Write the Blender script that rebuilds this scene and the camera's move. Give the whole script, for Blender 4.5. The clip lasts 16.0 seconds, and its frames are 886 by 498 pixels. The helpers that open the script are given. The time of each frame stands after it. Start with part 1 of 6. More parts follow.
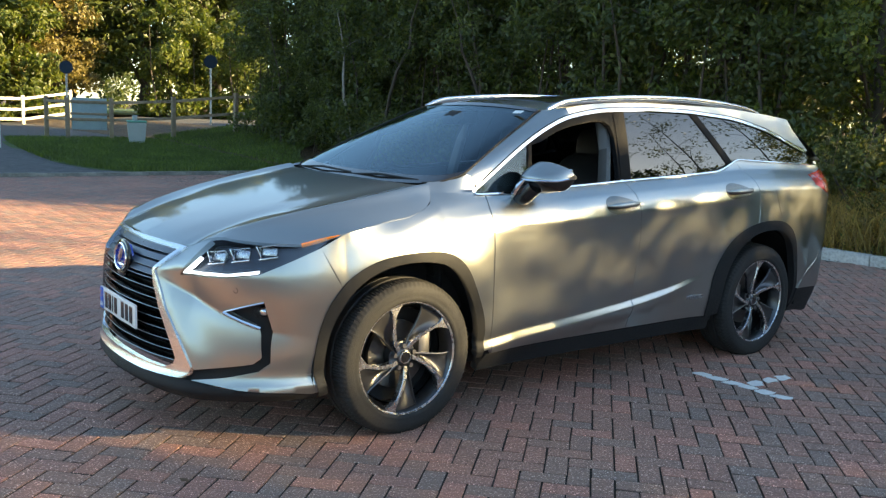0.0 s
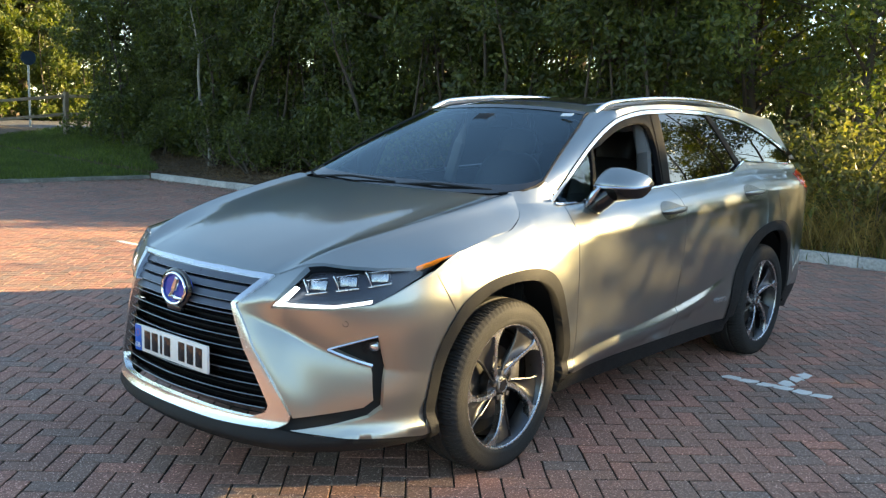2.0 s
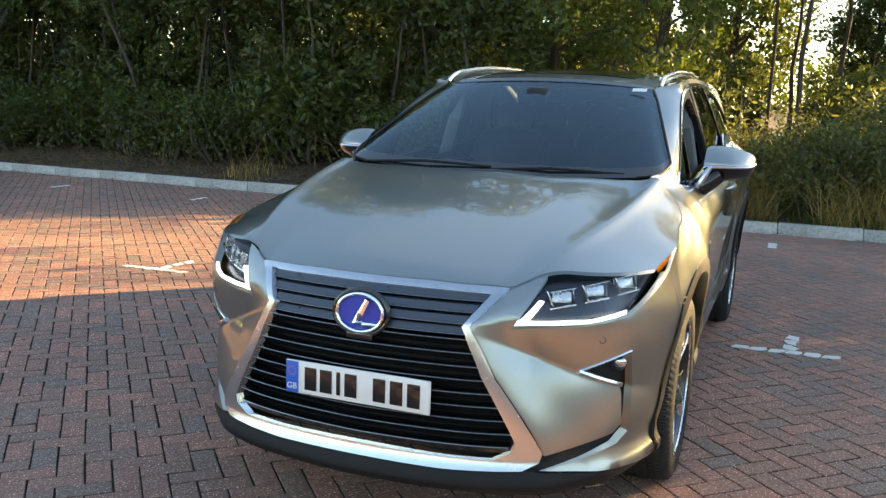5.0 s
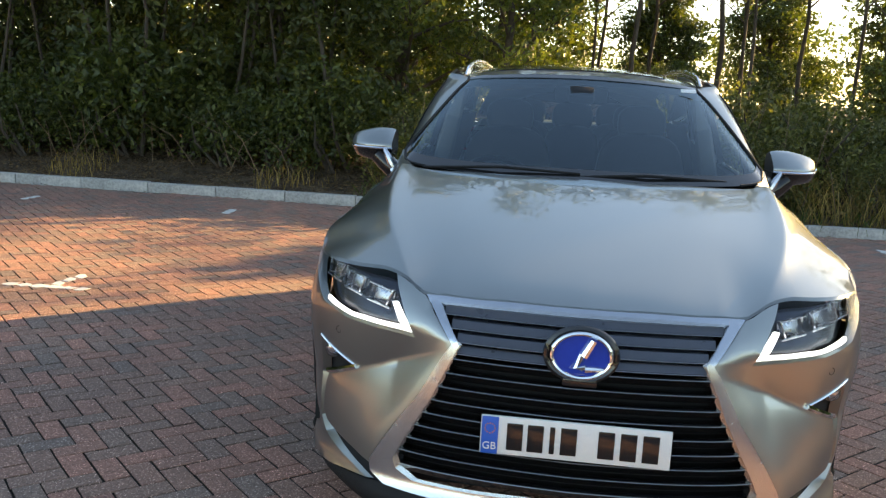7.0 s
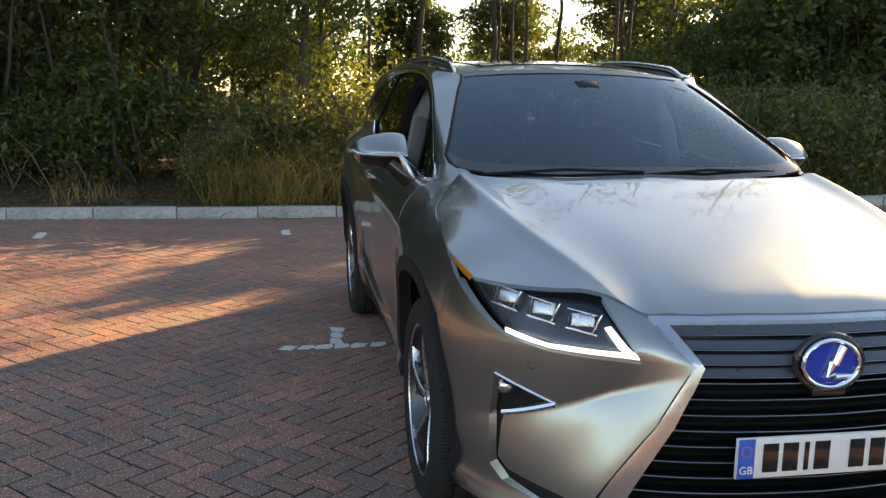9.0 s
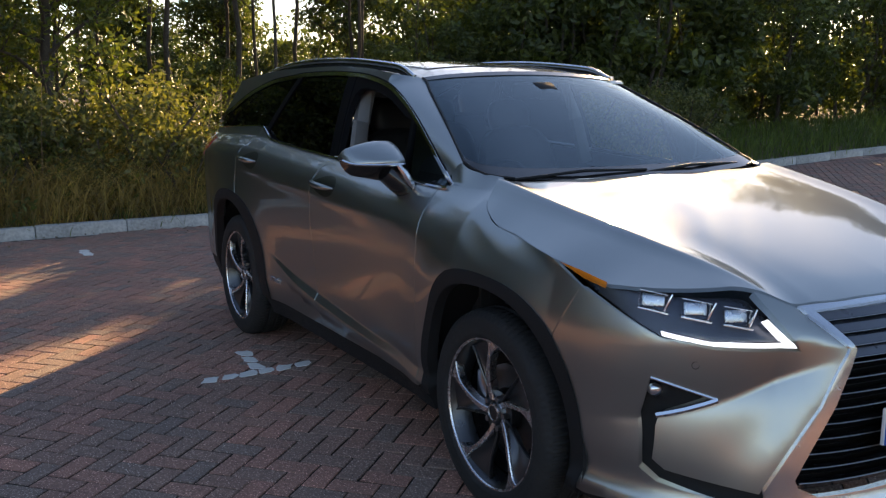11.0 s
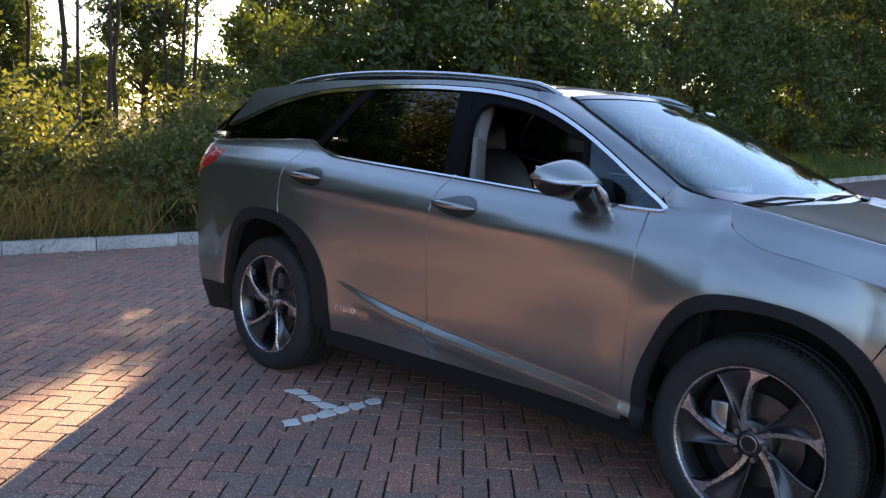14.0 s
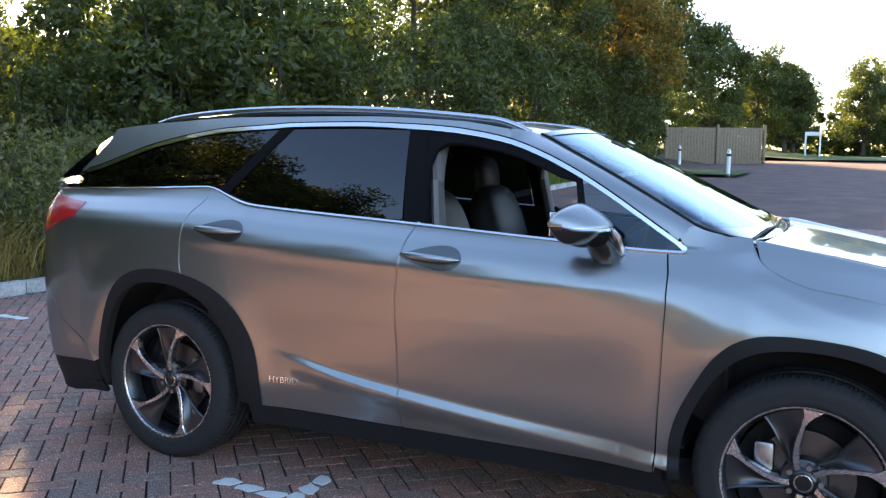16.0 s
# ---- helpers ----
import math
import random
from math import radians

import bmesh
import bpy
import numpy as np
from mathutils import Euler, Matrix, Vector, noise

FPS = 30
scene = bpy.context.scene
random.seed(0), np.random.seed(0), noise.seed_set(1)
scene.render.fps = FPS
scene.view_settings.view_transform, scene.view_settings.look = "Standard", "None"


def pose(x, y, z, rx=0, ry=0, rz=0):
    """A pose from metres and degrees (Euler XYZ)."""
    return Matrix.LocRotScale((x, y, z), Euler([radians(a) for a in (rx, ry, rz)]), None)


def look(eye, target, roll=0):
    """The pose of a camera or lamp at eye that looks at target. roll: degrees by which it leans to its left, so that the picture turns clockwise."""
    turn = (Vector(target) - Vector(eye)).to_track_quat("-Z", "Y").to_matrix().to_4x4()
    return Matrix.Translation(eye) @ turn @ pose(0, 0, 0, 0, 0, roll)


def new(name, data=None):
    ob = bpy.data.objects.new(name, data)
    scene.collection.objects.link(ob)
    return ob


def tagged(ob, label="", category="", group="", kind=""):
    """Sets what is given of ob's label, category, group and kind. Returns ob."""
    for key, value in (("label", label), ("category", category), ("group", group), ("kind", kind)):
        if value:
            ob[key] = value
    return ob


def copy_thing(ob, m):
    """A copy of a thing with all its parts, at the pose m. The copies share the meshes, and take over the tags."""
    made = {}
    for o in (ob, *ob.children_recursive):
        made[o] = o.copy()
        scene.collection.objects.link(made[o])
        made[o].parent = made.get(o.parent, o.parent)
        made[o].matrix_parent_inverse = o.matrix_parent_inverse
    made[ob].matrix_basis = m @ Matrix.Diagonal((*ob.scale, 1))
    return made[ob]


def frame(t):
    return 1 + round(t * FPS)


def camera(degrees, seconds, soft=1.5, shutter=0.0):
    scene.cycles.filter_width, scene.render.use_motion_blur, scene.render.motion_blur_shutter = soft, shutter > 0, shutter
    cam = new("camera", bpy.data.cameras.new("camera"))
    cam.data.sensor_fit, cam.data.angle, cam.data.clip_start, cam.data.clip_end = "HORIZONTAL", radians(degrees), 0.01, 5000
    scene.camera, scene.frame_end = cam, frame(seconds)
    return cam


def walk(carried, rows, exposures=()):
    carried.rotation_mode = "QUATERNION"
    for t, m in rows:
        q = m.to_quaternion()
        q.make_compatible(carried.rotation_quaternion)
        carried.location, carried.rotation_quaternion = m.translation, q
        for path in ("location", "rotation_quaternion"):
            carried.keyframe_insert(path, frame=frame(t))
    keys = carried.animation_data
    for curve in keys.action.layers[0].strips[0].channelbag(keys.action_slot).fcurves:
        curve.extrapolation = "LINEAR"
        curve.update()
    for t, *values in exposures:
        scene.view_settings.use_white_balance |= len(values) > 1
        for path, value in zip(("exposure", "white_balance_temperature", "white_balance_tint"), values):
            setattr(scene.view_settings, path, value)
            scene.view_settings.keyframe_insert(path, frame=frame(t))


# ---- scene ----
cam = camera(53.2, 16.0, 1.3)
PATH = [
    (0, (3.742, 4.203, 1.522), (2.543, 2.632, 1.219), 2.2),
    (0.5, (3.978, 3.95, 1.512), (2.669, 2.469, 1.205), 1.7),
    (1, (4.124, 3.681, 1.499), (2.725, 2.281, 1.218), 1.8),
    (1.5, (4.203, 3.367, 1.5), (2.759, 2.011, 1.227), 2.0),
    (2, (4.382, 3.082, 1.505), (2.884, 1.79, 1.213), 1.9),
    (2.5, (4.534, 2.823, 1.497), (2.939, 1.65, 1.212), 1.7),
    (3, (4.62, 2.524, 1.48), (2.952, 1.463, 1.175), 1.9),
    (3.5, (4.768, 2.211, 1.475), (3.056, 1.232, 1.142), 2.1),
    (4, (4.914, 1.907, 1.506), (3.159, 1.005, 1.179), 1.8),
    (4.2, (4.936, 1.772, 1.493), (3.166, 0.901, 1.165), 1.8),
    (6.3, (4.807, 0.392, 1.505), (2.886, -0.004, 1.113), 2.7),
    (6.5, (4.791, 0.248, 1.498), (2.86, -0.092, 1.104), 2.9),
    (7, (4.799, -0.123, 1.486), (2.843, -0.349, 1.134), 3.1),
    (7.5, (4.702, -0.472, 1.495), (2.743, -0.642, 1.126), 2.7),
    (8, (4.628, -0.816, 1.486), (2.663, -0.827, 1.111), 2.1),
    (8.5, (4.576, -1.146, 1.495), (2.625, -0.922, 1.118), 2.2),
    (9, (4.439, -1.424, 1.468), (2.505, -1.048, 1.123), 1.2),
    (9.5, (4.323, -1.688, 1.481), (2.425, -1.149, 1.154), 0.5),
    (9.7, (4.277, -1.788, 1.51), (2.399, -1.199, 1.157), -0.2),
    (11.8, (3.608, -2.919, 1.454), (2.022, -1.727, 1.202), 1.4),
    (12, (3.531, -2.975, 1.408), (1.961, -1.756, 1.184), 1.7),
    (12.5, (3.283, -3.147, 1.427), (1.793, -1.834, 1.188), 1.6),
    (13, (3.092, -3.369, 1.398), (1.664, -1.99, 1.152), 1.5),
    (13.5, (2.905, -3.591, 1.428), (1.503, -2.19, 1.159), 1.9),
    (14, (2.652, -3.742, 1.37), (1.279, -2.311, 1.112), 3.2),
    (14.5, (2.37, -3.903, 1.405), (1.101, -2.383, 1.12), 1.8),
    (15, (2.071, -4.121, 1.424), (0.96, -2.479, 1.155), 1.2),
    (15.5, (1.79, -4.114, 1.417), (0.791, -2.394, 1.207), 2.0),
    (16, (1.558, -4.039, 1.464), (0.693, -2.248, 1.253), 1.0),
]
EXPOSURES = [(0, 1.88, 6500, 4), (1.5, 1.95, 6750, 5), (3, 2.15, 6950, 5), (4, 2.15, 7150, 6), (6.5, 1.95, 7850, 11), (7, 1.85, 7850, 11), (8, 1.5, 7900, 13), (9, 1.7, 7900, 14), (9.7, 1.6, 7700, 15), (12, 1.05, 6500, 21), (14, 1.9, 6450, 21), (15, 2.25, 6350, 19), (16, 2.45, 6450, 17)]
walk(cam, [(t, look(eye, target, roll)) for t, eye, target, roll in PATH], EXPOSURES)

# ---- world, sun ----
SUN_AZ, SUN_EL = math.degrees(math.atan2(-0.69, 0.72)), 17.5
world = bpy.data.worlds.new("sky")
scene.world = world
world.use_nodes = True
wn = world.node_tree
sky = wn.nodes.new("ShaderNodeTexSky")
sky.sky_type, sky.sun_disc = "NISHITA", False
sky.sun_elevation, sky.sun_rotation = radians(SUN_EL), radians(SUN_AZ)
sky.dust_density, sky.air_density, sky.ozone_density = 0.3, 1.0, 1.4
wn.links.new(sky.outputs[0], wn.nodes["Background"].inputs[0])
wn.nodes["Background"].inputs[1].default_value = 0.12
sun_dir = Vector((math.sin(radians(SUN_AZ)) * math.cos(radians(SUN_EL)), math.cos(radians(SUN_AZ)) * math.cos(radians(SUN_EL)), math.sin(radians(SUN_EL))))
sun = new("sun", bpy.data.lights.new("sun", "SUN"))
sun.data.energy, sun.data.angle, sun.data.color = 6.5, radians(0.55), (1.0, 0.725, 0.37)
sun.matrix_world = look((0, 0, 30), Vector((0, 0, 30)) - sun_dir)


# ---- materials ----
def nodes(name):
    m = bpy.data.materials.new(name)
    m.use_nodes = True
    t = m.node_tree
    return m, t, t.nodes["Principled BSDF"]


def mat(name, base, rough=0.5, metal=0.0, var=0.15, scale=6.0, bump=0.0, bump_scale=60.0, coat=0.0, tint=None, island=0.0, trans=0.0, ior=1.45, spec=0.5, rvar=0.08):
    """A principled material with colour variation at two scales, roughness variation and fine relief."""
    m, t, b = nodes(name)
    co = t.nodes.new("ShaderNodeTexCoord")
    n1, n2 = t.nodes.new("ShaderNodeTexNoise"), t.nodes.new("ShaderNodeTexNoise")
    n1.inputs["Scale"].default_value, n2.inputs["Scale"].default_value = scale, scale * 9
    n1.inputs["Detail"].default_value, n2.inputs["Detail"].default_value = 4, 3
    for n in (n1, n2):
        t.links.new(co.outputs["Object"], n.inputs["Vector"])
    add = t.nodes.new("ShaderNodeMath")
    add.operation = "ADD"
    t.links.new(n1.outputs[0], add.inputs[0])
    t.links.new(n2.outputs[0], add.inputs[1])
    last = add.outputs[0]
    if island:
        geo, m2 = t.nodes.new("ShaderNodeNewGeometry"), t.nodes.new("ShaderNodeMath")
        m2.operation = "MULTIPLY_ADD"
        m2.inputs[1].default_value = island
        t.links.new(geo.outputs["Random Per Island"], m2.inputs[0])
        t.links.new(last, m2.inputs[2])
        last = m2.outputs[0]
    ramp = t.nodes.new("ShaderNodeMapRange")
    ramp.inputs[1].default_value, ramp.inputs[2].default_value = 0.6, 1.4 + island
    t.links.new(last, ramp.inputs[0])
    mix = t.nodes.new("ShaderNodeMix")
    mix.data_type = "RGBA"
    lo = [c * (1 - var) for c in base]
    hi = [min(1, c * (1 + var)) for c in base] if tint is None else tint
    mix.inputs[6].default_value, mix.inputs[7].default_value = (*lo, 1), (*hi, 1)
    t.links.new(ramp.outputs[0], mix.inputs[0])
    t.links.new(mix.outputs[2], b.inputs["Base Color"])
    rr = t.nodes.new("ShaderNodeMapRange")
    rr.inputs[3].default_value, rr.inputs[4].default_value = max(0, rough - rvar), min(1, rough + rvar)
    t.links.new(n1.outputs[0], rr.inputs[0])
    t.links.new(rr.outputs[0], b.inputs["Roughness"])
    b.inputs["Metallic"].default_value, b.inputs["Coat Weight"].default_value = metal, coat
    b.inputs["Coat Roughness"].default_value, b.inputs["IOR"].default_value = 0.04, ior
    b.inputs["Transmission Weight"].default_value, b.inputs["Specular IOR Level"].default_value = trans, spec
    if bump:
        n3, bp = t.nodes.new("ShaderNodeTexNoise"), t.nodes.new("ShaderNodeBump")
        n3.inputs["Scale"].default_value, n3.inputs["Detail"].default_value = bump_scale, 5
        bp.inputs["Strength"].default_value, bp.inputs["Distance"].default_value = min(1, bump), 0.01
        t.links.new(co.outputs["Object"], n3.inputs["Vector"])
        t.links.new(n3.outputs[0], bp.inputs["Height"])
        t.links.new(bp.outputs[0], b.inputs["Normal"])
    return m


PAINT = mat("titanium_paint", (0.395, 0.411, 0.392), 0.33, 0.97, var=0.03, scale=900, coat=1.0, rvar=0.03)
PAINT.node_tree.nodes["Principled BSDF"].inputs["Specular Tint"].default_value = (0.35, 0.36, 0.38, 1)      # flake darkens at a grazing view
# body paint darkened to put the handle hollow's shade into its colour
RECESS = mat("shaded_paint", (0.17, 0.178, 0.17), 0.3, 0.97, var=0.03, scale=900)
PLASTIC = mat("grey_plastic", (0.016, 0.0165, 0.0175), 0.6, spec=0.25, var=0.12, scale=30, bump=0.15, bump_scale=700)
GLOSSBLACK = mat("gloss_black", (0.012, 0.012, 0.013), 0.12, var=0.1, coat=0.5)
DARKGREY = mat("dark_grille_grey", (0.11, 0.12, 0.14), 0.3, 0.6, var=0.1, scale=20)
BLACKTRIM = mat("black_window_trim", (0.008, 0.008, 0.009), 0.4, spec=0.06, var=0.1, scale=20)
SATIN = mat("satin_chrome", (0.66, 0.68, 0.71), 0.24, 1.0, var=0.03, scale=30)
BLACK = mat("dark_interior", (0.012, 0.012, 0.013), 0.8, var=0.2, scale=12)
CHROME = mat("chrome", (0.82, 0.84, 0.87), 0.08, 1.0, var=0.02, rvar=0.03)
RUBBER = mat("tyre_rubber", (0.026, 0.026, 0.026), 0.7, spec=0.3, var=0.25, scale=8, bump=0.2, bump_scale=300)
ALLOY = mat("machined_alloy", (0.68, 0.68, 0.69), 0.27, 1.0, var=0.04, scale=40)
ALLOYMID = mat("mid_alloy", (0.10, 0.101, 0.106), 0.32, 0.85, var=0.06, scale=30)
ALLOYDARK = mat("dark_alloy", (0.085, 0.088, 0.093), 0.3, 0.9, var=0.08, scale=30)
LEATHER = mat("black_leather", (0.022, 0.021, 0.021), 0.45, var=0.2, scale=20, bump=0.2, bump_scale=400)
TRIMGREY = mat("grey_trim", (0.13, 0.13, 0.128), 0.6, var=0.08, scale=30)
WHITE = mat("white_plastic", (0.8, 0.8, 0.78), 0.35, var=0.04, scale=30)
AMBER = mat("amber_lens", (0.75, 0.22, 0.02), 0.12, var=0.1, coat=0.6)
RED = mat("red_lens", (0.42, 0.012, 0.015), 0.1, var=0.15, coat=0.8)
BLUE = mat("plate_blue", (0.02, 0.12, 0.55), 0.35, var=0.05)
BADGEBLUE = mat("badge_blue", (0.012, 0.05, 0.42), 0.12, var=0.1, coat=0.8)
LAMPDARK = mat("lamp_housing", (0.06, 0.065, 0.08), 0.22, 0.7, var=0.1)
BRAKE = mat("worn_disc_steel", (0.14, 0.135, 0.13), 0.4, 1.0, var=0.15)
RAIL = mat("satin_aluminium", (0.72, 0.73, 0.74), 0.22, 1.0, var=0.04, scale=30)
STEEL = mat("brake_steel", (0.35, 0.35, 0.36), 0.35, 1.0, var=0.1)


def glass_mat(name, tint, rough=0.0, ior=1.5, sheen=(1, 1, 1)):
    m, t, b = nodes(name)
    tr, gl, mx, fr = (t.nodes.new("ShaderNode" + k) for k in ("BsdfTransparent", "BsdfGlossy", "MixShader", "Fresnel"))
    tr.inputs[0].default_value, gl.inputs["Roughness"].default_value = (*tint, 1), rough
    gl.inputs[0].default_value = (*sheen, 1)
    fr.inputs[0].default_value = ior
    t.links.new(fr.outputs[0], mx.inputs[0])
    t.links.new(tr.outputs[0], mx.inputs[1])
    t.links.new(gl.outputs[0], mx.inputs[2])
    t.links.new(mx.outputs[0], t.nodes["Material Output"].inputs[0])
    return m


# bluish sheen puts the sky's blue into the screen's reflection colour
GLASS = glass_mat("windscreen_glass", (0.46, 0.56, 0.58), ior=1.66, sheen=(0.72, 0.9, 1.0))
PRIVACY = glass_mat("privacy_glass", (0.02, 0.022, 0.025), ior=1.7)
LENS = glass_mat("lamp_lens", (0.92, 0.94, 0.96), ior=1.3)
DRL = bpy.data.materials.new("daylight_led")
DRL.use_nodes = True
DRL.node_tree.nodes["Principled BSDF"].inputs["Emission Color"].default_value = (0.9, 0.95, 1, 1)
DRL.node_tree.nodes["Principled BSDF"].inputs["Emission Strength"].default_value = 0.8


# ---- mesh helpers ----
def link_mesh(name, verts, faces, material, parent=None, label="", smooth=True, normals=None):
    me = bpy.data.meshes.new(name)
    me.from_pydata([tuple(v) for v in verts], [], [tuple(f) for f in faces])
    me.materials.append(material)
    if smooth:
        me.shade_smooth()
    if normals:
        me.normals_split_custom_set_from_vertices([tuple(n) for n in normals])
    ob = new(name, me)
    if parent:
        ob.parent = parent
    return tagged(ob, label) if label else ob


def part(name, bm, material, parent, label="", smooth=True, angle=35):
    """Links a bmesh as one mesh object under a thing or a part."""
    bmesh.ops.recalc_face_normals(bm, faces=bm.faces[:])
    me = bpy.data.meshes.new(name)
    bm.to_mesh(me)
    bm.free()
    me.materials.append(material)
    if smooth:
        me.shade_smooth()
        me.set_sharp_from_angle(angle=radians(angle))
    ob = new(name, me)
    if parent:
        ob.parent = parent
    return tagged(ob, label) if label else ob


def thing(name, label, category, at=(0, 0, 0), rz=0, group="", kind=""):
    ob = new(name)
    ob.matrix_world = pose(*at, 0, 0, rz)
    return tagged(ob, label, category, group, kind)


def box(bm, size, m=None, bevel=0.0, seg=2):
    r = bmesh.ops.create_cube(bm, size=1.0, matrix=(m or Matrix()) @ Matrix.Diagonal((*size, 1)))
    if bevel:
        edges = list({e for v in r["verts"] for e in v.link_edges})
        bmesh.ops.bevel(bm, geom=edges, offset=bevel, segments=seg, affect="EDGES", profile=0.5)


def cyl(bm, r0, r1, h, m=None, seg=16):
    bmesh.ops.create_cone(bm, cap_ends=True, segments=seg, radius1=r0, radius2=r1, depth=h, matrix=m or Matrix())


def tube(bm, pts, radii, seg=8, flat=1.0, up=(0, 0, 1)):
    """A swept tube along points; flat squashes it along up."""
    pts = [Vector(p) for p in pts]
    if not hasattr(radii, "__len__"):
        radii = [radii] * len(pts)
    rings = []
    for i, p in enumerate(pts):
        d = (pts[min(i + 1, len(pts) - 1)] - pts[max(i - 1, 0)]).normalized()
        u = Vector(up)
        if abs(d.dot(u)) > 0.95:
            u = Vector((1, 0, 0))
        a = d.cross(u).normalized()
        b = a.cross(d)
        rings.append([bm.verts.new(p + radii[i] * (math.cos(k * math.tau / seg) * a + flat * math.sin(k * math.tau / seg) * b)) for k in range(seg)])
    for r, s in zip(rings, rings[1:]):
        for k in range(seg):
            bm.faces.new((r[k], r[(k + 1) % seg], s[(k + 1) % seg], s[k]))
    bm.faces.new(rings[0][::-1]), bm.faces.new(rings[-1])


def lathe(bm, prof, m=None, seg=48, a0=0.0, a1=360.0):
    """Turns (axial, radius) pairs about the y axis."""
    m = m or Matrix()
    closed = a1 - a0 >= 360
    ang = [radians(a0 + (a1 - a0) * k / seg) for k in range(seg if closed else seg + 1)]
    rings = [[bm.verts.new(m @ Vector((r * math.cos(q), a, r * math.sin(q)))) for q in ang] for a, r in prof]
    for r, s in zip(rings, rings[1:]):
        for k in range(seg):
            j = (k + 1) % len(ang)
            bm.faces.new((r[k], r[j], s[j], s[k]))


def curve(*knots):
    """A monotone cubic through (x, y) knots, held flat outside them along the end slopes."""
    ks = sorted(knots)
    xs, ys = [k[0] for k in ks], [k[1] for k in ks]
    n = len(xs)
    h = [xs[i + 1] - xs[i] for i in range(n - 1)]
    d = [(ys[i + 1] - ys[i]) / h[i] for i in range(n - 1)]
    m = [d[0]] + [0.0 if d[i - 1] * d[i] <= 0 else 2 * d[i - 1] * d[i] / (d[i - 1] + d[i]) for i in range(1, n - 1)] + [d[-1]]

    def f(x):
        if x <= xs[0]:
            return ys[0] + (x - xs[0]) * m[0]
        if x >= xs[-1]:
            return ys[-1] + (x - xs[-1]) * m[-1]
        i = max(j for j in range(n - 1) if xs[j] <= x)
        t = (x - xs[i]) / h[i]
        return (ys[i] * (1 + 2 * t) * (1 - t) ** 2 + ys[i + 1] * t * t * (3 - 2 * t) + h[i] * m[i] * t * (1 - t) ** 2 - h[i] * m[i + 1] * t * t * (1 - t))
    return f


def spline(*knots):
    """A natural cubic spline through (x, y) knots: smooth curvature for large panels."""
    ks = sorted(knots)
    x, y = np.array([k[0] for k in ks], float), np.array([k[1] for k in ks], float)
    n, h = len(x), np.diff(x)
    A, r = np.eye(n), np.zeros(n)
    for i in range(1, n - 1):
        A[i, i - 1:i + 2] = h[i - 1], 2 * (h[i - 1] + h[i]), h[i]
        r[i] = 6 * ((y[i + 1] - y[i]) / h[i] - (y[i] - y[i - 1]) / h[i - 1])
    m = np.linalg.solve(A, r)

    def f(q):
        i = int(min(max(np.searchsorted(x, q) - 1, 0), n - 2))
        if q < x[0]:
            return float(y[0] + (q - x[0]) * ((y[1] - y[0]) / h[0] - h[0] * m[1] / 6))
        if q > x[-1]:
            return float(y[-1] + (q - x[-1]) * ((y[-1] - y[-2]) / h[-1] + h[-1] * m[-2] / 6))
        a, b = x[i + 1] - q, q - x[i]
        return float((m[i] * a ** 3 + m[i + 1] * b ** 3) / (6 * h[i]) + (y[i] / h[i] - m[i] * h[i] / 6) * a + (y[i + 1] / h[i] - m[i + 1] * h[i] / 6) * b)
    return f


def rom(pts, n=8):
    """A smooth line through points of any dimension."""
    p = [np.array(q, float) for q in pts]
    p = [2 * p[0] - p[1]] + p + [2 * p[-1] - p[-2]]
    out = []
    for i in range(1, len(p) - 2):
        for k in range(n):
            t = k / n
            out.append(0.5 * (2 * p[i] + (p[i + 1] - p[i - 1]) * t + (2 * p[i - 1] - 5 * p[i] + 4 * p[i + 1] - p[i + 2]) * t * t + (3 * p[i] - p[i - 1] - 3 * p[i + 1] + p[i + 2]) * t ** 3))
    return [tuple(q) for q in out] + [tuple(p[-2])]


def normal_at(surf, u, v, e=2e-3):
    a = (Vector(surf(u + e, v)) - Vector(surf(u - e, v))).cross(Vector(surf(u, v + e)) - Vector(surf(u, v - e)))
    return a.normalized()


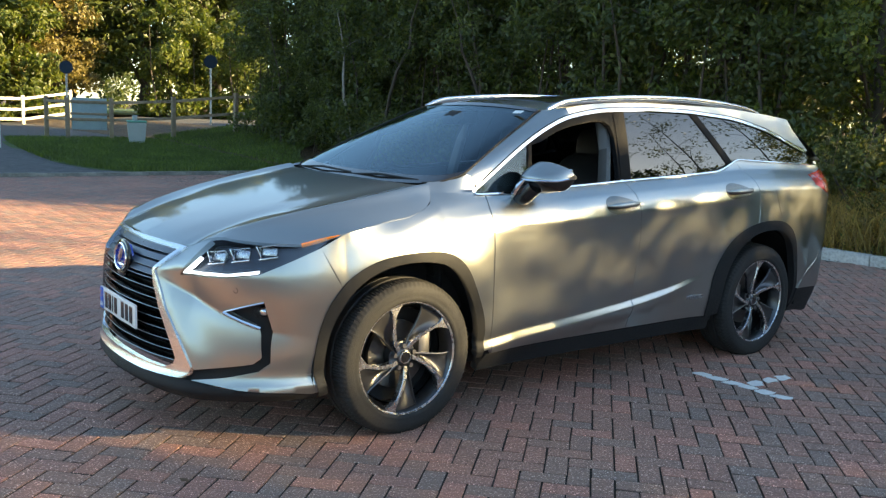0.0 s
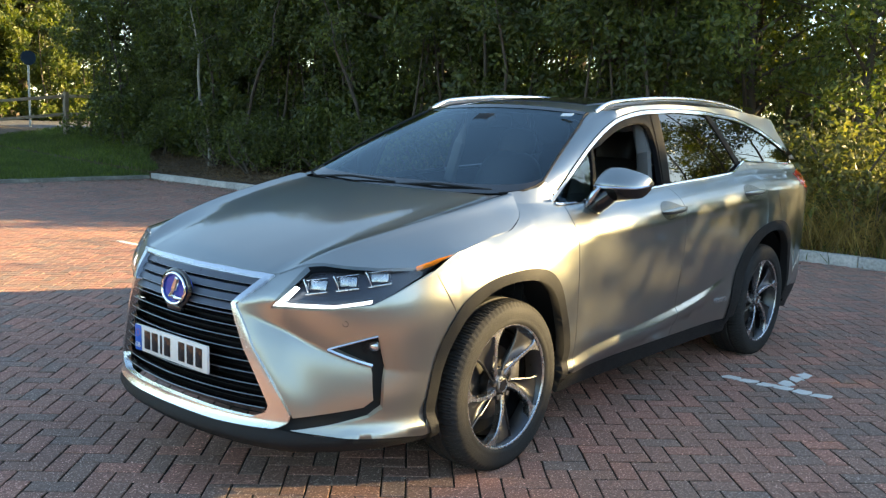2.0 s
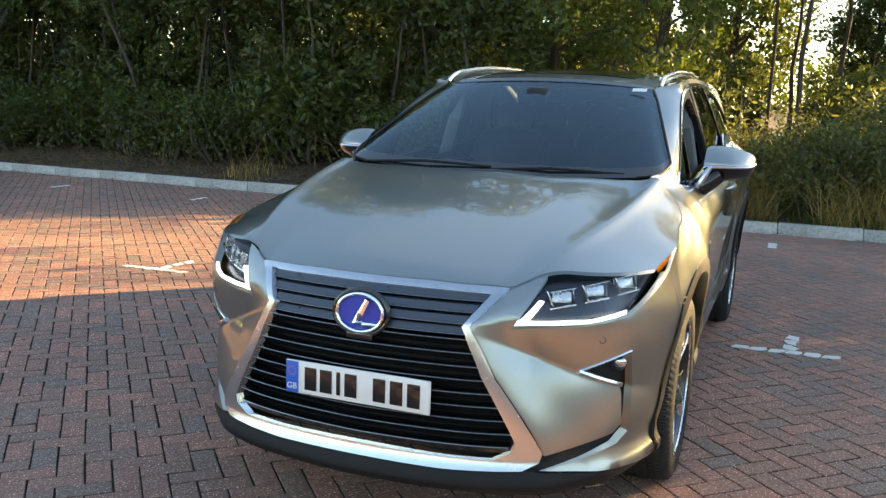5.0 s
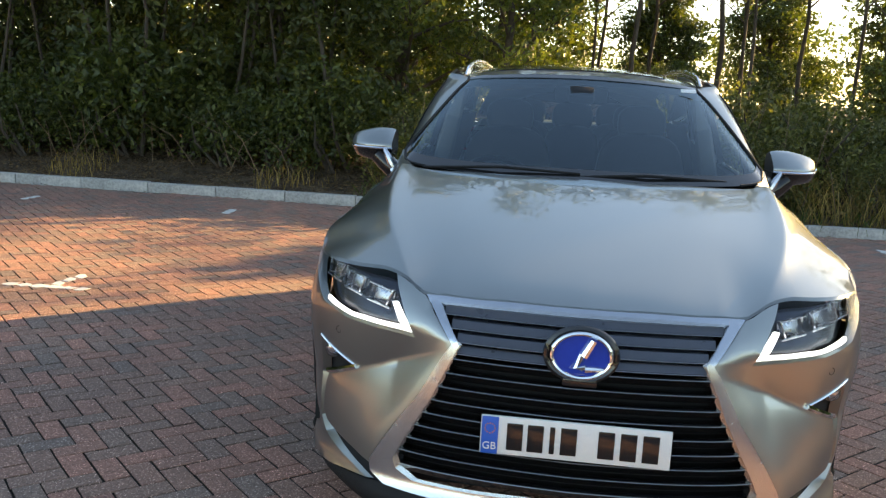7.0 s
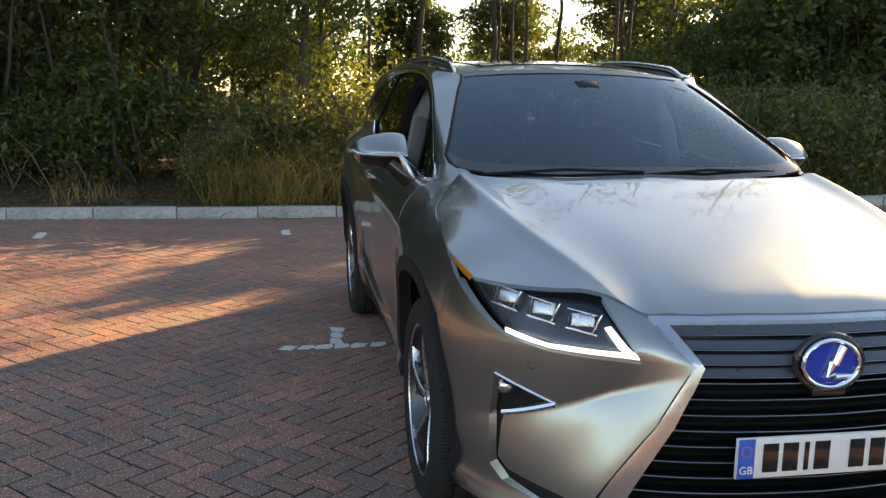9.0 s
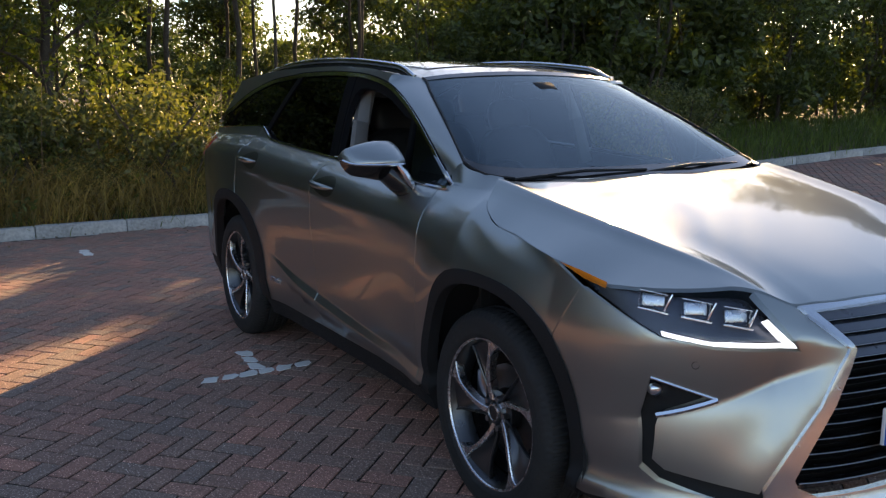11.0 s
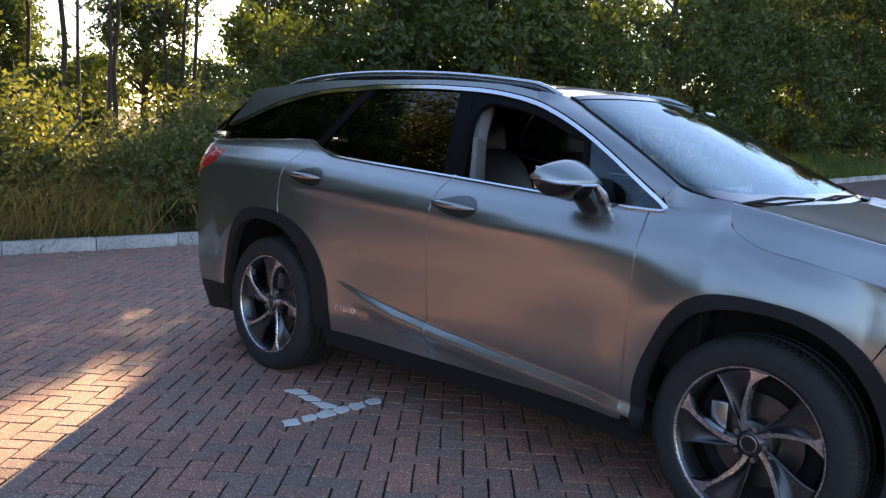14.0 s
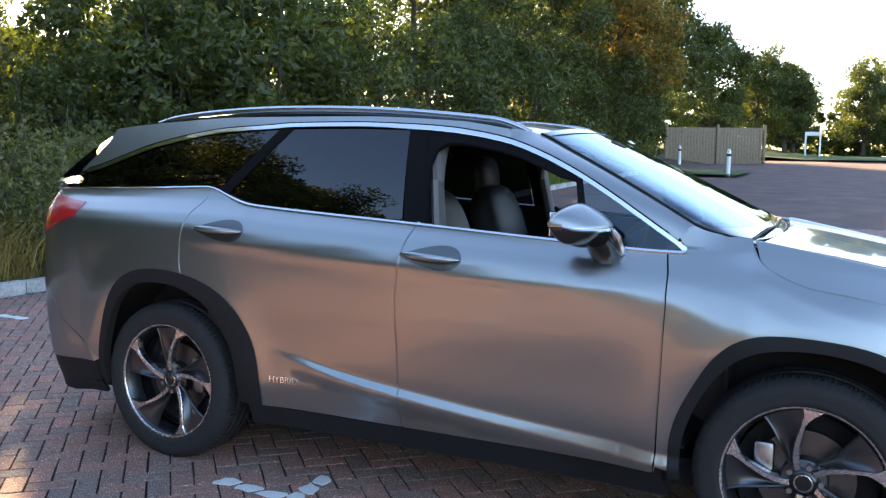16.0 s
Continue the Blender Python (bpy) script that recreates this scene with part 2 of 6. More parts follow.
def skin(name, poly, surf, material, parent, out, step=0.05, s=1, flange=0.014, lift=0.0, label="", stretch=1.0, lines=()):
    """A curved panel: the outline poly in the surface's own (u, v), filled with a fine net, with a turned-in edge. s=-1 mirrors it in y."""
    from mathutils.geometry import delaunay_2d_cdt
    P = []
    for i, (a, b) in enumerate(poly):
        c, d = poly[(i + 1) % len(poly)]
        L = math.hypot((c - a) / stretch, d - b)
        if L < 1e-5:
            continue
        k = max(1, int(L / (step * 0.36)))
        P += [(a + (c - a) * j / k, b + (d - b) * j / k) for j in range(k)]
    A = np.array(P)
    us = np.arange(A[:, 0].min(), A[:, 0].max(), step * stretch)
    vs = np.arange(A[:, 1].min(), A[:, 1].max(), step)
    inner = []
    sc = np.array((stretch, 1.0))
    for u in us:
        for v in vs:
            if np.min(np.sum(((A - (u, v)) / sc) ** 2, axis=1)) > (0.55 * step) ** 2:
                inner.append((u, v))
    n = len(P)
    inside = lambda q: sum((a[1] > q[1]) != (b[1] > q[1]) and q[0] < (b[0] - a[0]) * (q[1] - a[1]) / (b[1] - a[1]) + a[0] for a, b in zip(P, P[1:] + P[:1])) % 2
    rows = []
    for line in lines:      # finer rows along creases
        L = np.array([q for q in line if inside(q) and np.min(np.sum(((A - q) / sc) ** 2, axis=1)) > 1e-5])
        if len(L):
            inner = [q for q in inner if np.min(np.sum(((L - q) / sc) ** 2, axis=1)) > (0.4 * step) ** 2]
            rows += [tuple(q) for q in L]
    vc, _, fc, *_ = delaunay_2d_cdt([Vector(p) for p in P + inner + rows], [], [list(range(n))], 1, 1e-6)
    verts, normals, faces = [], [], []
    for c in vc:
        nn = normal_at(surf, c[0], c[1])
        if nn.dot(out) < 0:
            nn = -nn
        p = Vector(surf(c[0], c[1])) + nn * lift
        verts.append(p), normals.append(nn)
    edges = {}
    for f in fc:
        a, b, c = (verts[i] for i in f[:3])
        f = list(f)
        if (b - a).cross(c - a).dot(normals[f[0]]) < 0:
            f.reverse()
        faces.append(f)
        for i in range(len(f)):
            edges[(f[i], f[(i + 1) % len(f)])] = 1
    if flange:
        rim = [e for e in edges if (e[1], e[0]) not in edges]
        back = {}
        for e in rim:
            for i in e:
                if i not in back:
                    back[i] = len(verts)
                    verts.append(verts[i] - normals[i] * flange), normals.append(normals[i])
        for a, b in rim:
            faces.append([b, a, back[a], back[b]])
    if s < 0:
        verts, normals = [Vector((p.x, -p.y, p.z)) for p in verts], [Vector((p.x, -p.y, p.z)) for p in normals]
        faces = [f[::-1] for f in faces]
    return link_mesh(name, verts, faces, material, parent, label, normals=normals)


def loft(name, lines, material, parent, label="", thick=0.0, s=1):
    """A sheet through successive 3D lines of equal length; thick gives it a back."""
    k = len(lines[0])
    verts = [Vector((p[0], s * p[1], p[2])) for ln in lines for p in ln]
    faces = [(i * k + j, i * k + j + 1, (i + 1) * k + j + 1, (i + 1) * k + j) for i in range(len(lines) - 1) for j in range(k - 1)]
    bm = bmesh.new()
    vs = [bm.verts.new(v) for v in verts]
    for f in faces:
        bm.faces.new([vs[i] for i in f])
    bmesh.ops.remove_doubles(bm, verts=bm.verts[:], dist=1e-5)
    bmesh.ops.recalc_face_normals(bm, faces=bm.faces[:])
    ob = part(name, bm, material, parent, label, angle=60)
    if thick:
        md = ob.modifiers.new("thickness", "SOLIDIFY")
        md.thickness, md.offset = thick, -1
    return ob


# ---- the car: its surfaces (front +x, left +y) ----
belt_low = curve((-2.3, 1.262), (-1.85, 1.277), (-1.44, 1.292), (-1.23, 1.301), (-1.19, 1.298), (-1.13, 1.277), (-1.05, 1.250), (-0.977, 1.234), (-0.87, 1.225), (-0.7, 1.215), (-0.1, 1.185), (0.46, 1.155), (0.9, 1.137), (0.97, 1.137))
wing_line = spline((1.12, 1.156), (1.2, 1.138), (1.3, 1.095), (1.4, 1.056), (1.55, 1.019), (1.735, 0.985), (1.9, 0.94))
shut_line = curve((1.18, 1.184), (1.203, 1.140), (1.228, 1.108), (1.252, 1.092), (1.298, 1.069), (1.348, 1.049), (1.39, 1.038), (1.447, 1.029), (1.5, 1.022), (1.605, 1.008), (1.735, 0.985), (1.9, 0.94))
screen_foot = curve((0.93, 1.195), (0.985, 1.228), (1.03, 1.208), (1.1, 1.193), (1.18, 1.184))
belt = lambda x: belt_low(x) if x < 0.97 else screen_foot(x) if x < 1.18 else shut_line(x)
hip = curve((-2.3, 1.225), (-1.9, 1.235), (-1.3, 1.243), (-0.977, 1.234))      # the rear shoulder runs on below the kick of the window line
shoulder = lambda x: hip(x) if x < -0.977 else belt(x) if x < 0.46 else wing_line(x) if x > 1.2 else 1.155 + (x - 0.46) / 0.74 * -0.015      # the smooth line under the pillar foot
foot_slope = curve((0.9, 0.35), (1.03, 0.55), (1.18, 1.2), (1.3, 1.2))
wide = spline((-2.1, 0.895), (-1.8, 0.935), (-1.4, 0.948), (-0.8, 0.937), (0.0, 0.932), (0.9, 0.934), (1.4, 0.942), (1.75, 0.918), (1.9, 0.89))
low_dent = curve((0.15, -0.12), (0.25, -0.085), (0.36, -0.05), (0.47, -0.028), (0.62, -0.022), (0.85, -0.004), (1.0, 0.0), (1.5, 0.0))
tuck = curve((-0.1, -0.18), (0.0, -0.135), (0.035, -0.085), (0.075, -0.035), (0.13, -0.006), (0.2, 0.0), (0.6, 0.0))
tuck_amount = curve((-2.3, 0.8), (-1.3, 1.0), (1.0, 1.0), (1.2, 0.85), (1.45, 0.5), (1.75, 0.25), (1.9, 0.2))

tuck_spread = curve((-2.3, 1.0), (0.2, 1.0), (0.9, 1.5), (1.3, 2.3), (1.9, 2.4))
ledge = curve((1.3, 0.352), (0.9, 0.388), (0.3, 0.440), (-0.16, 0.490), (-0.45, 0.530), (-0.72, 0.588), (-1.1, 0.68))

ledge_height = curve((1.3, 0.06), (0.92, 0.058), (-0.15, 0.045), (-0.8, 0.03), (-1.1, 0.03))


def bump(a, b):
    return math.exp(-(a / b) ** 2)


pane_y = lambda x: 0.803 - 0.012 * (x + 0.2) ** 2


def pane_at(x, z):
    """The side glass, which runs on below the belt."""
    h = z - (1.19 - 0.05 * x)
    return (x, pane_y(x) - 0.26 * h - 0.22 * h * abs(h), z)


def side_y(x, z):
    zs = shoulder(x)
    pane = pane_at(x, z)[1]
    if x < 0.94 and z > belt(x):
        return pane
    if 0.94 <= x < 1.3 and z > zs:      # from the wing up to the screen's corner
        k = min(1.0, (x - 0.94) / 0.12)
        k *= k * (3 - 2 * k)
        return (1 - k) * pane + k * (panel_y(x, zs) - foot_slope(x) * (z - zs))
    return panel_y(x, z)


def panel_y(x, z):
    y = wide(x) + low_dent(z) + tuck_amount(x) * tuck((shoulder(x) - z) / tuck_spread(x))
    for cx in (1.395, -1.395):      # swollen arches
        r = math.hypot(x - cx, (z - 0.37) * 1.0)
        y += 0.022 * bump(r - 0.5, 0.13) * (1 if z > 0.3 else 0.6)
    # rising crease of the lower doors
    hgt = ledge_height(x)
    k = max(0.0, min(1.0, (x + 0.80) / 0.4, (1.3 - x) / 0.25))
    d = z - ledge(x) + 0.5 * hgt
    y += k * (-0.008 * math.exp((hgt - d) / 0.09) if d > hgt else 0.016 - 0.024 * (d / hgt) ** 2 * (3 - 2 * d / hgt) if d > 0 else 0.016 * max(0.0, 1 - (d / 0.065) ** 2))
    # shoulder crease through the door handles
    y += 0.006 * bump(z - (shoulder(x) - 0.17), 0.03) * max(0.0, min(1.0, (x + 1.25) / 0.2, (0.9 - x) / 0.4))
    # front wing rolling inwards to the bonnet
    k = max(0.0, min(1.0, (x - 0.98) / 0.2, (1.74 - x) / 0.25))
    y -= 0.028 * k * min(1.2, max(0.0, (z - wing_line(max(x, 1.12)) + 0.075) / 0.075)) ** 2
    y -= 0.035 * bump(x - 1.2, 0.12) * min(1.2, max(0.0, (z - 1.02) / 0.1)) ** 2
    return y


nose_x = curve((0.16, 2.22), (0.22, 2.38), (0.25, 2.436), (0.285, 2.466), (0.37, 2.436), (0.45, 2.432), (0.61, 2.43), (0.72, 2.422), (0.8, 2.408), (0.88, 2.362), (0.93, 2.31), (1.0, 2.2))
nose_p1 = curve((0.2, 0.52), (0.6, 0.5), (0.9, 0.47), (1.0, 0.42))
grille_half = curve((0.3, 0.58), (0.4, 0.57), (0.62, 0.44), (0.788, 0.36), (0.9, 0.44))
tail_x = spline((0.2, -2.34), (0.45, -2.46), (0.6, -2.52), (0.85, -2.53), (1.05, -2.48), (1.3, -2.40), (1.5, -2.28))


def bez(p, t):
    q = 1 - t
    return tuple(q ** 3 * a + 3 * q * q * t * b + 3 * q * t * t * c + t ** 3 * d for a, b, c, d in zip(*p))


def plan(t, z):
    """Round the car at height z: t 0..1 from the nose's middle to the side, 1..2 along the side, 2..3 to the tail's middle."""
    if t <= 1:
        f = nose_x(z)
        yc = side_y(1.75, z)
        lower = bump(z - 0.285, 0.05)
        yc += 0.045 * lower
        p = bez(((f, 0), (f - 0.015, nose_p1(z)), (2.29 - 0.28 * max(0, z - 0.8) + 0.02 * lower, yc - 0.02), (1.75, yc)), max(t, -0.2) if t >= 0 else 0)
        if t < 0:
            p = (f, t)
        x, y = p
        # the grille stands proud of the bumper
        x += 0.032 * bump(max(0.0, abs(y) - grille_half(z)), 0.085) * max(0.0, min(1.0, (0.875 - z) / 0.08))
        # hollow under the lamp, its floor running down from the grille's waist
        zv = 0.765 - 0.46 * (abs(y) - 0.37)
        w = max(0.0, min(1.0, (abs(y) - 0.37) / 0.16, (0.93 - abs(y)) / 0.10))
        zs = max(0.81, zv + 0.02)
        d = z - zv
        dent = max(0.0, 1 - d / (zs - zv)) if d > 0 else math.exp(d / 0.10)
        x -= 0.044 * w * dent
        return (x, y, z)
    if t <= 2:
        x = 1.75 - (t - 1) * 3.7
        return (x, side_y(x, z), z)
    t = min(t, 3.0)
    f, yc = tail_x(z), side_y(-1.95, z)
    x, y = bez(((-1.95, yc), (-2.32, yc - 0.034), (f + 0.02, 0.825), (f, 0)), t - 2)
    return (x, y, z)


def at_y(y, z):
    lo, hi = 0.0, 1.0
    for _ in range(30):
        m = (lo + hi) / 2
        lo, hi = (m, hi) if plan(m, z)[1] < y else (lo, m)
    return (lo, z)


def at_x(x, z):
    if x <= 1.75 and x >= -1.95:
        return (1 + (1.75 - x) / 3.7, z)
    lo, hi = (0.0, 1.0) if x > 0 else (2.0, 3.0)
    for _ in range(30):
        m = (lo + hi) / 2
        lo, hi = (m, hi) if plan(m, z)[0] > x else (lo, m)
    return (lo, z)


def side(x, z):
    if x > 1.75 or x < -1.95:
        return plan(at_x(x, z)[0], z)
    return (x, side_y(x, z), z)


hl_tip, hl_back = (1.735, 0.985), (1.87, 0.925)
foot_top = [(0.972, 1.140), (0.955, 1.160), (0.932, 1.190), (0.960, 1.212), (0.985, 1.226), (1.005, 1.218)] + [(1.03 + 0.025 * i, screen_foot(1.03 + 0.025 * i)) for i in range(6)]
shut_top = [(q, shut_line(q)) for q in [1.18 + 0.0075 * i for i in range(12)] + [1.27 + 0.0232 * i for i in range(20)]] + [hl_tip]
hood_mid = spline((0.9, 1.21), (1.2, 1.172), (1.6, 1.105), (2.0, 1.022), (2.2, 0.968), (2.3, 0.930), (2.325, 0.917), (2.37, 0.89))
crease_y = spline((0.9, 0.745), (1.1, 0.738), (1.5, 0.710), (1.8, 0.662), (2.05, 0.592), (2.3, 0.49), (2.5, 0.4))


def hood_fall(x, a):
    """Share of the bonnet's fall at a sideways: a flat middle, then a crease and a steeper flank."""
    yr = crease_y(x)
    if a < yr:
        return 0.03 * (a / yr) ** 2
    u = (a - yr) / (0.88 - yr)
    return 0.03 + 0.97 * (0.9 * u + 0.1 * u ** 3)


hood_drop = curve(*([(1.1, 0.16)] + [(x, (hood_mid(x) - z) / hood_fall(x, side(x, z)[1])) for x, z in [(q, shut_line(q)) for q in (1.24, 1.3, 1.4, 1.55, 1.735)]] + [(1.92, 0.104), (2.03, 0.095), (2.2, 0.082), (2.36, 0.085)]))


def hood(x, y):
    a = abs(y)
    return (x, y, hood_base(x, y) + nose_fit(a) * max(0.0, (x - 1.8) / 0.5) ** 2)


def hood_base(x, y):
    a = abs(y)
    z = hood_mid(x) - hood_drop(x) * hood_fall(x, a)
    yr = crease_y(x)
    z += (0.008 + 0.008 * bump(x - 1.1, 0.3)) * bump(a - yr, 0.05 if a < yr else 0.03) * max(0, min(1, (2.3 - x) / 0.5)) - 0.003 * bump(a - yr + 0.16, 0.1)
    return z


def nose_gap(y):
    """How far the bonnet misses the nose's level upper edge at y."""
    x = plan(*at_y(y, 0.903))[0]
    return (0.903 - hood_base(x, y)) / ((x - 1.8) / 0.5) ** 2


nose_fit = curve((0.0, nose_gap(0.0)), (0.12, nose_gap(0.12)), (0.25, nose_gap(0.25)), (0.38, nose_gap(0.38)), (0.46, nose_gap(0.46)), (0.62, 0.0), (0.8, 0.0), (1.0, 0.0))


roof_mid = spline((0.36, 1.587), (0.2, 1.612), (-0.1, 1.642), (-0.6, 1.664), (-1.1, 1.662), (-1.6, 1.635), (-2.05, 1.59), (-2.2, 1.57))


def roof(x, y):
    return (x, y, roof_mid(x) - 0.055 * (abs(y) / 0.63) ** 2.6)


OUT_SIDE, OUT_TOP, OUT_FRONT = Vector((0.25, 1, 0.1)), Vector((0, 0, 1)), Vector((1, 0.6, 0.2))
car = thing("car", "silver-grey hybrid sport utility car parked on the paved bay", "car")

# outlines shared by neighbouring panels
door_a = [(0.905, 0.335), (0.912, 0.45), (0.920, 0.7), (0.926, 0.95), (0.922, 1.06), (0.905, 1.125)]
door_b = [(-0.145, 0.335), (-0.155, 0.6), (-0.16, 0.9), (-0.12, 1.19)]
door_c = [(-1.250, 0.898), (-1.268, 0.97), (-1.265, 1.1), (-1.235, 1.22), (-1.205, 1.29)]
GAP = 0.0035
shift = lambda pts, d: [(x + d, z) for x, z in pts]
belt_run = lambda x0, x1, n=14, dz=-0.012: [(x0 + (x1 - x0) * i / n, belt(x0 + (x1 - x0) * i / n) + dz) for i in range(n + 1)]
FC, RC = (1.408, 0.37), (-1.395, 0.37)
# wheel arches: radius over angle, for the outer and the inner edge of the cladding
front_out = spline((-14, 0.468), (4, 0.485), (21, 0.502), (36, 0.527), (52, 0.535), (66, 0.528), (85, 0.513), (100, 0.522), (113, 0.535), (121, 0.528), (138, 0.488), (158, 0.466), (180, 0.453), (188, 0.45))
front_in = spline((-14, 0.43), (0, 0.435), (23, 0.455), (43, 0.475), (58, 0.483), (77, 0.474), (97, 0.472), (115, 0.478), (131, 0.456), (151, 0.427), (177, 0.414), (188, 0.41))
rear_out = spline((-4, 0.55), (10, 0.558), (22, 0.572), (36, 0.582), (50, 0.582), (68, 0.562), (90, 0.548), (108, 0.548), (120, 0.53), (130, 0.5), (145, 0.46), (165, 0.432), (188, 0.42))
rear_in = spline((-4, 0.425), (22, 0.45), (45, 0.48), (68, 0.492), (90, 0.486), (110, 0.483), (125, 0.458), (141, 0.425), (165, 0.4), (188, 0.395))
front_cut = lambda a: 0.55 * front_out(a) + 0.45 * front_in(a)
rear_cut = lambda a: 0.75 * rear_out(a) + 0.25 * rear_in(a)


def polar(c, radius, a0, a1, n=24):
    return [(c[0] + radius(a) * math.cos(radians(a)), c[1] + radius(a) * math.sin(radians(a))) for a in [a0 + (a1 - a0) * i / n for i in range(n + 1)]]


crease_rows = [[(1.3 - 0.012 * i, ledge(1.3 - 0.012 * i) + k * ledge_height(1.3 - 0.012 * i) + o) for i in range(200)] for k, o in ((-0.5, -0.012), (-0.5, 0.0), (-0.25, 0.0), (0.25, 0.0), (0.5, 0.0), (0.5, 0.012))]
shoulder_rows = [[(1.72 - 0.018 * i, shoulder(1.72 - 0.018 * i) - o) for i in range(220)] for o in (-0.012, 0.0, 0.007, 0.015, 0.025, 0.037, 0.055, 0.075, 0.1)]


def paint_sides():
    for s in (1, -1):
        wing = foot_top + shut_top + [(1.80, 0.958), hl_back, (1.797, 0.79)] + polar(FC, front_cut, 45.3, 183, 30) + [(0.915, 0.36), ] + shift(door_a, GAP)
        skin("front_wing", wing, side, PAINT, car, OUT_SIDE, 0.022, s, lines=crease_rows + shoulder_rows)
        door = shift(door_a, -GAP)[::-1] + [(0.885, 0.335)] + [(-0.1, 0.335)] + shift(door_b, GAP) + belt_run(-0.12, 0.90)
        fd = skin("front_door", door, side, PAINT, car, OUT_SIDE, 0.032, s, lines=crease_rows + shoulder_rows)
        rd = shift(door_b, -GAP)[::-1] + [(-0.17, 0.335), (-0.90, 0.335)] + polar(RC, rear_cut, 2, 74, 18) + rom(shift(door_c, GAP), 4) + belt_run(-1.19, -0.13, 30)
        bd = skin("rear_door", rd, side, PAINT, car, OUT_SIDE, 0.032, s, lines=crease_rows + shoulder_rows)
        quarter = rom(shift(door_c, -GAP), 4)[::-1] + polar(RC, rear_cut, 76, 172, 26) + [(-1.93, 0.52), (-2.12, 0.62), (-2.24, 0.80), (-2.28, 1.03), (-2.02, 1.125), (-2.0, 1.19), (-2.24, 1.218), (-2.29, 1.258)] + [(q, belt(q) - 0.004) for q in (-2.2, -2.0, -1.8, -1.6, -1.45, -1.35, -1.26)]
        skin("rear_quarter", quarter, side, PAINT, car, OUT_SIDE, 0.032, s, lines=crease_rows + shoulder_rows)
        yield s, fd, bd


sides = {s: (fd, bd) for s, fd, bd in paint_sides()}

# bonnet, roof
edge = [(side(x, z)[0], side(x, z)[1] - 0.004) for x, z in shut_top]


def meet(y):
    """Where bonnet and nose meet at y: the nose's (t, z), and the plan place."""
    lo, hi = 0.78, 1.03
    for _ in range(30):
        z = (lo + hi) / 2
        x = plan(*at_y(y, z))[0]
        lo, hi = (z, hi) if hood(x, y)[2] > z else (lo, z)
    return at_y(y, lo), (plan(*at_y(y, lo))[0], y)


meets = [meet(y) for y in [0.85 - 0.85 * i / 24 for i in range(25)]]
front_edge = [(1.735, 0.872)] + [(p[0] - 0.004, p[1]) for _, p in meets]
rear_edge = rom([(1.238, 0), (1.23, 0.3), (1.212, 0.55), (1.196, 0.68), (edge[0][0] - 0.002, edge[0][1])], 4)
half = rear_edge[:-1] + edge + front_edge[1:]
full = half + [(x, -y) for x, y in half[1:-1]][::-1]
hood_rows = [[(1.06 + 0.015 * i, sg * (crease_y(1.06 + 0.015 * i) + o)) for i in range(82)] for o in (-0.06, -0.04, -0.022, -0.008, 0.0, 0.008, 0.022, 0.04, 0.06) for sg in (1, -1)]
skin("bonnet", full, hood, PAINT, car, OUT_TOP, 0.03, lines=hood_rows)
roof_half = [(0.352, 0), (0.342, 0.3), (0.312, 0.53), (0.295, 0.56), (0.22, 0.635)] + [(-0.3, 0.646), (-1.0, 0.646), (-1.7, 0.625), (-1.96, 0.59), (-2.06, 0.3), (-2.08, 0)]
skin("roof", roof_half + [(x, -y) for x, y in roof_half[1:-1]][::-1], roof, PAINT, car, OUT_TOP, 0.08)
sunroof = [(0.12, -0.42), (0.12, 0.42), (-1.2, 0.44), (-1.2, -0.44)]
skin("sunroof_glass", sunroof, roof, GLOSSBLACK, car, OUT_TOP, 0.09, lift=0.004, flange=0.006)

# windscreen
ws_bottom = rom([(0.985, 0.752, 1.227), (1.045, 0.742, 1.203), (1.12, 0.715, 1.184), (1.175, 0.6, 1.170), (1.205, 0.4, 1.162), (1.22, 0.2, 1.160), (1.225, 0, 1.160)], 4)
ws_top = rom([(0.315, 0.558, 1.556), (0.322, 0.53, 1.562), (0.332, 0.47, 1.570), (0.344, 0.36, 1.579), (0.35, 0.24, 1.586), (0.355, 0.12, 1.590), (0.357, 0, 1.592)], 4)


def whole(line):
    return line[:-1] + [(p[0], -p[1], p[2]) for p in line][::-1]


def between(a, b, n, bulge=0.0, out=(0, 0, 1)):
    """Lines between two lines, swollen by bulge midway."""
    res = []
    for i in range(n + 1):
        t = i / n
        w = 4 * t * (1 - t) * bulge
        res.append([tuple(np.array(p) * (1 - t) + np.array(q) * t + w * np.array(out)) for p, q in zip(a, b)])
    return res


loft("windscreen", between(whole(ws_bottom), whole(ws_top), 12, 0.008, (0.5, 0, 0.87)), GLASS, car, "tinted windscreen glass")
# printed black border of the screen, just proud of the glass
screen_rows = [[(p[0] + 0.002, p[1], p[2] + 0.003) for p in row] for row in between(whole(ws_bottom), whole(ws_top), 48, 0.008, (0.5, 0, 0.87))]
loft("screen_border", screen_rows[:5], GLOSSBLACK, car, "black printed lower border of the windscreen")
loft("screen_border", screen_rows[-3:], GLOSSBLACK, car, "black printed upper border of the windscreen")

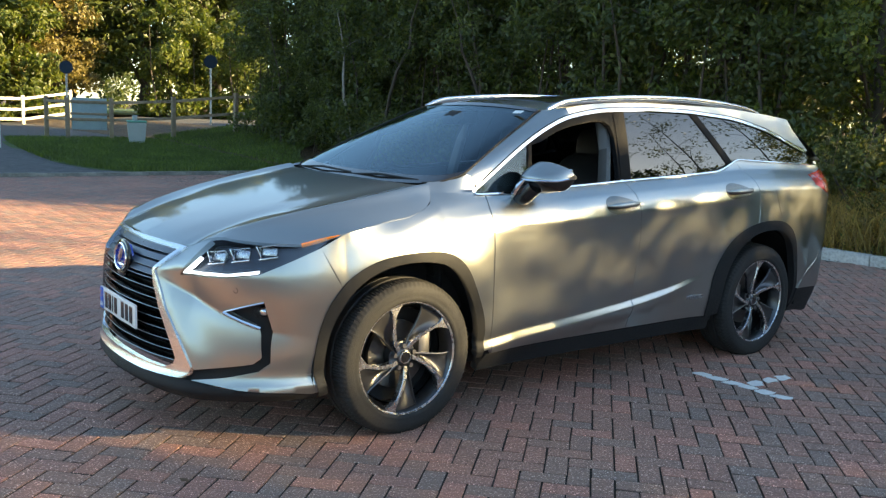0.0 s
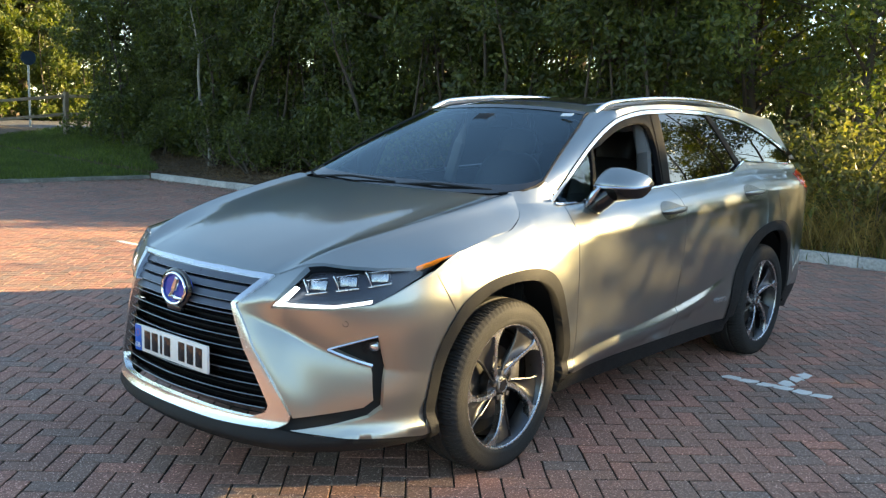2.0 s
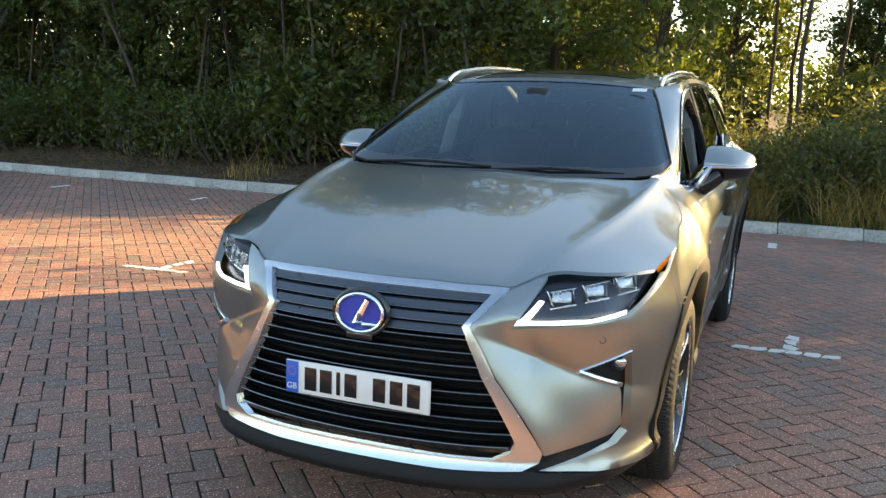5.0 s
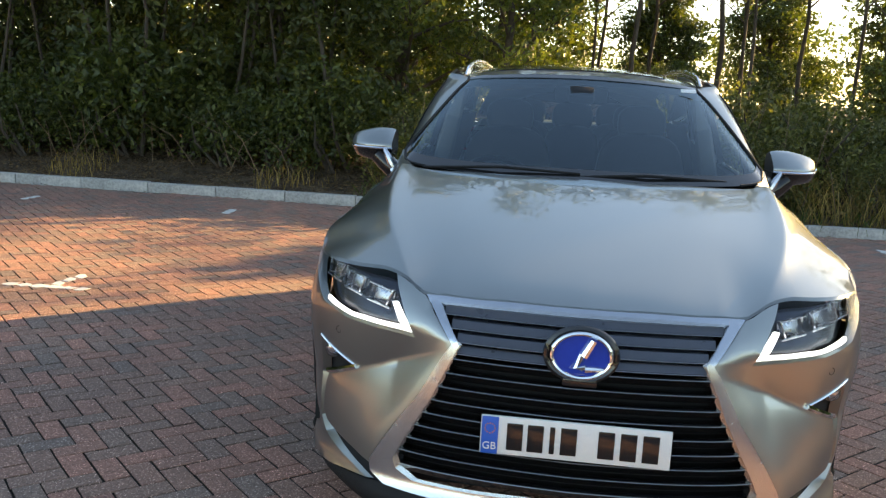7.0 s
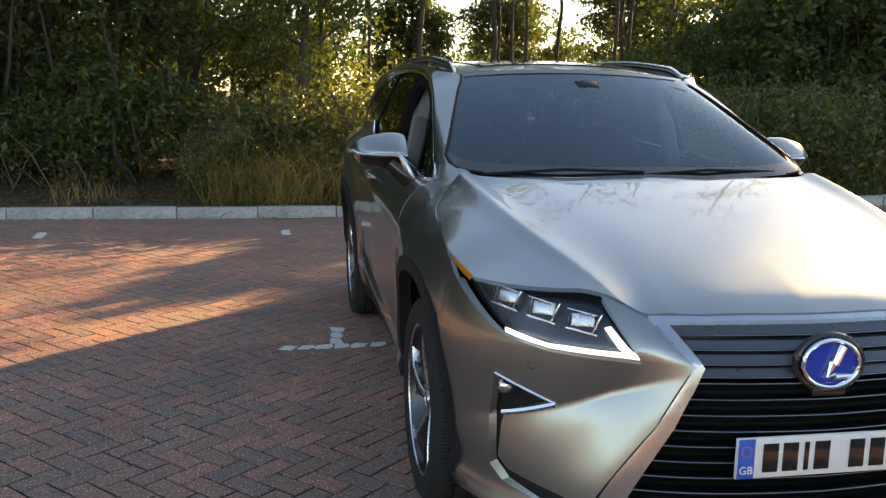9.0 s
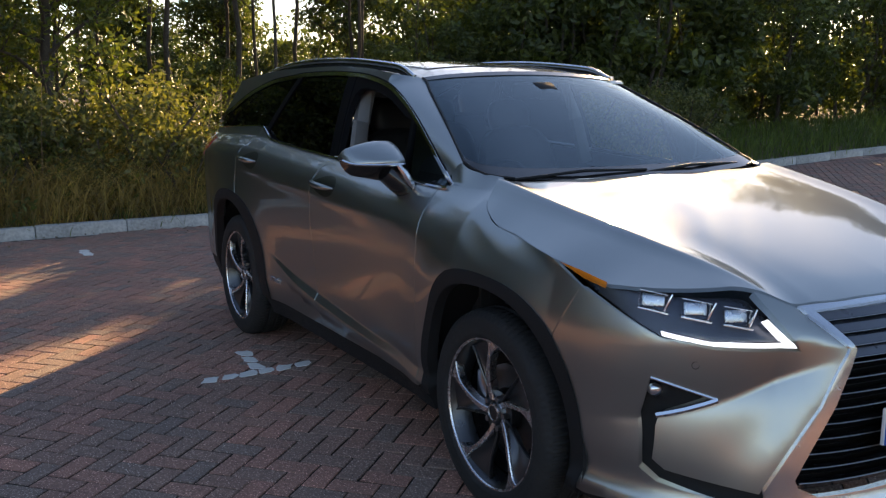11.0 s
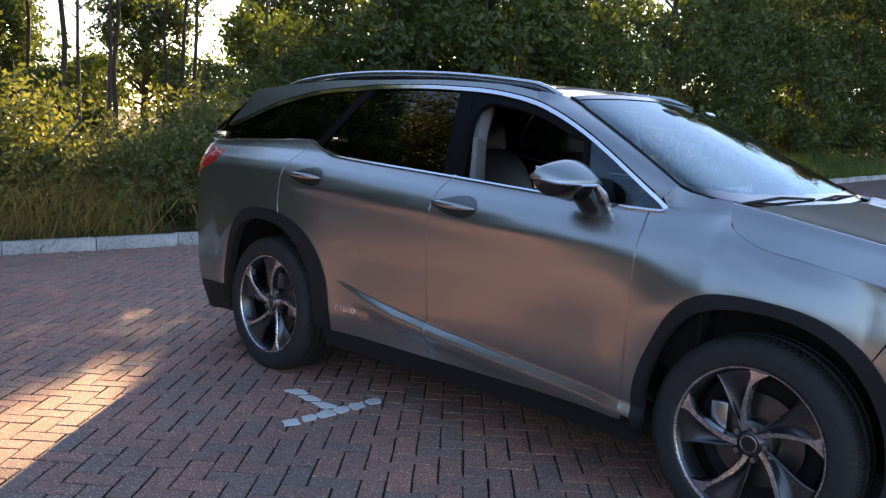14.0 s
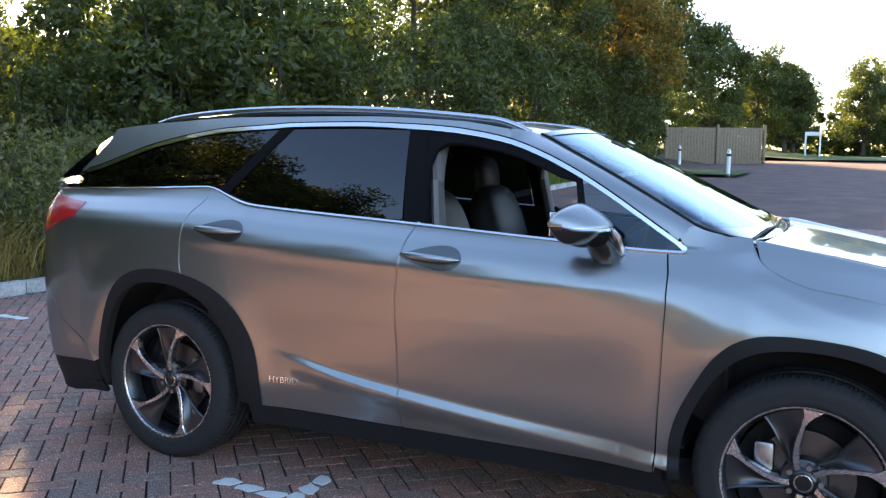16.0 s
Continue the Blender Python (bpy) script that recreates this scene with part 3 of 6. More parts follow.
# side glass, pillars
dlo_top = curve((-2.2, 1.33), (-2.0, 1.375), (-1.6, 1.50), (-1.22, 1.568), (-1.08, 1.578), (-0.976, 1.584), (-0.81, 1.595), (-0.5, 1.598), (-0.187, 1.588), (-0.045, 1.578), (0.095, 1.559), (0.232, 1.531), (0.368, 1.484), (0.501, 1.424), (0.631, 1.354), (0.755, 1.279), (0.875, 1.204), (0.933, 1.168), (0.972, 1.142))
top_run = lambda x0, x1, n=14, dz=0.0: [(x0 + (x1 - x0) * i / n, dlo_top(x0 + (x1 - x0) * i / n) + dz) for i in range(n + 1)]
roof_edge = curve((-2.15, 1.54), (-1.92, 1.568), (-1.6, 1.598), (-1.1, 1.625), (-0.5, 1.628), (0.0, 1.607), (0.22, 1.575))
for s in (1, -1):
    fd, bd = sides[s]
    # roof side, from the screen's edge back to the spoiler
    rail = [(x, z) for x, z in [(0.22 - 2.13 * i / 22, roof_edge(0.22 - 2.13 * i / 22)) for i in range(23)]]
    frame_poly = rail + [(-1.925, 1.545), (-1.95, 1.50), (-2.02, 1.43), (-2.10, 1.355)] + top_run(-2.06, 0.22, 24, 0.003)
    skin("roof_side", frame_poly, pane_at, PAINT, car, OUT_SIDE, 0.05, s)
    # windscreen pillar
    a = [ws_bottom[0]] + [tuple(np.array(ws_bottom[0]) * (1 - t) + np.array(ws_top[0]) * t + 4 * t * (1 - t) * np.array((0.004, 0, 0.007))) for t in (0.2, 0.4, 0.6, 0.8)] + [(0.315, 0.558, 1.556), (0.225, 0.652, 1.577)]
    b = [side(x, dlo_top(x) + 0.003) for x in (0.932, 0.8, 0.66, 0.5, 0.36, 0.27, 0.21)]
    a, b = rom(a, 4), rom(b, 4)
    loft("windscreen_pillar", between(a, b, 5, 0.010, (0.3, 0.55, 0.5)), PAINT, car, s=s)
    bm = bmesh.new()
    tube(bm, [(p[0] + 0.002, s * (p[1] - 0.003), p[2] + 0.003) for p in a[-5::-1] + ws_bottom[1:12]], 0.006, 6)
    part("screen_seal", bm, PLASTIC, car)
    # glass panes
    fq = [(0.95, 1.135), (0.60, 1.142), (0.55, 1.385)] + top_run(0.60, 0.93, 6, -0.006)
    skin("quarter_glass", fq, pane_at, GLASS, fd, OUT_SIDE, 0.06, s, 0, -0.012)
    rg = belt_run(-1.13, -0.20, 10, 0.0) + [(-0.235, 1.57)] + top_run(-0.24, -0.80, 8, -0.005) + [(-0.83, 1.57)]
    skin("window_glass", rg, pane_at, PRIVACY, bd, OUT_SIDE, 0.06, s, 0, -0.010)
    q3 = [(-1.165, 1.285), (-0.885, 1.572)] + top_run(-0.9, -2.06, 14, -0.005) + [(-2.12, 1.318)] + [(q, belt(q) + 0.002) for q in (-2.1, -1.8, -1.6, -1.4, -1.25)]
    skin("rear_quarter_glass", q3, pane_at, PRIVACY, car, OUT_SIDE, 0.07, s, 0, -0.006)
    for nm, pl in (("black_pillar", [(-0.11, 1.19), (-0.19, 1.192), (-0.235, 1.585), (-0.145, 1.585)]), ("black_pillar", [(-1.135, 1.258), (-1.172, 1.29), (-0.885, 1.59), (-0.825, 1.585)]),
                   ("black_pillar", [(0.605, 1.145), (0.575, 1.145), (0.52, 1.405), (0.545, 1.393)])):
        skin(nm, pl, pane_at, BLACKTRIM, car, OUT_SIDE, 0.05, s, 0.02, -0.004)
    # window frame of the front door, window open
    wf = [(-0.115, 1.19), (-0.145, 1.588)] + top_run(-0.1, 0.53, 12, 0.0) + [(0.54, 1.375)] + top_run(0.45, 0.02, 8, -0.052) + [(-0.05, 1.517), (-0.095, 1.49), (-0.112, 1.43), (-0.095, 1.19)]
    skin("window_frame", wf, pane_at, BLACKTRIM, fd, OUT_SIDE, 0.05, s, 0.03, -0.008)
    # chrome round the windows
    band = top_run(-2.06, 0.965, 60, 0.001) + [(0.975, 1.138), (0.968, 1.126)] + [(0.95, 1.137)] + top_run(0.93, -2.06, 60, -0.016)
    skin("chrome_trim", band, pane_at, CHROME, car, OUT_SIDE, 0.04, s, 0.008, 0.005)
    bm = bmesh.new()
    tube(bm, [(x, s * (y + 0.002), z) for x, y, z in [pane_at(q, dlo_top(q) + 0.005) for q in [-2.05 + 0.05 * i for i in range(60)]]], 0.0035, 6)
    part("window_seal", bm, BLACKTRIM, car)
    bm = bmesh.new()
    low = [side(0.968, 1.133)] + [side(x, z + 0.004) for x, z in belt_run(0.95, -1.19, 40)] + [side(x, belt(x) - 0.004) for x in (-1.23, -1.3, -1.5, -1.8, -2.0, -2.2, -2.28)]
    tube(bm, [(p[0], s * (p[1] + 0.003), p[2]) for p in low], [0.0085] * (len(low) - 9) + [0.006] * 9, 6, 1.0)
    part("chrome_trim", bm, CHROME, car)
    # sill and arch cladding
    sill = [(0.93, 0.325), (-0.92, 0.325), (-0.93, 0.235), (0.95, 0.235)]
    skin("sill", sill, side, PLASTIC, car, OUT_SIDE, 0.06, s, 0.05, -0.004)
    for cx, r_out, r_in, a0, a1 in ((FC, front_out, front_in, -14, 186), (RC, rear_out, rear_in, -4, 188)):
        outer, inner = polar(cx, r_out, a0, a1, 44), polar(cx, r_in, a0, a1, 44)
        skin("arch_cladding", outer + inner[::-1], side, PLASTIC, car, OUT_SIDE, 0.03, s, 0.05, 0.007)
        bm = bmesh.new()
        m = Matrix.Translation((cx[0], 0, cx[1]))
        lathe(bm, [(s * 0.88, 0.49), (s * 0.6, 0.49), (s * 0.55, 0.0)], m, 40, -8, 188)
        part("arch_liner", bm, BLACK, car)

# nose
grille_in = [(0.0, 0.888), (0.2, 0.887), (0.405, 0.882), (0.336, 0.785), (0.405, 0.63), (0.515, 0.42), (0.505, 0.392), (0.45, 0.366), (0.3, 0.366), (0.0, 0.372)]
gz = lambda y: meet(y)[0][1] - 0.005
grille_out = [(0.0, gz(0.0)), (0.1, gz(0.1)), (0.2, gz(0.2)), (0.3, gz(0.3)), (0.4, gz(0.4)), (0.45, gz(0.45)), (0.358, 0.787), (0.445, 0.625), (0.592, 0.388), (0.585, 0.358), (0.54, 0.334), (0.3, 0.328), (0.0, 0.332)]
width_in = curve(*[(z, y) for y, z in ((0.39, 0.872), (0.336, 0.785), (0.405, 0.63), (0.515, 0.42), (0.45, 0.366))])
for s in (1, -1):
    chrome_pts = [at_y(*p) for p in grille_out] + [at_y(*p) for p in grille_in][::-1]
    skin("grille_surround", chrome_pts, plan, SATIN, car, OUT_FRONT, 0.014, s, 0.03, 0.008, stretch=0.8)
    top_edge = [(t, z - 0.006) for (t, z), _ in meets]
    split = (meet(0.552)[0][0], meet(0.552)[0][1] - 0.006)
    bumper = [(meet(y)[0][0], meet(y)[0][1] - 0.006) for y in (0.454, 0.475, 0.5, 0.525)] + [split, at_y(0.475, 0.778), at_y(0.70, 0.79), at_y(0.805, 0.815), (at_x(*hl_back)), at_x(1.803, 0.788)]
    bumper += [at_x(x, z) for x, z in polar(FC, front_cut, 44.7, -11, 16)]
    bumper += [at_x(1.9, 0.275), at_y(0.86, 0.288), at_y(0.75, 0.306), at_y(0.60, 0.334), at_y(0.70, 0.352), at_y(0.785, 0.375), at_y(0.813, 0.41), at_y(0.814, 0.58), at_y(0.813, 0.695)]
    bumper += [at_y(0.675, 0.637), at_y(0.782, 0.575), at_y(0.79, 0.545), at_y(0.797, 0.445), at_y(0.776, 0.418), at_y(0.60, 0.378), at_y(0.59, 0.405), at_y(0.45, 0.625), at_y(0.362, 0.787)]
    valley = [[at_y(0.37 + 0.011 * i, 0.765 - 0.46 * 0.011 * i + o) for i in range(48)] for o in (-0.012, 0.0, 0.012)] + [[at_y(0.38 + 0.012 * i, 0.784 + o) for i in range(38)] for o in (-0.01, 0.004)]
    skin("front_bumper", bumper, plan, PAINT, car, OUT_FRONT, 0.024, s, 0.03, 0.0, stretch=0.8, lines=valley)
    backing = [at_y(0.52, 0.32), at_y(0.50, 0.45), at_y(0.62, 0.66), at_y(0.845, 0.72), at_y(0.85, 0.32)]
    skin("duct_backing", backing, plan, BLACK, car, OUT_FRONT, 0.05, s, 0, -0.035, stretch=0.8)
    lipp = [at_y(0, 0.334), at_y(0.3, 0.330), at_y(0.55, 0.337), at_y(0.64, 0.322), at_y(0.80, 0.290), (0.93, 0.275), (0.93, 0.238), (0.7, 0.238), (0.35, 0.238), at_y(0, 0.238)]
    skin("front_lip", lipp, plan, PLASTIC, car, OUT_FRONT, 0.025, s, 0.05, -0.006, stretch=0.8)
    lamp = [at_y(0.475, 0.78), at_y(0.70, 0.792), at_y(0.805, 0.817), at_x(*hl_back), at_x(*hl_tip)] + [(t, z) for t, z in top_edge if plan(t, z)[1] > 0.556] + [split]
    hl = skin("headlight", lamp, plan, LAMPDARK, car, OUT_FRONT, 0.03, s, 0, -0.05, label="triple-lens headlight behind clear plastic", stretch=0.8)
    skin("lens", lamp, plan, LENS, hl, OUT_FRONT, 0.03, s, 0.0, -0.001, stretch=0.8)
    strip = [at_y(0.545, 0.872), at_y(0.482, 0.785), at_y(0.70, 0.796), at_y(0.80, 0.82), at_y(0.80, 0.833), at_y(0.70, 0.811), at_y(0.522, 0.799), at_y(0.562, 0.868)]
    skin("daytime_light", strip, plan, DRL, hl, OUT_FRONT, 0.03, s, 0.01, -0.012, "", 0.8)
back_poly = [at_y(*p) for p in grille_in]
for s in (1, -1):
    skin("grille_backing", back_poly, plan, BLACK, car, OUT_FRONT, 0.06, s, 0, -0.07, stretch=0.8)


def grille_slat(z, upper):
    w = width_in(z) + 0.006
    prof = ((-0.002, -0.009), (-0.02, 0.010), (-0.06, 0.010), (-0.06, -0.010), (-0.012, -0.012)) if upper else ((-0.004, 0.013), (-0.03, 0.016), (-0.065, 0.010), (-0.055, -0.012), (-0.032, -0.015))
    bm = bmesh.new()
    rings = []
    for i in range(25):
        y = w * (2 * i / 24 - 1)
        f = plan(at_y(abs(y), z)[0], z)[0]
        rings.append([bm.verts.new((f + dx, y, z + dz)) for dx, dz in prof])
    for a, b in zip(rings, rings[1:]):
        for k in range(5):
            bm.faces.new((a[k], a[(k + 1) % 5], b[(k + 1) % 5], b[k]))
    g = part("grille_slat", bm, DARKGREY if upper else GLOSSBLACK, car, angle=25)
    bm = bmesh.new()
    tube(bm, [(plan(at_y(abs(y), z)[0], z)[0] - (0.004 if not upper else 0.003), y, z + (0.013 if not upper else -0.012)) for y in [w * (i / 12 - 1) for i in range(25)]], 0.0015, 5)
    part("slat_edge", bm, STEEL, g)


for i in range(4):
    grille_slat(0.866 - 0.0315 * i, True)
for i in range(9):
    grille_slat(0.732 - 0.0425 * i, False)

# under-body, so that no light comes through
bm = bmesh.new()
box(bm, (4.3, 1.5, 0.12), Matrix.Translation((0, 0, 0.3)), 0.03)
box(bm, (1.3, 1.3, 0.5), Matrix.Translation((1.5, 0, 0.6)), 0.1)
part("underbody", bm, BLACK, car)

# tail
def dense_x(pts, n=10):
    return [at_x(a[0] + (b[0] - a[0]) * i / n, a[1] + (b[1] - a[1]) * i / n) for a, b in zip(pts, pts[1:]) for i in range(n)] + [at_x(*pts[-1])]


for s in (1, -1):
    tb = dense_x([(-1.90, 0.50), (-1.93, 0.512), (-2.12, 0.612), (-2.24, 0.792), (-2.28, 1.03)]) + [(3.0, 1.02), (3.0, 0.42), at_x(-2.2, 0.40), at_x(-1.86, 0.42)]
    skin("rear_bumper", tb, plan, PAINT, car, Vector((-1, 0.5, 0)), 0.06, s, 0.03)
    tl = [at_x(-1.985, 1.135), at_x(-2.28, 1.03), at_x(-2.40, 1.04), (2.75, 1.07), (2.75, 1.215), at_x(-2.36, 1.232), at_x(-2.24, 1.228), at_x(-1.97, 1.2)]
    skin("tail_light", tl, plan, RED, car, Vector((-1, 0.5, 0)), 0.04, s, 0.02, 0.004)
    skin("tailgate", [(3.0, 1.02), at_x(-2.29, 1.05), at_x(-2.29, 1.285), (3.0, 1.29)], plan, PAINT, car, Vector((-1, 0.3, 0)), 0.06, s, 0.02, -0.004)
    skin("rear_valance", [at_x(-1.86, 0.42), at_x(-2.2, 0.40), (3.0, 0.42), (3.0, 0.22), at_x(-2.1, 0.22), at_x(-1.84, 0.25)], plan, PLASTIC, car, Vector((-1, 0.4, 0)), 0.06, s, 0.02, -0.005)
rear_low = whole(rom([(-2.29, 0.735, 1.29), (-2.37, 0.5, 1.29), (-2.40, 0, 1.29)], 4))
rear_high = whole(rom([(-2.0, 0.60, 1.545), (-2.08, 0.3, 1.575), (-2.09, 0, 1.58)], 4))
loft("rear_window", between(rear_low, rear_high, 6, 0.02, (-0.8, 0, 0.5)), PRIVACY, car)
sp_a, sp_b = whole(rom([(-1.94, 0.585, 1.566), (-2.0, 0.3, 1.602), (-2.0, 0, 1.612)], 4)), whole(rom([(-2.02, 0.55, 1.568), (-2.16, 0.3, 1.588), (-2.19, 0, 1.598)], 4))
loft("roof_spoiler", [sp_a, sp_b, [(p[0] + 0.01, p[1], p[2] - 0.025) for p in sp_b], [(p[0], p[1], p[2] - 0.04) for p in sp_a]], PAINT, car)


# wheels
def wheel(x, s, phase):
    w = new("wheel")
    w.parent = car
    w.matrix_local = pose(x, s * 0.80, 0.376)
    bm = bmesh.new()
    lathe(bm, [(s * a, r) for a, r in ((-0.115, 0.255), (-0.122, 0.30), (-0.118, 0.345), (-0.10, 0.366), (-0.075, 0.373), (-0.07, 0.366), (-0.062, 0.366), (-0.057, 0.375), (-0.024, 0.376), (-0.02, 0.368), (-0.012, 0.368), (-0.008, 0.376), (0.028, 0.376),
              (0.032, 0.368), (0.04, 0.368), (0.044, 0.375), (0.075, 0.373), (0.10, 0.366), (0.112, 0.352), (0.1155, 0.345), (0.119, 0.338), (0.122, 0.305), (0.1195, 0.294), (0.121, 0.289), (0.115, 0.276), (0.10, 0.262))], None, 360)
    for v in bm.verts:      # cross grooves of the shoulders
        r, a = math.hypot(v.co.x, v.co.z), math.atan2(v.co.z, v.co.x) + abs(v.co.y) * 1.2
        if 0.350 < r and abs(v.co.y) > 0.043 and round(a / math.tau * 360) % 4 == 0:
            v.co.x, v.co.z = v.co.x * (1 - 0.007 / r), v.co.z * (1 - 0.007 / r)
    part("tyre", bm, RUBBER, w, angle=50)
    bm = bmesh.new()
    lathe(bm, [(s * a, r) for a, r in ((0.03, 0.240), (0.085, 0.252), (0.098, 0.261), (0.104, 0.265), (0.108, 0.270), (0.104, 0.275))], None, 72)
    part("rim", bm, ALLOYDARK, w)
    bm = bmesh.new()
    lathe(bm, [(s * a, r) for a, r in ((0.1045, 0.2635), (0.1098, 0.2665), (0.1108, 0.2715), (0.105, 0.2765))], None, 72)
    part("rim_edge", bm, ALLOY, w, "bright machined rim edge")
    bm = bmesh.new()
    lathe(bm, [(s * a, r) for a, r in ((-0.11, 0.245), (0.03, 0.232))], None, 72)
    part("barrel", bm, ALLOYDARK, w)

    def at(r, phi, out):
        """A place on the wheel as seen from outside, phi turning anticlockwise."""
        return (-s * r * math.cos(phi), s * out, r * math.sin(phi))

    def sheet_of(rows, depth):
        """A closed slab under rows of (r, phi, out)."""
        bm = bmesh.new()
        top = [[bm.verts.new(at(*q)) for q in row] for row in rows]
        low = [[bm.verts.new(at(r, p, o - depth)) for r, p, o in row] for row in rows]
        k, n = len(rows), len(rows[0])
        for i in range(k - 1):
            for j in range(n - 1):
                bm.faces.new((top[i][j], top[i][j + 1], top[i + 1][j + 1], top[i + 1][j]))
                bm.faces.new((low[i][j], low[i + 1][j], low[i + 1][j + 1], low[i][j + 1]))
        rim_t = top[0] + [r[-1] for r in top[1:]] + top[-1][-2::-1] + [r[0] for r in top[-2:0:-1]]
        rim_l = low[0] + [r[-1] for r in low[1:]] + low[-1][-2::-1] + [r[0] for r in low[-2:0:-1]]
        for i in range(len(rim_t)):
            j = (i + 1) % len(rim_t)
            bm.faces.new((rim_t[i], rim_l[i], rim_l[j], rim_t[j]))
        return bm

    for k in range(5):
        p0 = radians(phase + 72 * k)
        mid = lambda t: p0 + radians(26) * (1 - t) ** 1.7
        lift = lambda t: 0.078 + 0.025 * math.sin(min(1.0, t * 1.15) * math.pi / 2)
        rad = lambda t: 0.046 + t * 0.2165
        # a bright machined spoke, flaring one way at the rim
        rows = []
        for i in range(19):
            t = i / 18
            r, o = rad(t), lift(t)
            wl = 0.012 - 0.005 * t + 0.010 * max(0.0, (t - 0.86) / 0.14) ** 2
            wr = 0.012 - 0.005 * t + 0.050 * max(0.0, (t - 0.70) / 0.30) ** 1.7
            rows.append([(r, mid(t) - wr / r, o - 0.004), (r, mid(t) - (wr - 0.0025) / r, o), (r, mid(t) + (wl - 0.0025) / r, o), (r, mid(t) + wl / r, o - 0.004)])
        part("spoke", sheet_of(rows, 0.03), ALLOY, w, "bright machined spoke", angle=25)
        # the dished grey web beside it, and its thin dark rib
        rows, rib = [], []
        for i in range(13):
            t = 0.18 + 0.80 * i / 12
            r, o = rad(t), lift(t)
            a0, a1 = mid(t) + 0.008 / r, mid(t) + radians(16 + 17 * t)
            dish = 0.030 * (1 - 0.55 * t) * math.sin(math.pi * min(1.0, 0.15 + (t - 0.18) * 1.1))
            rows.append([(r, a0 + (a1 - a0) * j / 8, o - 0.010 - 0.012 * (j / 8) - dish * math.sin(math.pi * j / 8) ** 0.8) for j in range(9)])
            rib.append((r, a1, o - 0.020))
        part("spoke_web", sheet_of(rows, 0.01), ALLOYMID, w, "dished dark grey spoke web", angle=50)
        bm = bmesh.new()
        tube(bm, [at(*q) for q in [(0.05, mid(0.0) + 0.3, 0.066)] + rib], [0.007] + [0.0055] * 13, 6)
        part("spoke_rib", bm, ALLOYDARK, w)
        an = p0 + radians(56)
        bm = bmesh.new()
        cyl(bm, 0.0115, 0.0105, 0.03, Matrix.Translation(at(0.056, an, 0.068)) @ pose(0, 0, 0, 90), 6)
        part("wheel_nut", bm, STEEL, w)
    bm = bmesh.new()
    lathe(bm, [(s * a, r) for a, r in ((0.02, 0.08), (0.055, 0.074), (0.062, 0.05), (0.074, 0.042), (0.078, 0.034))], None, 32)
    part("hub", bm, ALLOYDARK, w)
    bm = bmesh.new()
    lathe(bm, [(s * a, r) for a, r in ((0.076, 0.033), (0.086, 0.031), (0.087, 0.027), (0.084, 0.026))], None, 32)
    part("cap_ring", bm, ALLOY, w)
    bm = bmesh.new()
    lathe(bm, [(s * a, r) for a, r in ((0.08, 0.027), (0.0845, 0.025), (0.086, 0.0))], None, 32)
    part("centre_cap", bm, GLOSSBLACK, w)
    bm = bmesh.new()
    lathe(bm, [(s * a, r) for a, r in ((-0.01, 0.165), (0.012, 0.165), (0.014, 0.07), (0.014, 0.0))], None, 40)
    part("brake_disc", bm, BRAKE, w)
    bm = bmesh.new()
    box(bm, (0.07, 0.06, 0.17), pose(-0.135 if x > 0 else 0.135, s * 0.02, 0.03), 0.015)
    part("brake_caliper", bm, STEEL, w)
    bm = bmesh.new()
    lathe(bm, [(s * -0.03, 0.24), (s * -0.04, 0.0)], None, 32)
    part("wheel_back", bm, BLACK, w)


for x, s, phase in ((1.408, 1, 38), (1.408, -1, 18), (-1.398, 1, 20), (-1.398, -1, 2.5)):
    wheel(x, s, phase)

# ---- ground ----
def ground_z(x, y):
    s = 0.5 * (y - 5 + math.sqrt((y - 5) ** 2 + 4.0))      # level round the car, then a rise that eases off
    z = 0.55 * (1 - math.exp(-s / 9)) + 0.008 * s - 0.004
    z += 0.0155 * 0.5 * (y - 14 + math.sqrt((y - 14) ** 2 + 16)) - 0.002
    if y > 66:
        z = ground_z(x, 66)
    if y < -15:
        z += 0.25 * min(1.0, (-15 - y) / 8.0)
    if x < -6.12:
        z += 0.09 + 0.35 * min(1.0, (-6.12 - x) / 2.5)
    return z


def noise_mix(t, colours, scale, detail=6, rough=0.6):
    """A colour ramp over world-sized noise."""
    co, n, r = t.nodes.new("ShaderNodeTexCoord"), t.nodes.new("ShaderNodeTexNoise"), t.nodes.new("ShaderNodeValToRGB")
    n.inputs["Scale"].default_value, n.inputs["Detail"].default_value, n.inputs["Roughness"].default_value = scale, detail, rough
    t.links.new(co.outputs["Object"], n.inputs["Vector"])
    t.links.new(n.outputs[0], r.inputs[0])
    e = r.color_ramp.elements
    while len(e) < len(colours):
        e.new(0.5)
    for i, c in enumerate(colours):
        e[i].position, e[i].color = 0.3 + 0.4 * i / max(1, len(colours) - 1), (*c, 1)
    return r


def ground_mat(name, colours, scale, rough=0.9, bump=0.6, bscale=90):
    m, t, b = nodes(name)
    r = noise_mix(t, colours, scale)
    t.links.new(r.outputs[0], b.inputs["Base Color"])
    b.inputs["Roughness"].default_value = rough
    co, n, bp = t.nodes.new("ShaderNodeTexCoord"), t.nodes.new("ShaderNodeTexNoise"), t.nodes.new("ShaderNodeBump")
    n.inputs["Scale"].default_value, n.inputs["Detail"].default_value = bscale, 6
    bp.inputs["Strength"].default_value, bp.inputs["Distance"].default_value = bump, 0.02
    t.links.new(co.outputs["Object"], n.inputs["Vector"])
    t.links.new(n.outputs[0], bp.inputs["Height"])
    t.links.new(bp.outputs[0], b.inputs["Normal"])
    return m


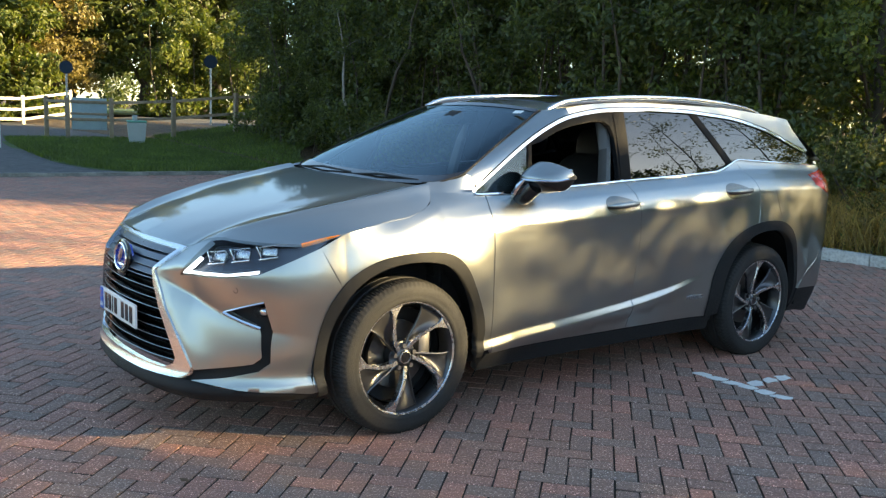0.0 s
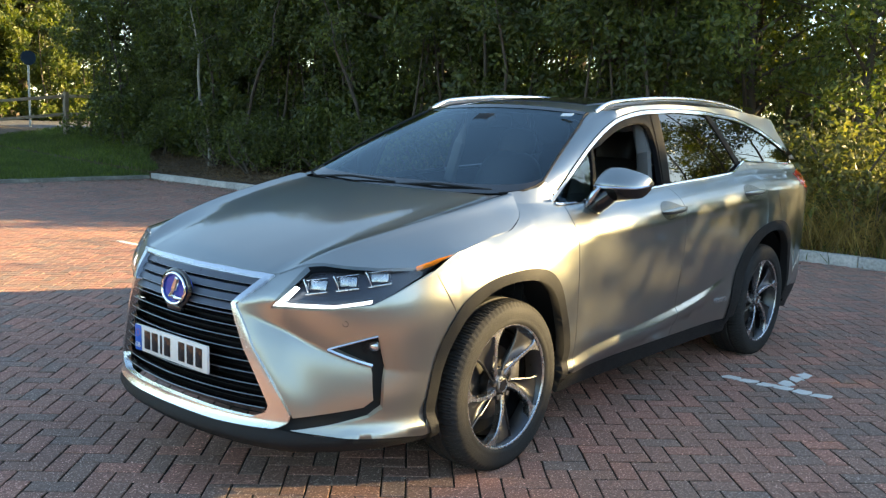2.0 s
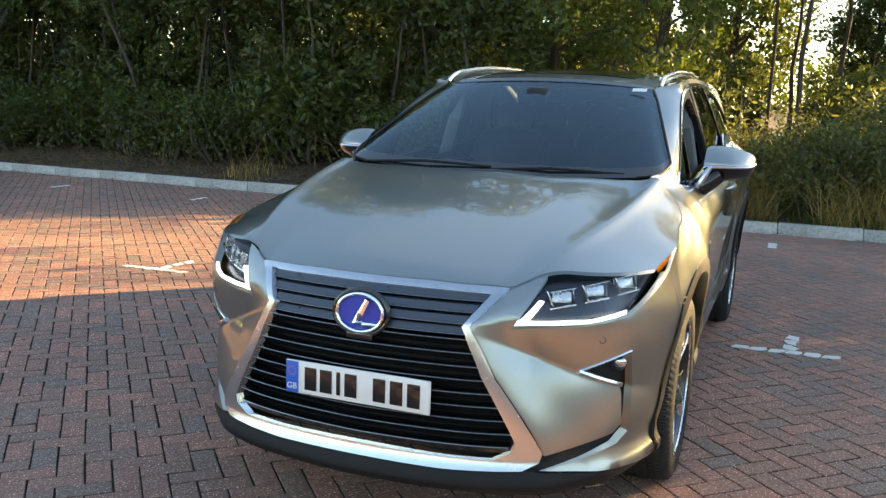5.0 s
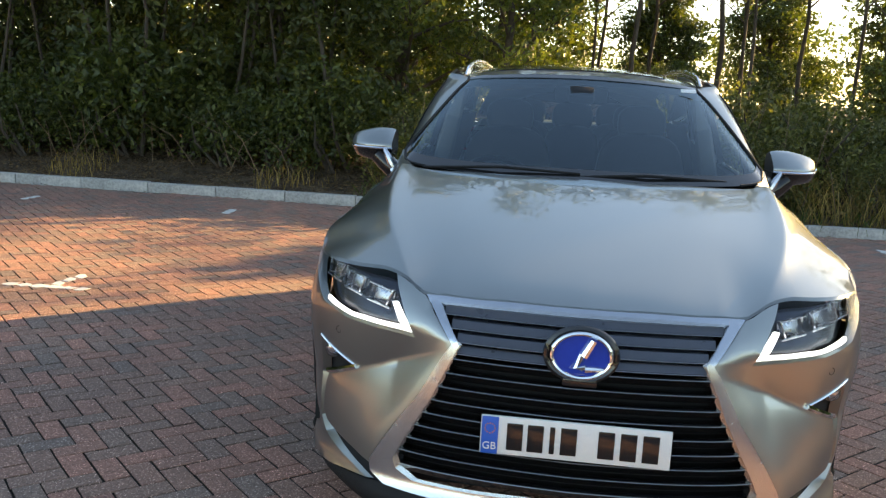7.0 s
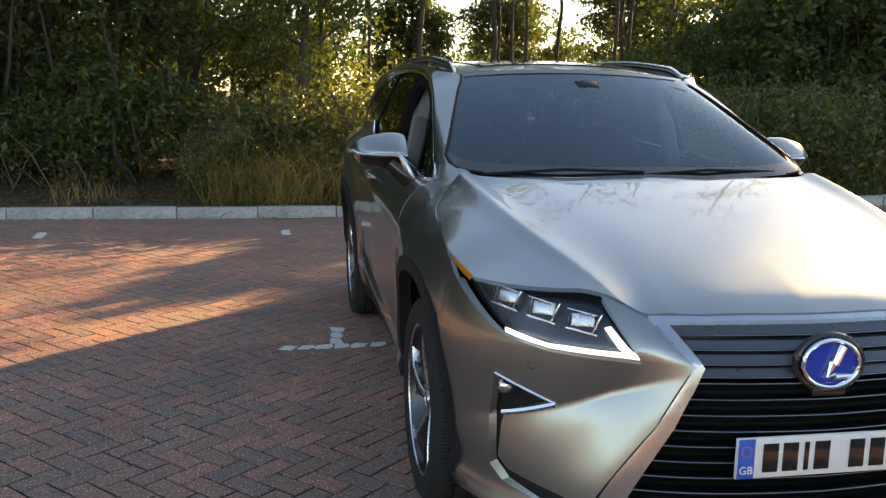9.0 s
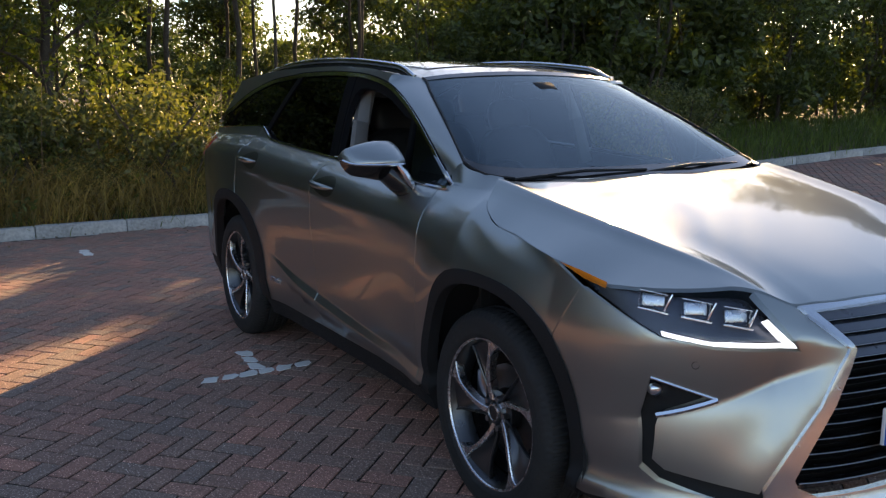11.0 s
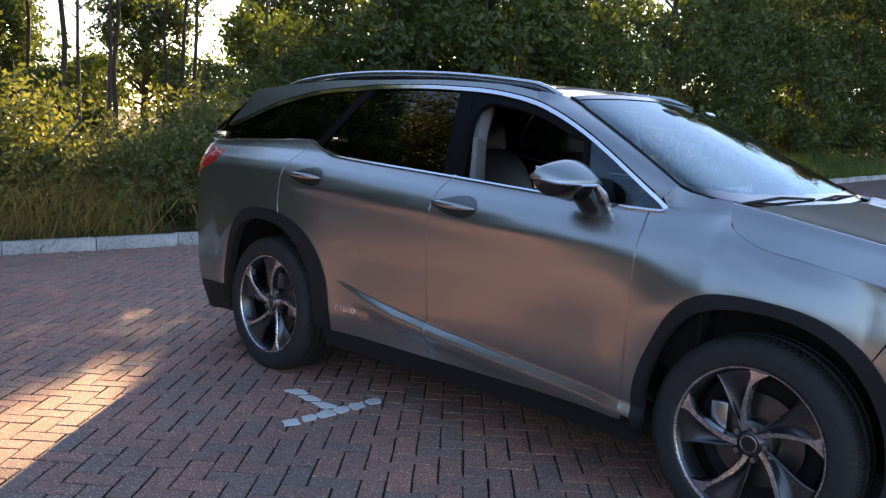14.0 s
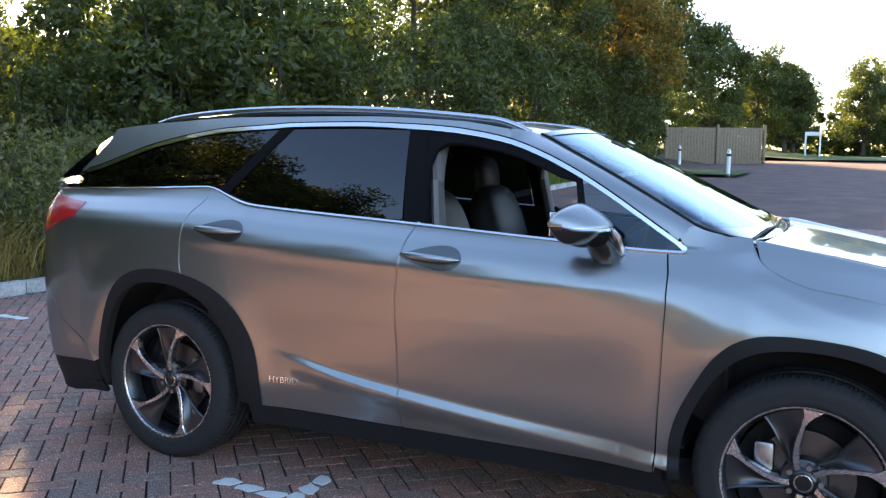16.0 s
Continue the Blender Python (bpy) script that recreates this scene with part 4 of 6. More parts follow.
def fast_mesh(name, V, F, material, parent=None, smooth=False):
    """A mesh from arrays: V (n, 3), F (m, k)."""
    V, F = np.ascontiguousarray(V, np.float32), np.ascontiguousarray(F, np.int32)
    me = bpy.data.meshes.new(name)
    me.vertices.add(len(V))
    me.vertices.foreach_set("co", V.ravel())
    k = F.shape[1]
    me.loops.add(F.size)
    me.loops.foreach_set("vertex_index", F.ravel())
    me.polygons.add(len(F))
    me.polygons.foreach_set("loop_start", np.arange(len(F), dtype=np.int32) * k)
    me.update(calc_edges=True)
    me.validate()
    me.materials.append(material)
    if smooth:
        me.shade_smooth()
    else:
        me.shade_flat()
    ob = new(name, me)
    if parent:
        ob.parent = parent
    return ob


def sheet(name, xs, ys, material, dz, label, category):
    V = [(x, y, ground_z(x, y) + dz) for y in ys for x in xs]
    k = len(xs)
    F = [(j * k + i, j * k + i + 1, (j + 1) * k + i + 1, (j + 1) * k + i) for j in range(len(ys) - 1) for i in range(k - 1)]
    return tagged(fast_mesh(name, V, F, material, smooth=True), label, category, "", "structure")


far_x = [-600, -250, -120, -70, -45, -30, -22, -17, -14, -12, -10.5, -9.5, -8.5, -7.8, -7.2, -6.6, -6.2, -6.16]
SOIL = ground_mat("leafy_soil", [(0.05, 0.035, 0.022), (0.11, 0.075, 0.045), (0.17, 0.12, 0.07)], 3.0, bump=1.0)
JOINT = ground_mat("paving_joint_sand", [(0.022, 0.019, 0.016), (0.042, 0.036, 0.029), (0.075, 0.062, 0.048)], 4.0)
ground_x = [-6.13, -6.11, -5, -3, -1, 1, 3, 5, 7, 9, 12, 16, 24, 40, 80, 160, 300, 600]
ys_near = [-600, -300, -150, -90, -60, -45, -36, -30, -26, -23, -21, -19, -17, -16, -15.5, -15.0, -14.45] + list(range(-14, 40)) + [42, 45, 48, 50, 52, 54, 60, 80, 120, 200, 350, 600]
sheet("ground", sorted(far_x + ground_x), ys_near, SOIL, -0.045, "earth below the paving and verges", "ground")
PAVEFAR = ground_mat("far_paving", [(0.085, 0.06, 0.055), (0.14, 0.08, 0.066), (0.19, 0.115, 0.09)], 1.3, bump=0.4)
sheet("paving_bed", [-6.115, -4, -2, 0, 2, 4, 6, 8.2], [-14.38] + [y for y in range(-14, 13)], JOINT, -0.012, "sand joints between the paving blocks", "paving")
sheet("car_park", [-6.115, -4, -2, 0, 2, 4, 6, 8.2, 12, 20, 35], [12 + 2 * i for i in range(20)], PAVEFAR, -0.004, "distant red and grey paved car park", "paving")
sheet("car_park", [8.2, 12, 20, 35], [-14 + 2 * i for i in range(14)], PAVEFAR, -0.004, "red block paved car park", "paving")
GRASSGROUND = ground_mat("mown_grass", [(0.045, 0.07, 0.012), (0.075, 0.12, 0.022), (0.12, 0.16, 0.035)], 5.0, bump=1.0, bscale=160)
isl_left = curve((-26, -30), (-22, -20), (-19, -11), (-17, -7.6), (-14.48, -6.3))
isl_right = curve((-26, -1.9), (-22, -1.35), (-18, -1.2), (-16.2, -1.5), (-15.2, -2.0), (-14.48, -2.9))
isl_y = [-26 + 0.44 * i for i in range(26)] + [-14.48]
isl_v = [(isl_left(y) + (isl_right(y) - isl_left(y)) * k / 12, y, ground_z(-5, y) + 0.07 * min(1.0, (1 - k / 12) * 6 + 0.15)) for y in isl_y for k in range(13)]
isl_f = [(13 * r + k, 13 * r + k + 1, 13 * r + k + 14, 13 * r + k + 13) for r in range(len(isl_y) - 1) for k in range(12)]
tagged(fast_mesh("grass_island", isl_v, isl_f, GRASSGROUND, smooth=True), "mown grass island beside the fence", "grass", "", "structure")
ASPHALT = ground_mat("asphalt", [(0.06, 0.06, 0.062), (0.09, 0.088, 0.085), (0.13, 0.125, 0.12)], 6.0, bump=0.5)
sheet("road", [-90, -60, -30, -20, -12, -6, 0, 6, 20, 40], [-44, -40, -36, -33, -30, -27.5], ASPHALT, 0.03, "grey asphalt road beyond the fence", "road")
sheet("footpath", [-3.4, -1, 0, 3, 8, 16, 30], [-27.5, -24, -20, -17, -15.5, -14.46], ASPHALT, 0.02, "grey paved footpath", "footpath")
sheet("grass_verge", [-90, -60, -30, -10, 10, 40], [-80, -70, -60, -50, -44.1], GRASSGROUND, 0.12, "grass verge across the road", "grass")
sheet("far_lawn", [-40, -20, -10, -2, 8, 20, 40, 60], [50.5, 52, 60, 75, 95], GRASSGROUND, 0.10, "far lawn beyond the car park", "grass")

# ---- kerbs ----
KERB = mat("kerb_concrete", (0.40, 0.39, 0.37), 0.85, var=0.4, scale=4, bump=0.5, bump_scale=40, tint=(0.60, 0.58, 0.54))


def kerb_run(name, p0, p1, label, n, stone=None, sunk=0.0):
    k = thing(name, label, "kerb", kind="structure")
    a, b = Vector(p0), Vector(p1)
    L = (b - a).length / n
    ang = math.atan2(b.y - a.y, b.x - a.x)
    bm = bmesh.new()
    box(bm, (L - 0.008, 0.125, 0.25), None, 0.012, 2)
    first = part("kerbstone", bm, stone or KERB, k)
    me = first.data
    for i in range(n):
        c = a + (b - a) * ((i + 0.5) / n)
        slope = math.atan2(ground_z(-5, c.y + 0.5) - ground_z(-5, c.y - 0.5), 1.0)
        o = first if i == 0 else new("kerbstone", me)
        o.parent = k
        o.matrix_local = pose(c.x, c.y, ground_z(-5.5, c.y) - 0.005 - sunk + 0.004 * math.sin(i * 2.3), 0, -math.degrees(slope) * math.sin(ang), math.degrees(ang) + 0.3 * math.sin(i * 1.7))
    return k


kerb_run("kerb", (-6.06, -14.33, 0), (-6.06, 27.5, 0), "pale concrete kerb between paving and verge", 46)
MOSSY = mat("mossy_kerb", (0.13, 0.125, 0.10), 0.9, var=0.4, scale=5, bump=0.6, bump_scale=40, tint=(0.34, 0.33, 0.28))
kerb_run("kerb", (-5.99, -14.4, 0), (8.0, -14.4, 0), "low mossy concrete kerb of the grass island", 15, MOSSY, 0.05)

# ---- plants ----
def leaf_mat(name, dark, light, trans=0.35):
    m, t, b = nodes(name)
    geo, r = t.nodes.new("ShaderNodeNewGeometry"), t.nodes.new("ShaderNodeValToRGB")
    t.links.new(geo.outputs["Random Per Island"], r.inputs[0])
    e = r.color_ramp.elements
    e[0].color, e[1].color = (*dark, 1), (*light, 1)
    e.new(0.6).color = (*[(a * 0.6 + c * 0.4) for a, c in zip(dark, light)], 1)
    n, mx = noise_mix(t, [(0.6, 0.6, 0.6), (1.25, 1.2, 1.1)], 0.9), t.nodes.new("ShaderNodeMix")
    mx.data_type, mx.blend_type = "RGBA", "MULTIPLY"
    mx.inputs[0].default_value = 1.0
    t.links.new(r.outputs[0], mx.inputs[6])
    t.links.new(n.outputs[0], mx.inputs[7])
    t.links.new(mx.outputs[2], b.inputs["Base Color"])
    b.inputs["Roughness"].default_value = 0.45
    tr, ms = t.nodes.new("ShaderNodeBsdfTranslucent"), t.nodes.new("ShaderNodeMixShader")
    br = t.nodes.new("ShaderNodeMix")
    br.data_type, br.blend_type = "RGBA", "MULTIPLY"
    br.inputs[0].default_value, br.inputs[7].default_value = 1.0, (1.75, 1.8, 0.72, 1)
    t.links.new(mx.outputs[2], br.inputs[6])
    t.links.new(br.outputs[2], tr.inputs[0])
    ms.inputs[0].default_value = trans
    t.links.new(b.outputs[0], ms.inputs[1])
    t.links.new(tr.outputs[0], ms.inputs[2])
    t.links.new(ms.outputs[0], t.nodes["Material Output"].inputs[0])
    return m


LEAF = leaf_mat("hedge_leaf", (0.036, 0.055, 0.013), (0.125, 0.15, 0.034), 0.36)
# maple and roadside leaves, sunlight put into a lighter, yellower green
LEAF_LIT = leaf_mat("sunlit_leaf", (0.05, 0.08, 0.015), (0.18, 0.20, 0.042), 0.45)
LEAF_AUTUMN = leaf_mat("autumn_leaf", (0.07, 0.085, 0.015), (0.30, 0.17, 0.03), 0.45)
LEAF_WILLOW = leaf_mat("willow_leaf", (0.12, 0.10, 0.03), (0.27, 0.22, 0.07), 0.3)
BARK = mat("bark", (0.075, 0.06, 0.045), 0.9, var=0.4, scale=7, bump=0.8, bump_scale=25)
BARKPALE = mat("pale_bark", (0.26, 0.24, 0.20), 0.85, var=0.35, scale=8, bump=0.6, bump_scale=25)
STRAW = leaf_mat("dry_grass", (0.22, 0.15, 0.05), (0.56, 0.41, 0.17), 0.4)
GREENBLADE = leaf_mat("green_grass", (0.05, 0.08, 0.014), (0.15, 0.20, 0.045), 0.4)
LITTER = leaf_mat("fallen_leaf", (0.05, 0.03, 0.015), (0.24, 0.15, 0.07), 0.1)
rng = np.random.default_rng(7)


def leaves(C, size, wide=0.5, droop=0.3):
    """Folded leaves, two triangles each, about the points C."""
    n = len(C)
    u = rng.normal(0, 1, (n, 3)) + (0, 0, -droop)
    u /= np.linalg.norm(u, axis=1)[:, None]
    w = np.cross(u, rng.normal(0, 1, (n, 3)) * (1, 1, 0.6))
    w /= np.linalg.norm(w, axis=1)[:, None]
    nn = np.cross(u, w)
    L = size * rng.uniform(0.55, 1.25, (n, 1))
    V = np.stack([C - u * L, C + w * L * wide + nn * L * 0.15, C + u * L, C - w * L * wide + nn * L * 0.15], axis=1).reshape(-1, 3)
    b = np.arange(n)[:, None] * 4
    F = np.concatenate([b + (0, 1, 2), b + (0, 2, 3)], axis=1).reshape(-1, 3)
    return V, F


def clumps(centres, radius, per, flat=0.75):
    """Points spread through lumpy balls, thicker toward their skins."""
    out = []
    for c in centres:
        d = rng.normal(0, 1, (per, 3))
        d /= np.linalg.norm(d, axis=1)[:, None]
        r = radius * rng.uniform(0.7, 1.3) * rng.uniform(0.25, 1.0, (per, 1)) ** 0.5
        out.append(np.array(c) + d * r * (1, 1, flat))
    return np.concatenate(out)


def limb_set(bm, base, top, r, n, reach, z0, seed, twig=True):
    """A tapered, slightly bent trunk with limbs; returns the limb ends."""
    rr = random.Random(seed)
    pts, k = [], 7
    for i in range(k + 1):
        t = i / k
        pts.append(Vector(base).lerp(Vector(top), t) + Vector((rr.uniform(-1, 1), rr.uniform(-1, 1), 0)) * 0.10 * t * (1.5 - t) * 2)
    tube(bm, pts, [r * (1 - 0.75 * i / k) * (1.25 if i == 0 else 1) for i in range(k + 1)], 8)
    ends = []
    for j in range(n):
        t = z0 + (0.98 - z0) * (j + rr.random()) / n
        i = min(k - 1, int(t * k))
        p = pts[i].lerp(pts[i + 1], t * k - i)
        a = j * 2.4 + rr.uniform(-0.5, 0.5)
        L = reach * (1.1 - 0.6 * t) * rr.uniform(0.6, 1.15)
        q = p + Vector((math.cos(a) * L, math.sin(a) * L, L * rr.uniform(0.25, 0.8)))
        m = p.lerp(q, 0.5) + Vector((rr.uniform(-0.1, 0.1) * L, rr.uniform(-0.1, 0.1) * L, 0.08 * L))
        r1 = r * (1 - 0.7 * t) * 0.5
        tube(bm, [p, p.lerp(m, 0.5) + Vector((0, 0, 0.02)), m, q], [r1, r1 * 0.8, r1 * 0.6, r1 * 0.2], 6)
        ends += [m.lerp(q, 0.4), q]
        if twig:
            for _ in range(2):
                e = m.lerp(q, rr.random()) + Vector((rr.uniform(-1, 1), rr.uniform(-1, 1), rr.uniform(-0.2, 0.8))) * 0.35 * L
                tube(bm, [m.lerp(q, 0.3), e], [r1 * 0.35, r1 * 0.1], 5)
                ends.append(e)
    return ends


def tree(name, label, h, r, n, reach, z0, leaf, size, per, clump, seed, bark, lean=(0, 0), category="tree"):
    t = thing(name, label, category)
    bm = bmesh.new()
    ends = limb_set(bm, (0, 0, -0.1), (lean[0], lean[1], h), r, n, reach, z0, seed)
    part("trunk", bm, bark, t, angle=50)
    if per:
        V, F = leaves(clumps([tuple(e) for e in ends], clump, per), size)
        fast_mesh("crown", V, F, leaf, t)
    return t


def shrub(name, label, w, d, h, leaf, size, count, seed):
    """A bush: a lumpy body of leaves on several stems."""
    t = thing(name, label, "hedge bush")
    rr = random.Random(seed)
    bm = bmesh.new()
    for i in range(9):
        x, y = rr.uniform(-w / 2, w / 2) * 0.8, rr.uniform(-d / 2, d / 2) * 0.6
        q = Vector((x + rr.uniform(-0.7, 0.7), y + rr.uniform(-0.5, 0.5), h * rr.uniform(0.5, 0.95)))
        m = Vector((x, y, 0)).lerp(q, 0.5) + Vector((rr.uniform(-0.2, 0.2), rr.uniform(-0.2, 0.2), 0))
        tube(bm, [(x, y, -0.1), m, q], [0.035, 0.025, 0.008], 6)
    part("bush_wood", bm, BARK, t, angle=50)
    cs = []
    while len(cs) < 90:
        x, y, z = rr.uniform(-w / 2, w / 2), rr.uniform(-d / 2, d / 2), rr.uniform(0.25, h) if rr.random() > 0.18 else rr.uniform(0.15, 1.2)
        edge_in = (2 * x / w) ** 4 + (2 * y / d) ** 2 + max(0, (z / h - 0.55) * 2.0) ** 3
        if edge_in < 1.1 + rr.uniform(-0.2, 0.25):
            cs.append((x, y, z))
    V, F = leaves(clumps(cs, 0.42, count // 90, 0.85), size)
    fast_mesh("foliage", V, F, leaf, t)
    return t


def place(ob, spots):
    """Copies of a thing at (x, y, turn, scale), the first being the thing itself."""
    for i, (x, y, a, sc) in enumerate(spots):
        m = pose(x, y, ground_z(x, y), 0, 0, a)
        if i == 0:
            ob.scale = (1, 1, 1)
            ob.matrix_world = m @ Matrix.Scale(sc, 4)
        else:
            o = copy_thing(ob, m)
            o.scale = (sc, sc, sc)


G_HEDGE = "hedge along the kerb"
r1 = random.Random(3)
hedge_a = tagged(shrub("hedge_bush", "dense dark green hedge bush behind the kerb", 2.8, 2.2, 4.4, LEAF, 0.058, 15000, 1), group=G_HEDGE)
hedge_b = tagged(shrub("hedge_bush", "dense dark green hedge bush with bare lower stems", 2.6, 2.4, 5.0, LEAF, 0.062, 15000, 2), group=G_HEDGE)
place(hedge_a, [(-8.6 + r1.uniform(-0.3, 0.3), y, 90 + r1.uniform(-25, 25), r1.uniform(0.95, 1.1)) for y in (-20.5, -16.2, -12.0, -7.9, -3.9)] + [(-11.3, y, r1.uniform(0, 360), 1.15) for y in (-18, -13, -8.5, -5)] + [(-9.5, 11.4, 5, 1.03), (-8.1, -16.4, 20, 0.52), (-8.6, -17.6, 100, 0.6)])
place(hedge_b, [(-8.7 + r1.uniform(-0.3, 0.3), y, 90 + r1.uniform(-25, 25), r1.uniform(0.95, 1.1)) for y in (-18.3, -14.1, -10.0, -5.8)] + [(-11.2, y, r1.uniform(0, 360), 1.2) for y in (-20.5, -15.5, -10.5)])
place(tagged(shrub("hedge_bush", "dark green bush under the trees", 3.2, 2.6, 3.4, LEAF, 0.07, 13000, 4), group=G_HEDGE),
      [(-9.4, 9.6, 80, 1.3), (-9.6, 13.2, 120, 1.15), (-9.3, 16.5, 60, 1.2), (-9.7, 20.0, 95, 1.25), (-9.4, 23.6, 95, 1.3), (-9.5, 27.5, 70, 1.3), (-13.0, 2.0, 10, 0.5), (-13.0, -1.6, 40, 0.7), (-10.8, 6.2, 20, 0.75), (-10.4, 8.2, 80, 1.2), (-11.8, 9.6, 0, 1.2), (-12.6, 7.4, 130, 0.95), (-13.5, 11, 0, 1.2), (-20, 6.0, 0, 0.7), (-20.5, 2.5, 40, 0.65), (-21, -1.0, 80, 0.75), (-20, 9.5, 80, 0.7), (-22, -5, 0, 1.2), (-9.0, 31.5, 0, 1.3), (-9.2, 35.5, 40, 1.3), (-9.6, 39.5, 90, 1.3), (-11, 43, 90, 1.3)])

G_TREE = "trees behind the verge"
t_dense = tagged(tree("tree", "tall green tree with a dense leafy crown", 7.5, 0.15, 26, 2.3, 0.2, LEAF, 0.075, 190, 0.62, 11, BARK), group=G_TREE)
# the last four are unseen, added behind the hedge to keep sun off it
place(t_dense, [(-9.9, y, r1.uniform(0, 360), s) for y, s in ((-21.5, 1.05), (-17.5, 0.95), (-13.2, 1.0), (-9.0, 1.05), (-5.2, 0.95))] + [(-10.6, y, r1.uniform(0, 360), s) for y, s in ((19.0, 1.0), (22.0, 1.15), (25, 1.2), (29.5, 1.25))] + [(-13.0, 34, 30, 1.35), (-11.0, 39, 80, 1.3), (-14.5, -13.5, 40, 1.35), (-15.0, -18.5, 140, 1.4), (-14.6, -9.0, 220, 1.3), (-16.5, -23.0, 300, 1.4)])
t_mid = tagged(tree("tree", "slender tree with a thin open crown", 7.0, 0.062, 14, 1.6, 0.45, LEAF, 0.07, 60, 0.5, 21, BARK), group=G_TREE)
place(t_mid, [(-10.4, 10.2, 0, 0.80), (-11.2, 12.2, 100, 1.02), (-10.6, 14.4, 200, 0.85), (-16.5, 2.0, 70, 1.0), (-11.6, 1.2, 70, 0.95), (-12.6, -1.2, 170, 1.1), (-13.5, 3.0, 270, 1.1), (-11.8, -3.6, 30, 1.1), (-12.4, -3.0, 150, 1.0), (-19, 4.5, 20, 1.0), (-19.5, 1.0, 130, 1.0), (-19, 8.0, 220, 1.0), (-16.0, 5.2, 60, 1.0), (-17.0, 7.4, 160, 1.0), (-21.5, -2.5, 300, 1.1)])
t_lit = tagged(tree("maple_tree", "young maple with yellow-green sunlit leaves", 5.2, 0.09, 18, 1.7, 0.15, LEAF_LIT, 0.055, 110, 0.46, 31, BARK, category="tree"), group=G_TREE)
place(t_lit, [(-9.6, -0.9, 40, 0.95), (-10.4, -2.8, 140, 1.05), (-9.4, -2.6, 250, 1.0)])
t_bare = tagged(tree("bare_tree", "thin bare-stemmed tree against the sky", 8.0, 0.042, 13, 1.3, 0.3, LEAF, 0.06, 12, 0.4, 41, BARK), group=G_TREE)
place(t_bare, [(-12.5, 3.4, 0, 1.0), (-13.4, 5.6, 60, 1.1), (-11.6, 6.0, 120, 0.9), (-14.2, 3.6, 250, 1.0), (-12.8, 8.8, 310, 1.1), (-14.8, 0.6, 20, 1.05), (-11.2, -0.6, 90, 0.9), (-13.5, 9.8, 10, 1.0)])
pale = tagged(tree("pale_trunk", "slender pale leaning trunk in the hedge", 3.6, 0.05, 4, 0.7, 0.6, LEAF, 0.06, 40, 0.4, 51, BARKPALE, (0.25, -0.25), "tree"), group=G_TREE)
place(pale, [(-7.5, -14.3, 0, 1.0)])
place(tagged(tree("leaning_trunk", "brown leaning trunk in the hedge", 3.8, 0.06, 4, 0.8, 0.6, LEAF, 0.06, 40, 0.4, 52, BARK, (-0.3, 1.3), "tree"), group=G_TREE), [(-7.5, -13.3, 0, 1.0), (-7.8, -9.2, 200, 0.9)])
autumn = tagged(tree("autumn_tree", "tree with yellow and russet autumn leaves", 8.5, 0.16, 24, 2.4, 0.25, LEAF_AUTUMN, 0.10, 150, 0.75, 61, BARK), group=G_TREE)
place(autumn, [(-8.3, 33.0, 0, 1.05), (-9.0, 37.5, 90, 1.1), (-13, 46, 10, 1.3)])
oak = tagged(tree("oak_tree", "broad distant tree dark against the sky", 10.5, 0.3, 34, 4.0, 0.14, LEAF, 0.17, 110, 1.1, 71, BARK), group="distant trees")
place(oak, [(-5.0, 72, 0, 0.65), (3.5, 84, 60, 0.72), (-15, 70, 120, 1.1), (14, 92, 200, 0.75), (26, 90, 20, 0.75), (-26, 64, 90, 1.1), (-11, -58, 0, 1.2), (-20, -52, 90, 1.1), (0, -58, 40, 1.2), (12, -52, 160, 1.1), (-30, -46, 250, 1.0), (-5, -66, 10, 1.4), (-14.5, -50, 60, 1.15), (-18.0, -49, 160, 1.1), (-11.0, -53, 200, 1.2), (-9.5, 64, 30, 0.8), (-7.0, 70, 130, 0.66), (-7.5, -50, 20, 1.25), (-3.5, -51, 70, 1.2), (5, -53, 140, 1.3)] + [(-27.5 + 2.0 * math.sin(i * 2.1), -14 + 4.3 * i, 77 * i, (0.47 if i > 3 else 0.7) + 0.05 * math.sin(i * 1.3)) for i in range(12)] + [(-4.5 + 5.2 * i, 74 + 3 * math.sin(i * 2), 50 * i, 0.54 + 0.1 * math.sin(i * 1.7)) for i in range(6)])
willow = tree("willow_tree", "pale yellow sunlit willow beyond the road", 7.0, 0.2, 26, 2.2, 0.1, LEAF_WILLOW, 0.13, 130, 0.8, 81, BARK)
place(willow, [(-8.8, -47, 0, 0.95)])
roadbush = tagged(shrub("roadside_bush", "sunlit green bush across the road", 4.5, 3.0, 5.0, LEAF_LIT, 0.12, 9000, 9), group="roadside bushes")
place(roadbush, [(-5.2, -45.5, 0, 1.5), (-1.0, -45, 30, 1.9), (-15.0, -45, 60, 1.3), (-18.5, -43, 60, 1.2), (3.5, -46, 60, 1.9), (8, -44, 10, 1.8)])

place(tagged(shrub("far_hedge", "dark clipped hedge behind the far lawn", 6.0, 3.0, 4.2, LEAF, 0.15, 12000, 14), group="far hedge"), [(-14 + 5.2 * i, 78 + 0.6 * i, 10 * i, 1.0) for i in range(9)])
over = tree("overhanging_tree", "tree with low branches overhanging the grass", 7.5, 0.16, 26, 3.6, 0.42, LEAF, 0.075, 170, 0.7, 91, BARK)
place(over, [(-9.6, -19.8, 0, 1.0), (-10.2, -17.2, 130, 1.0)])

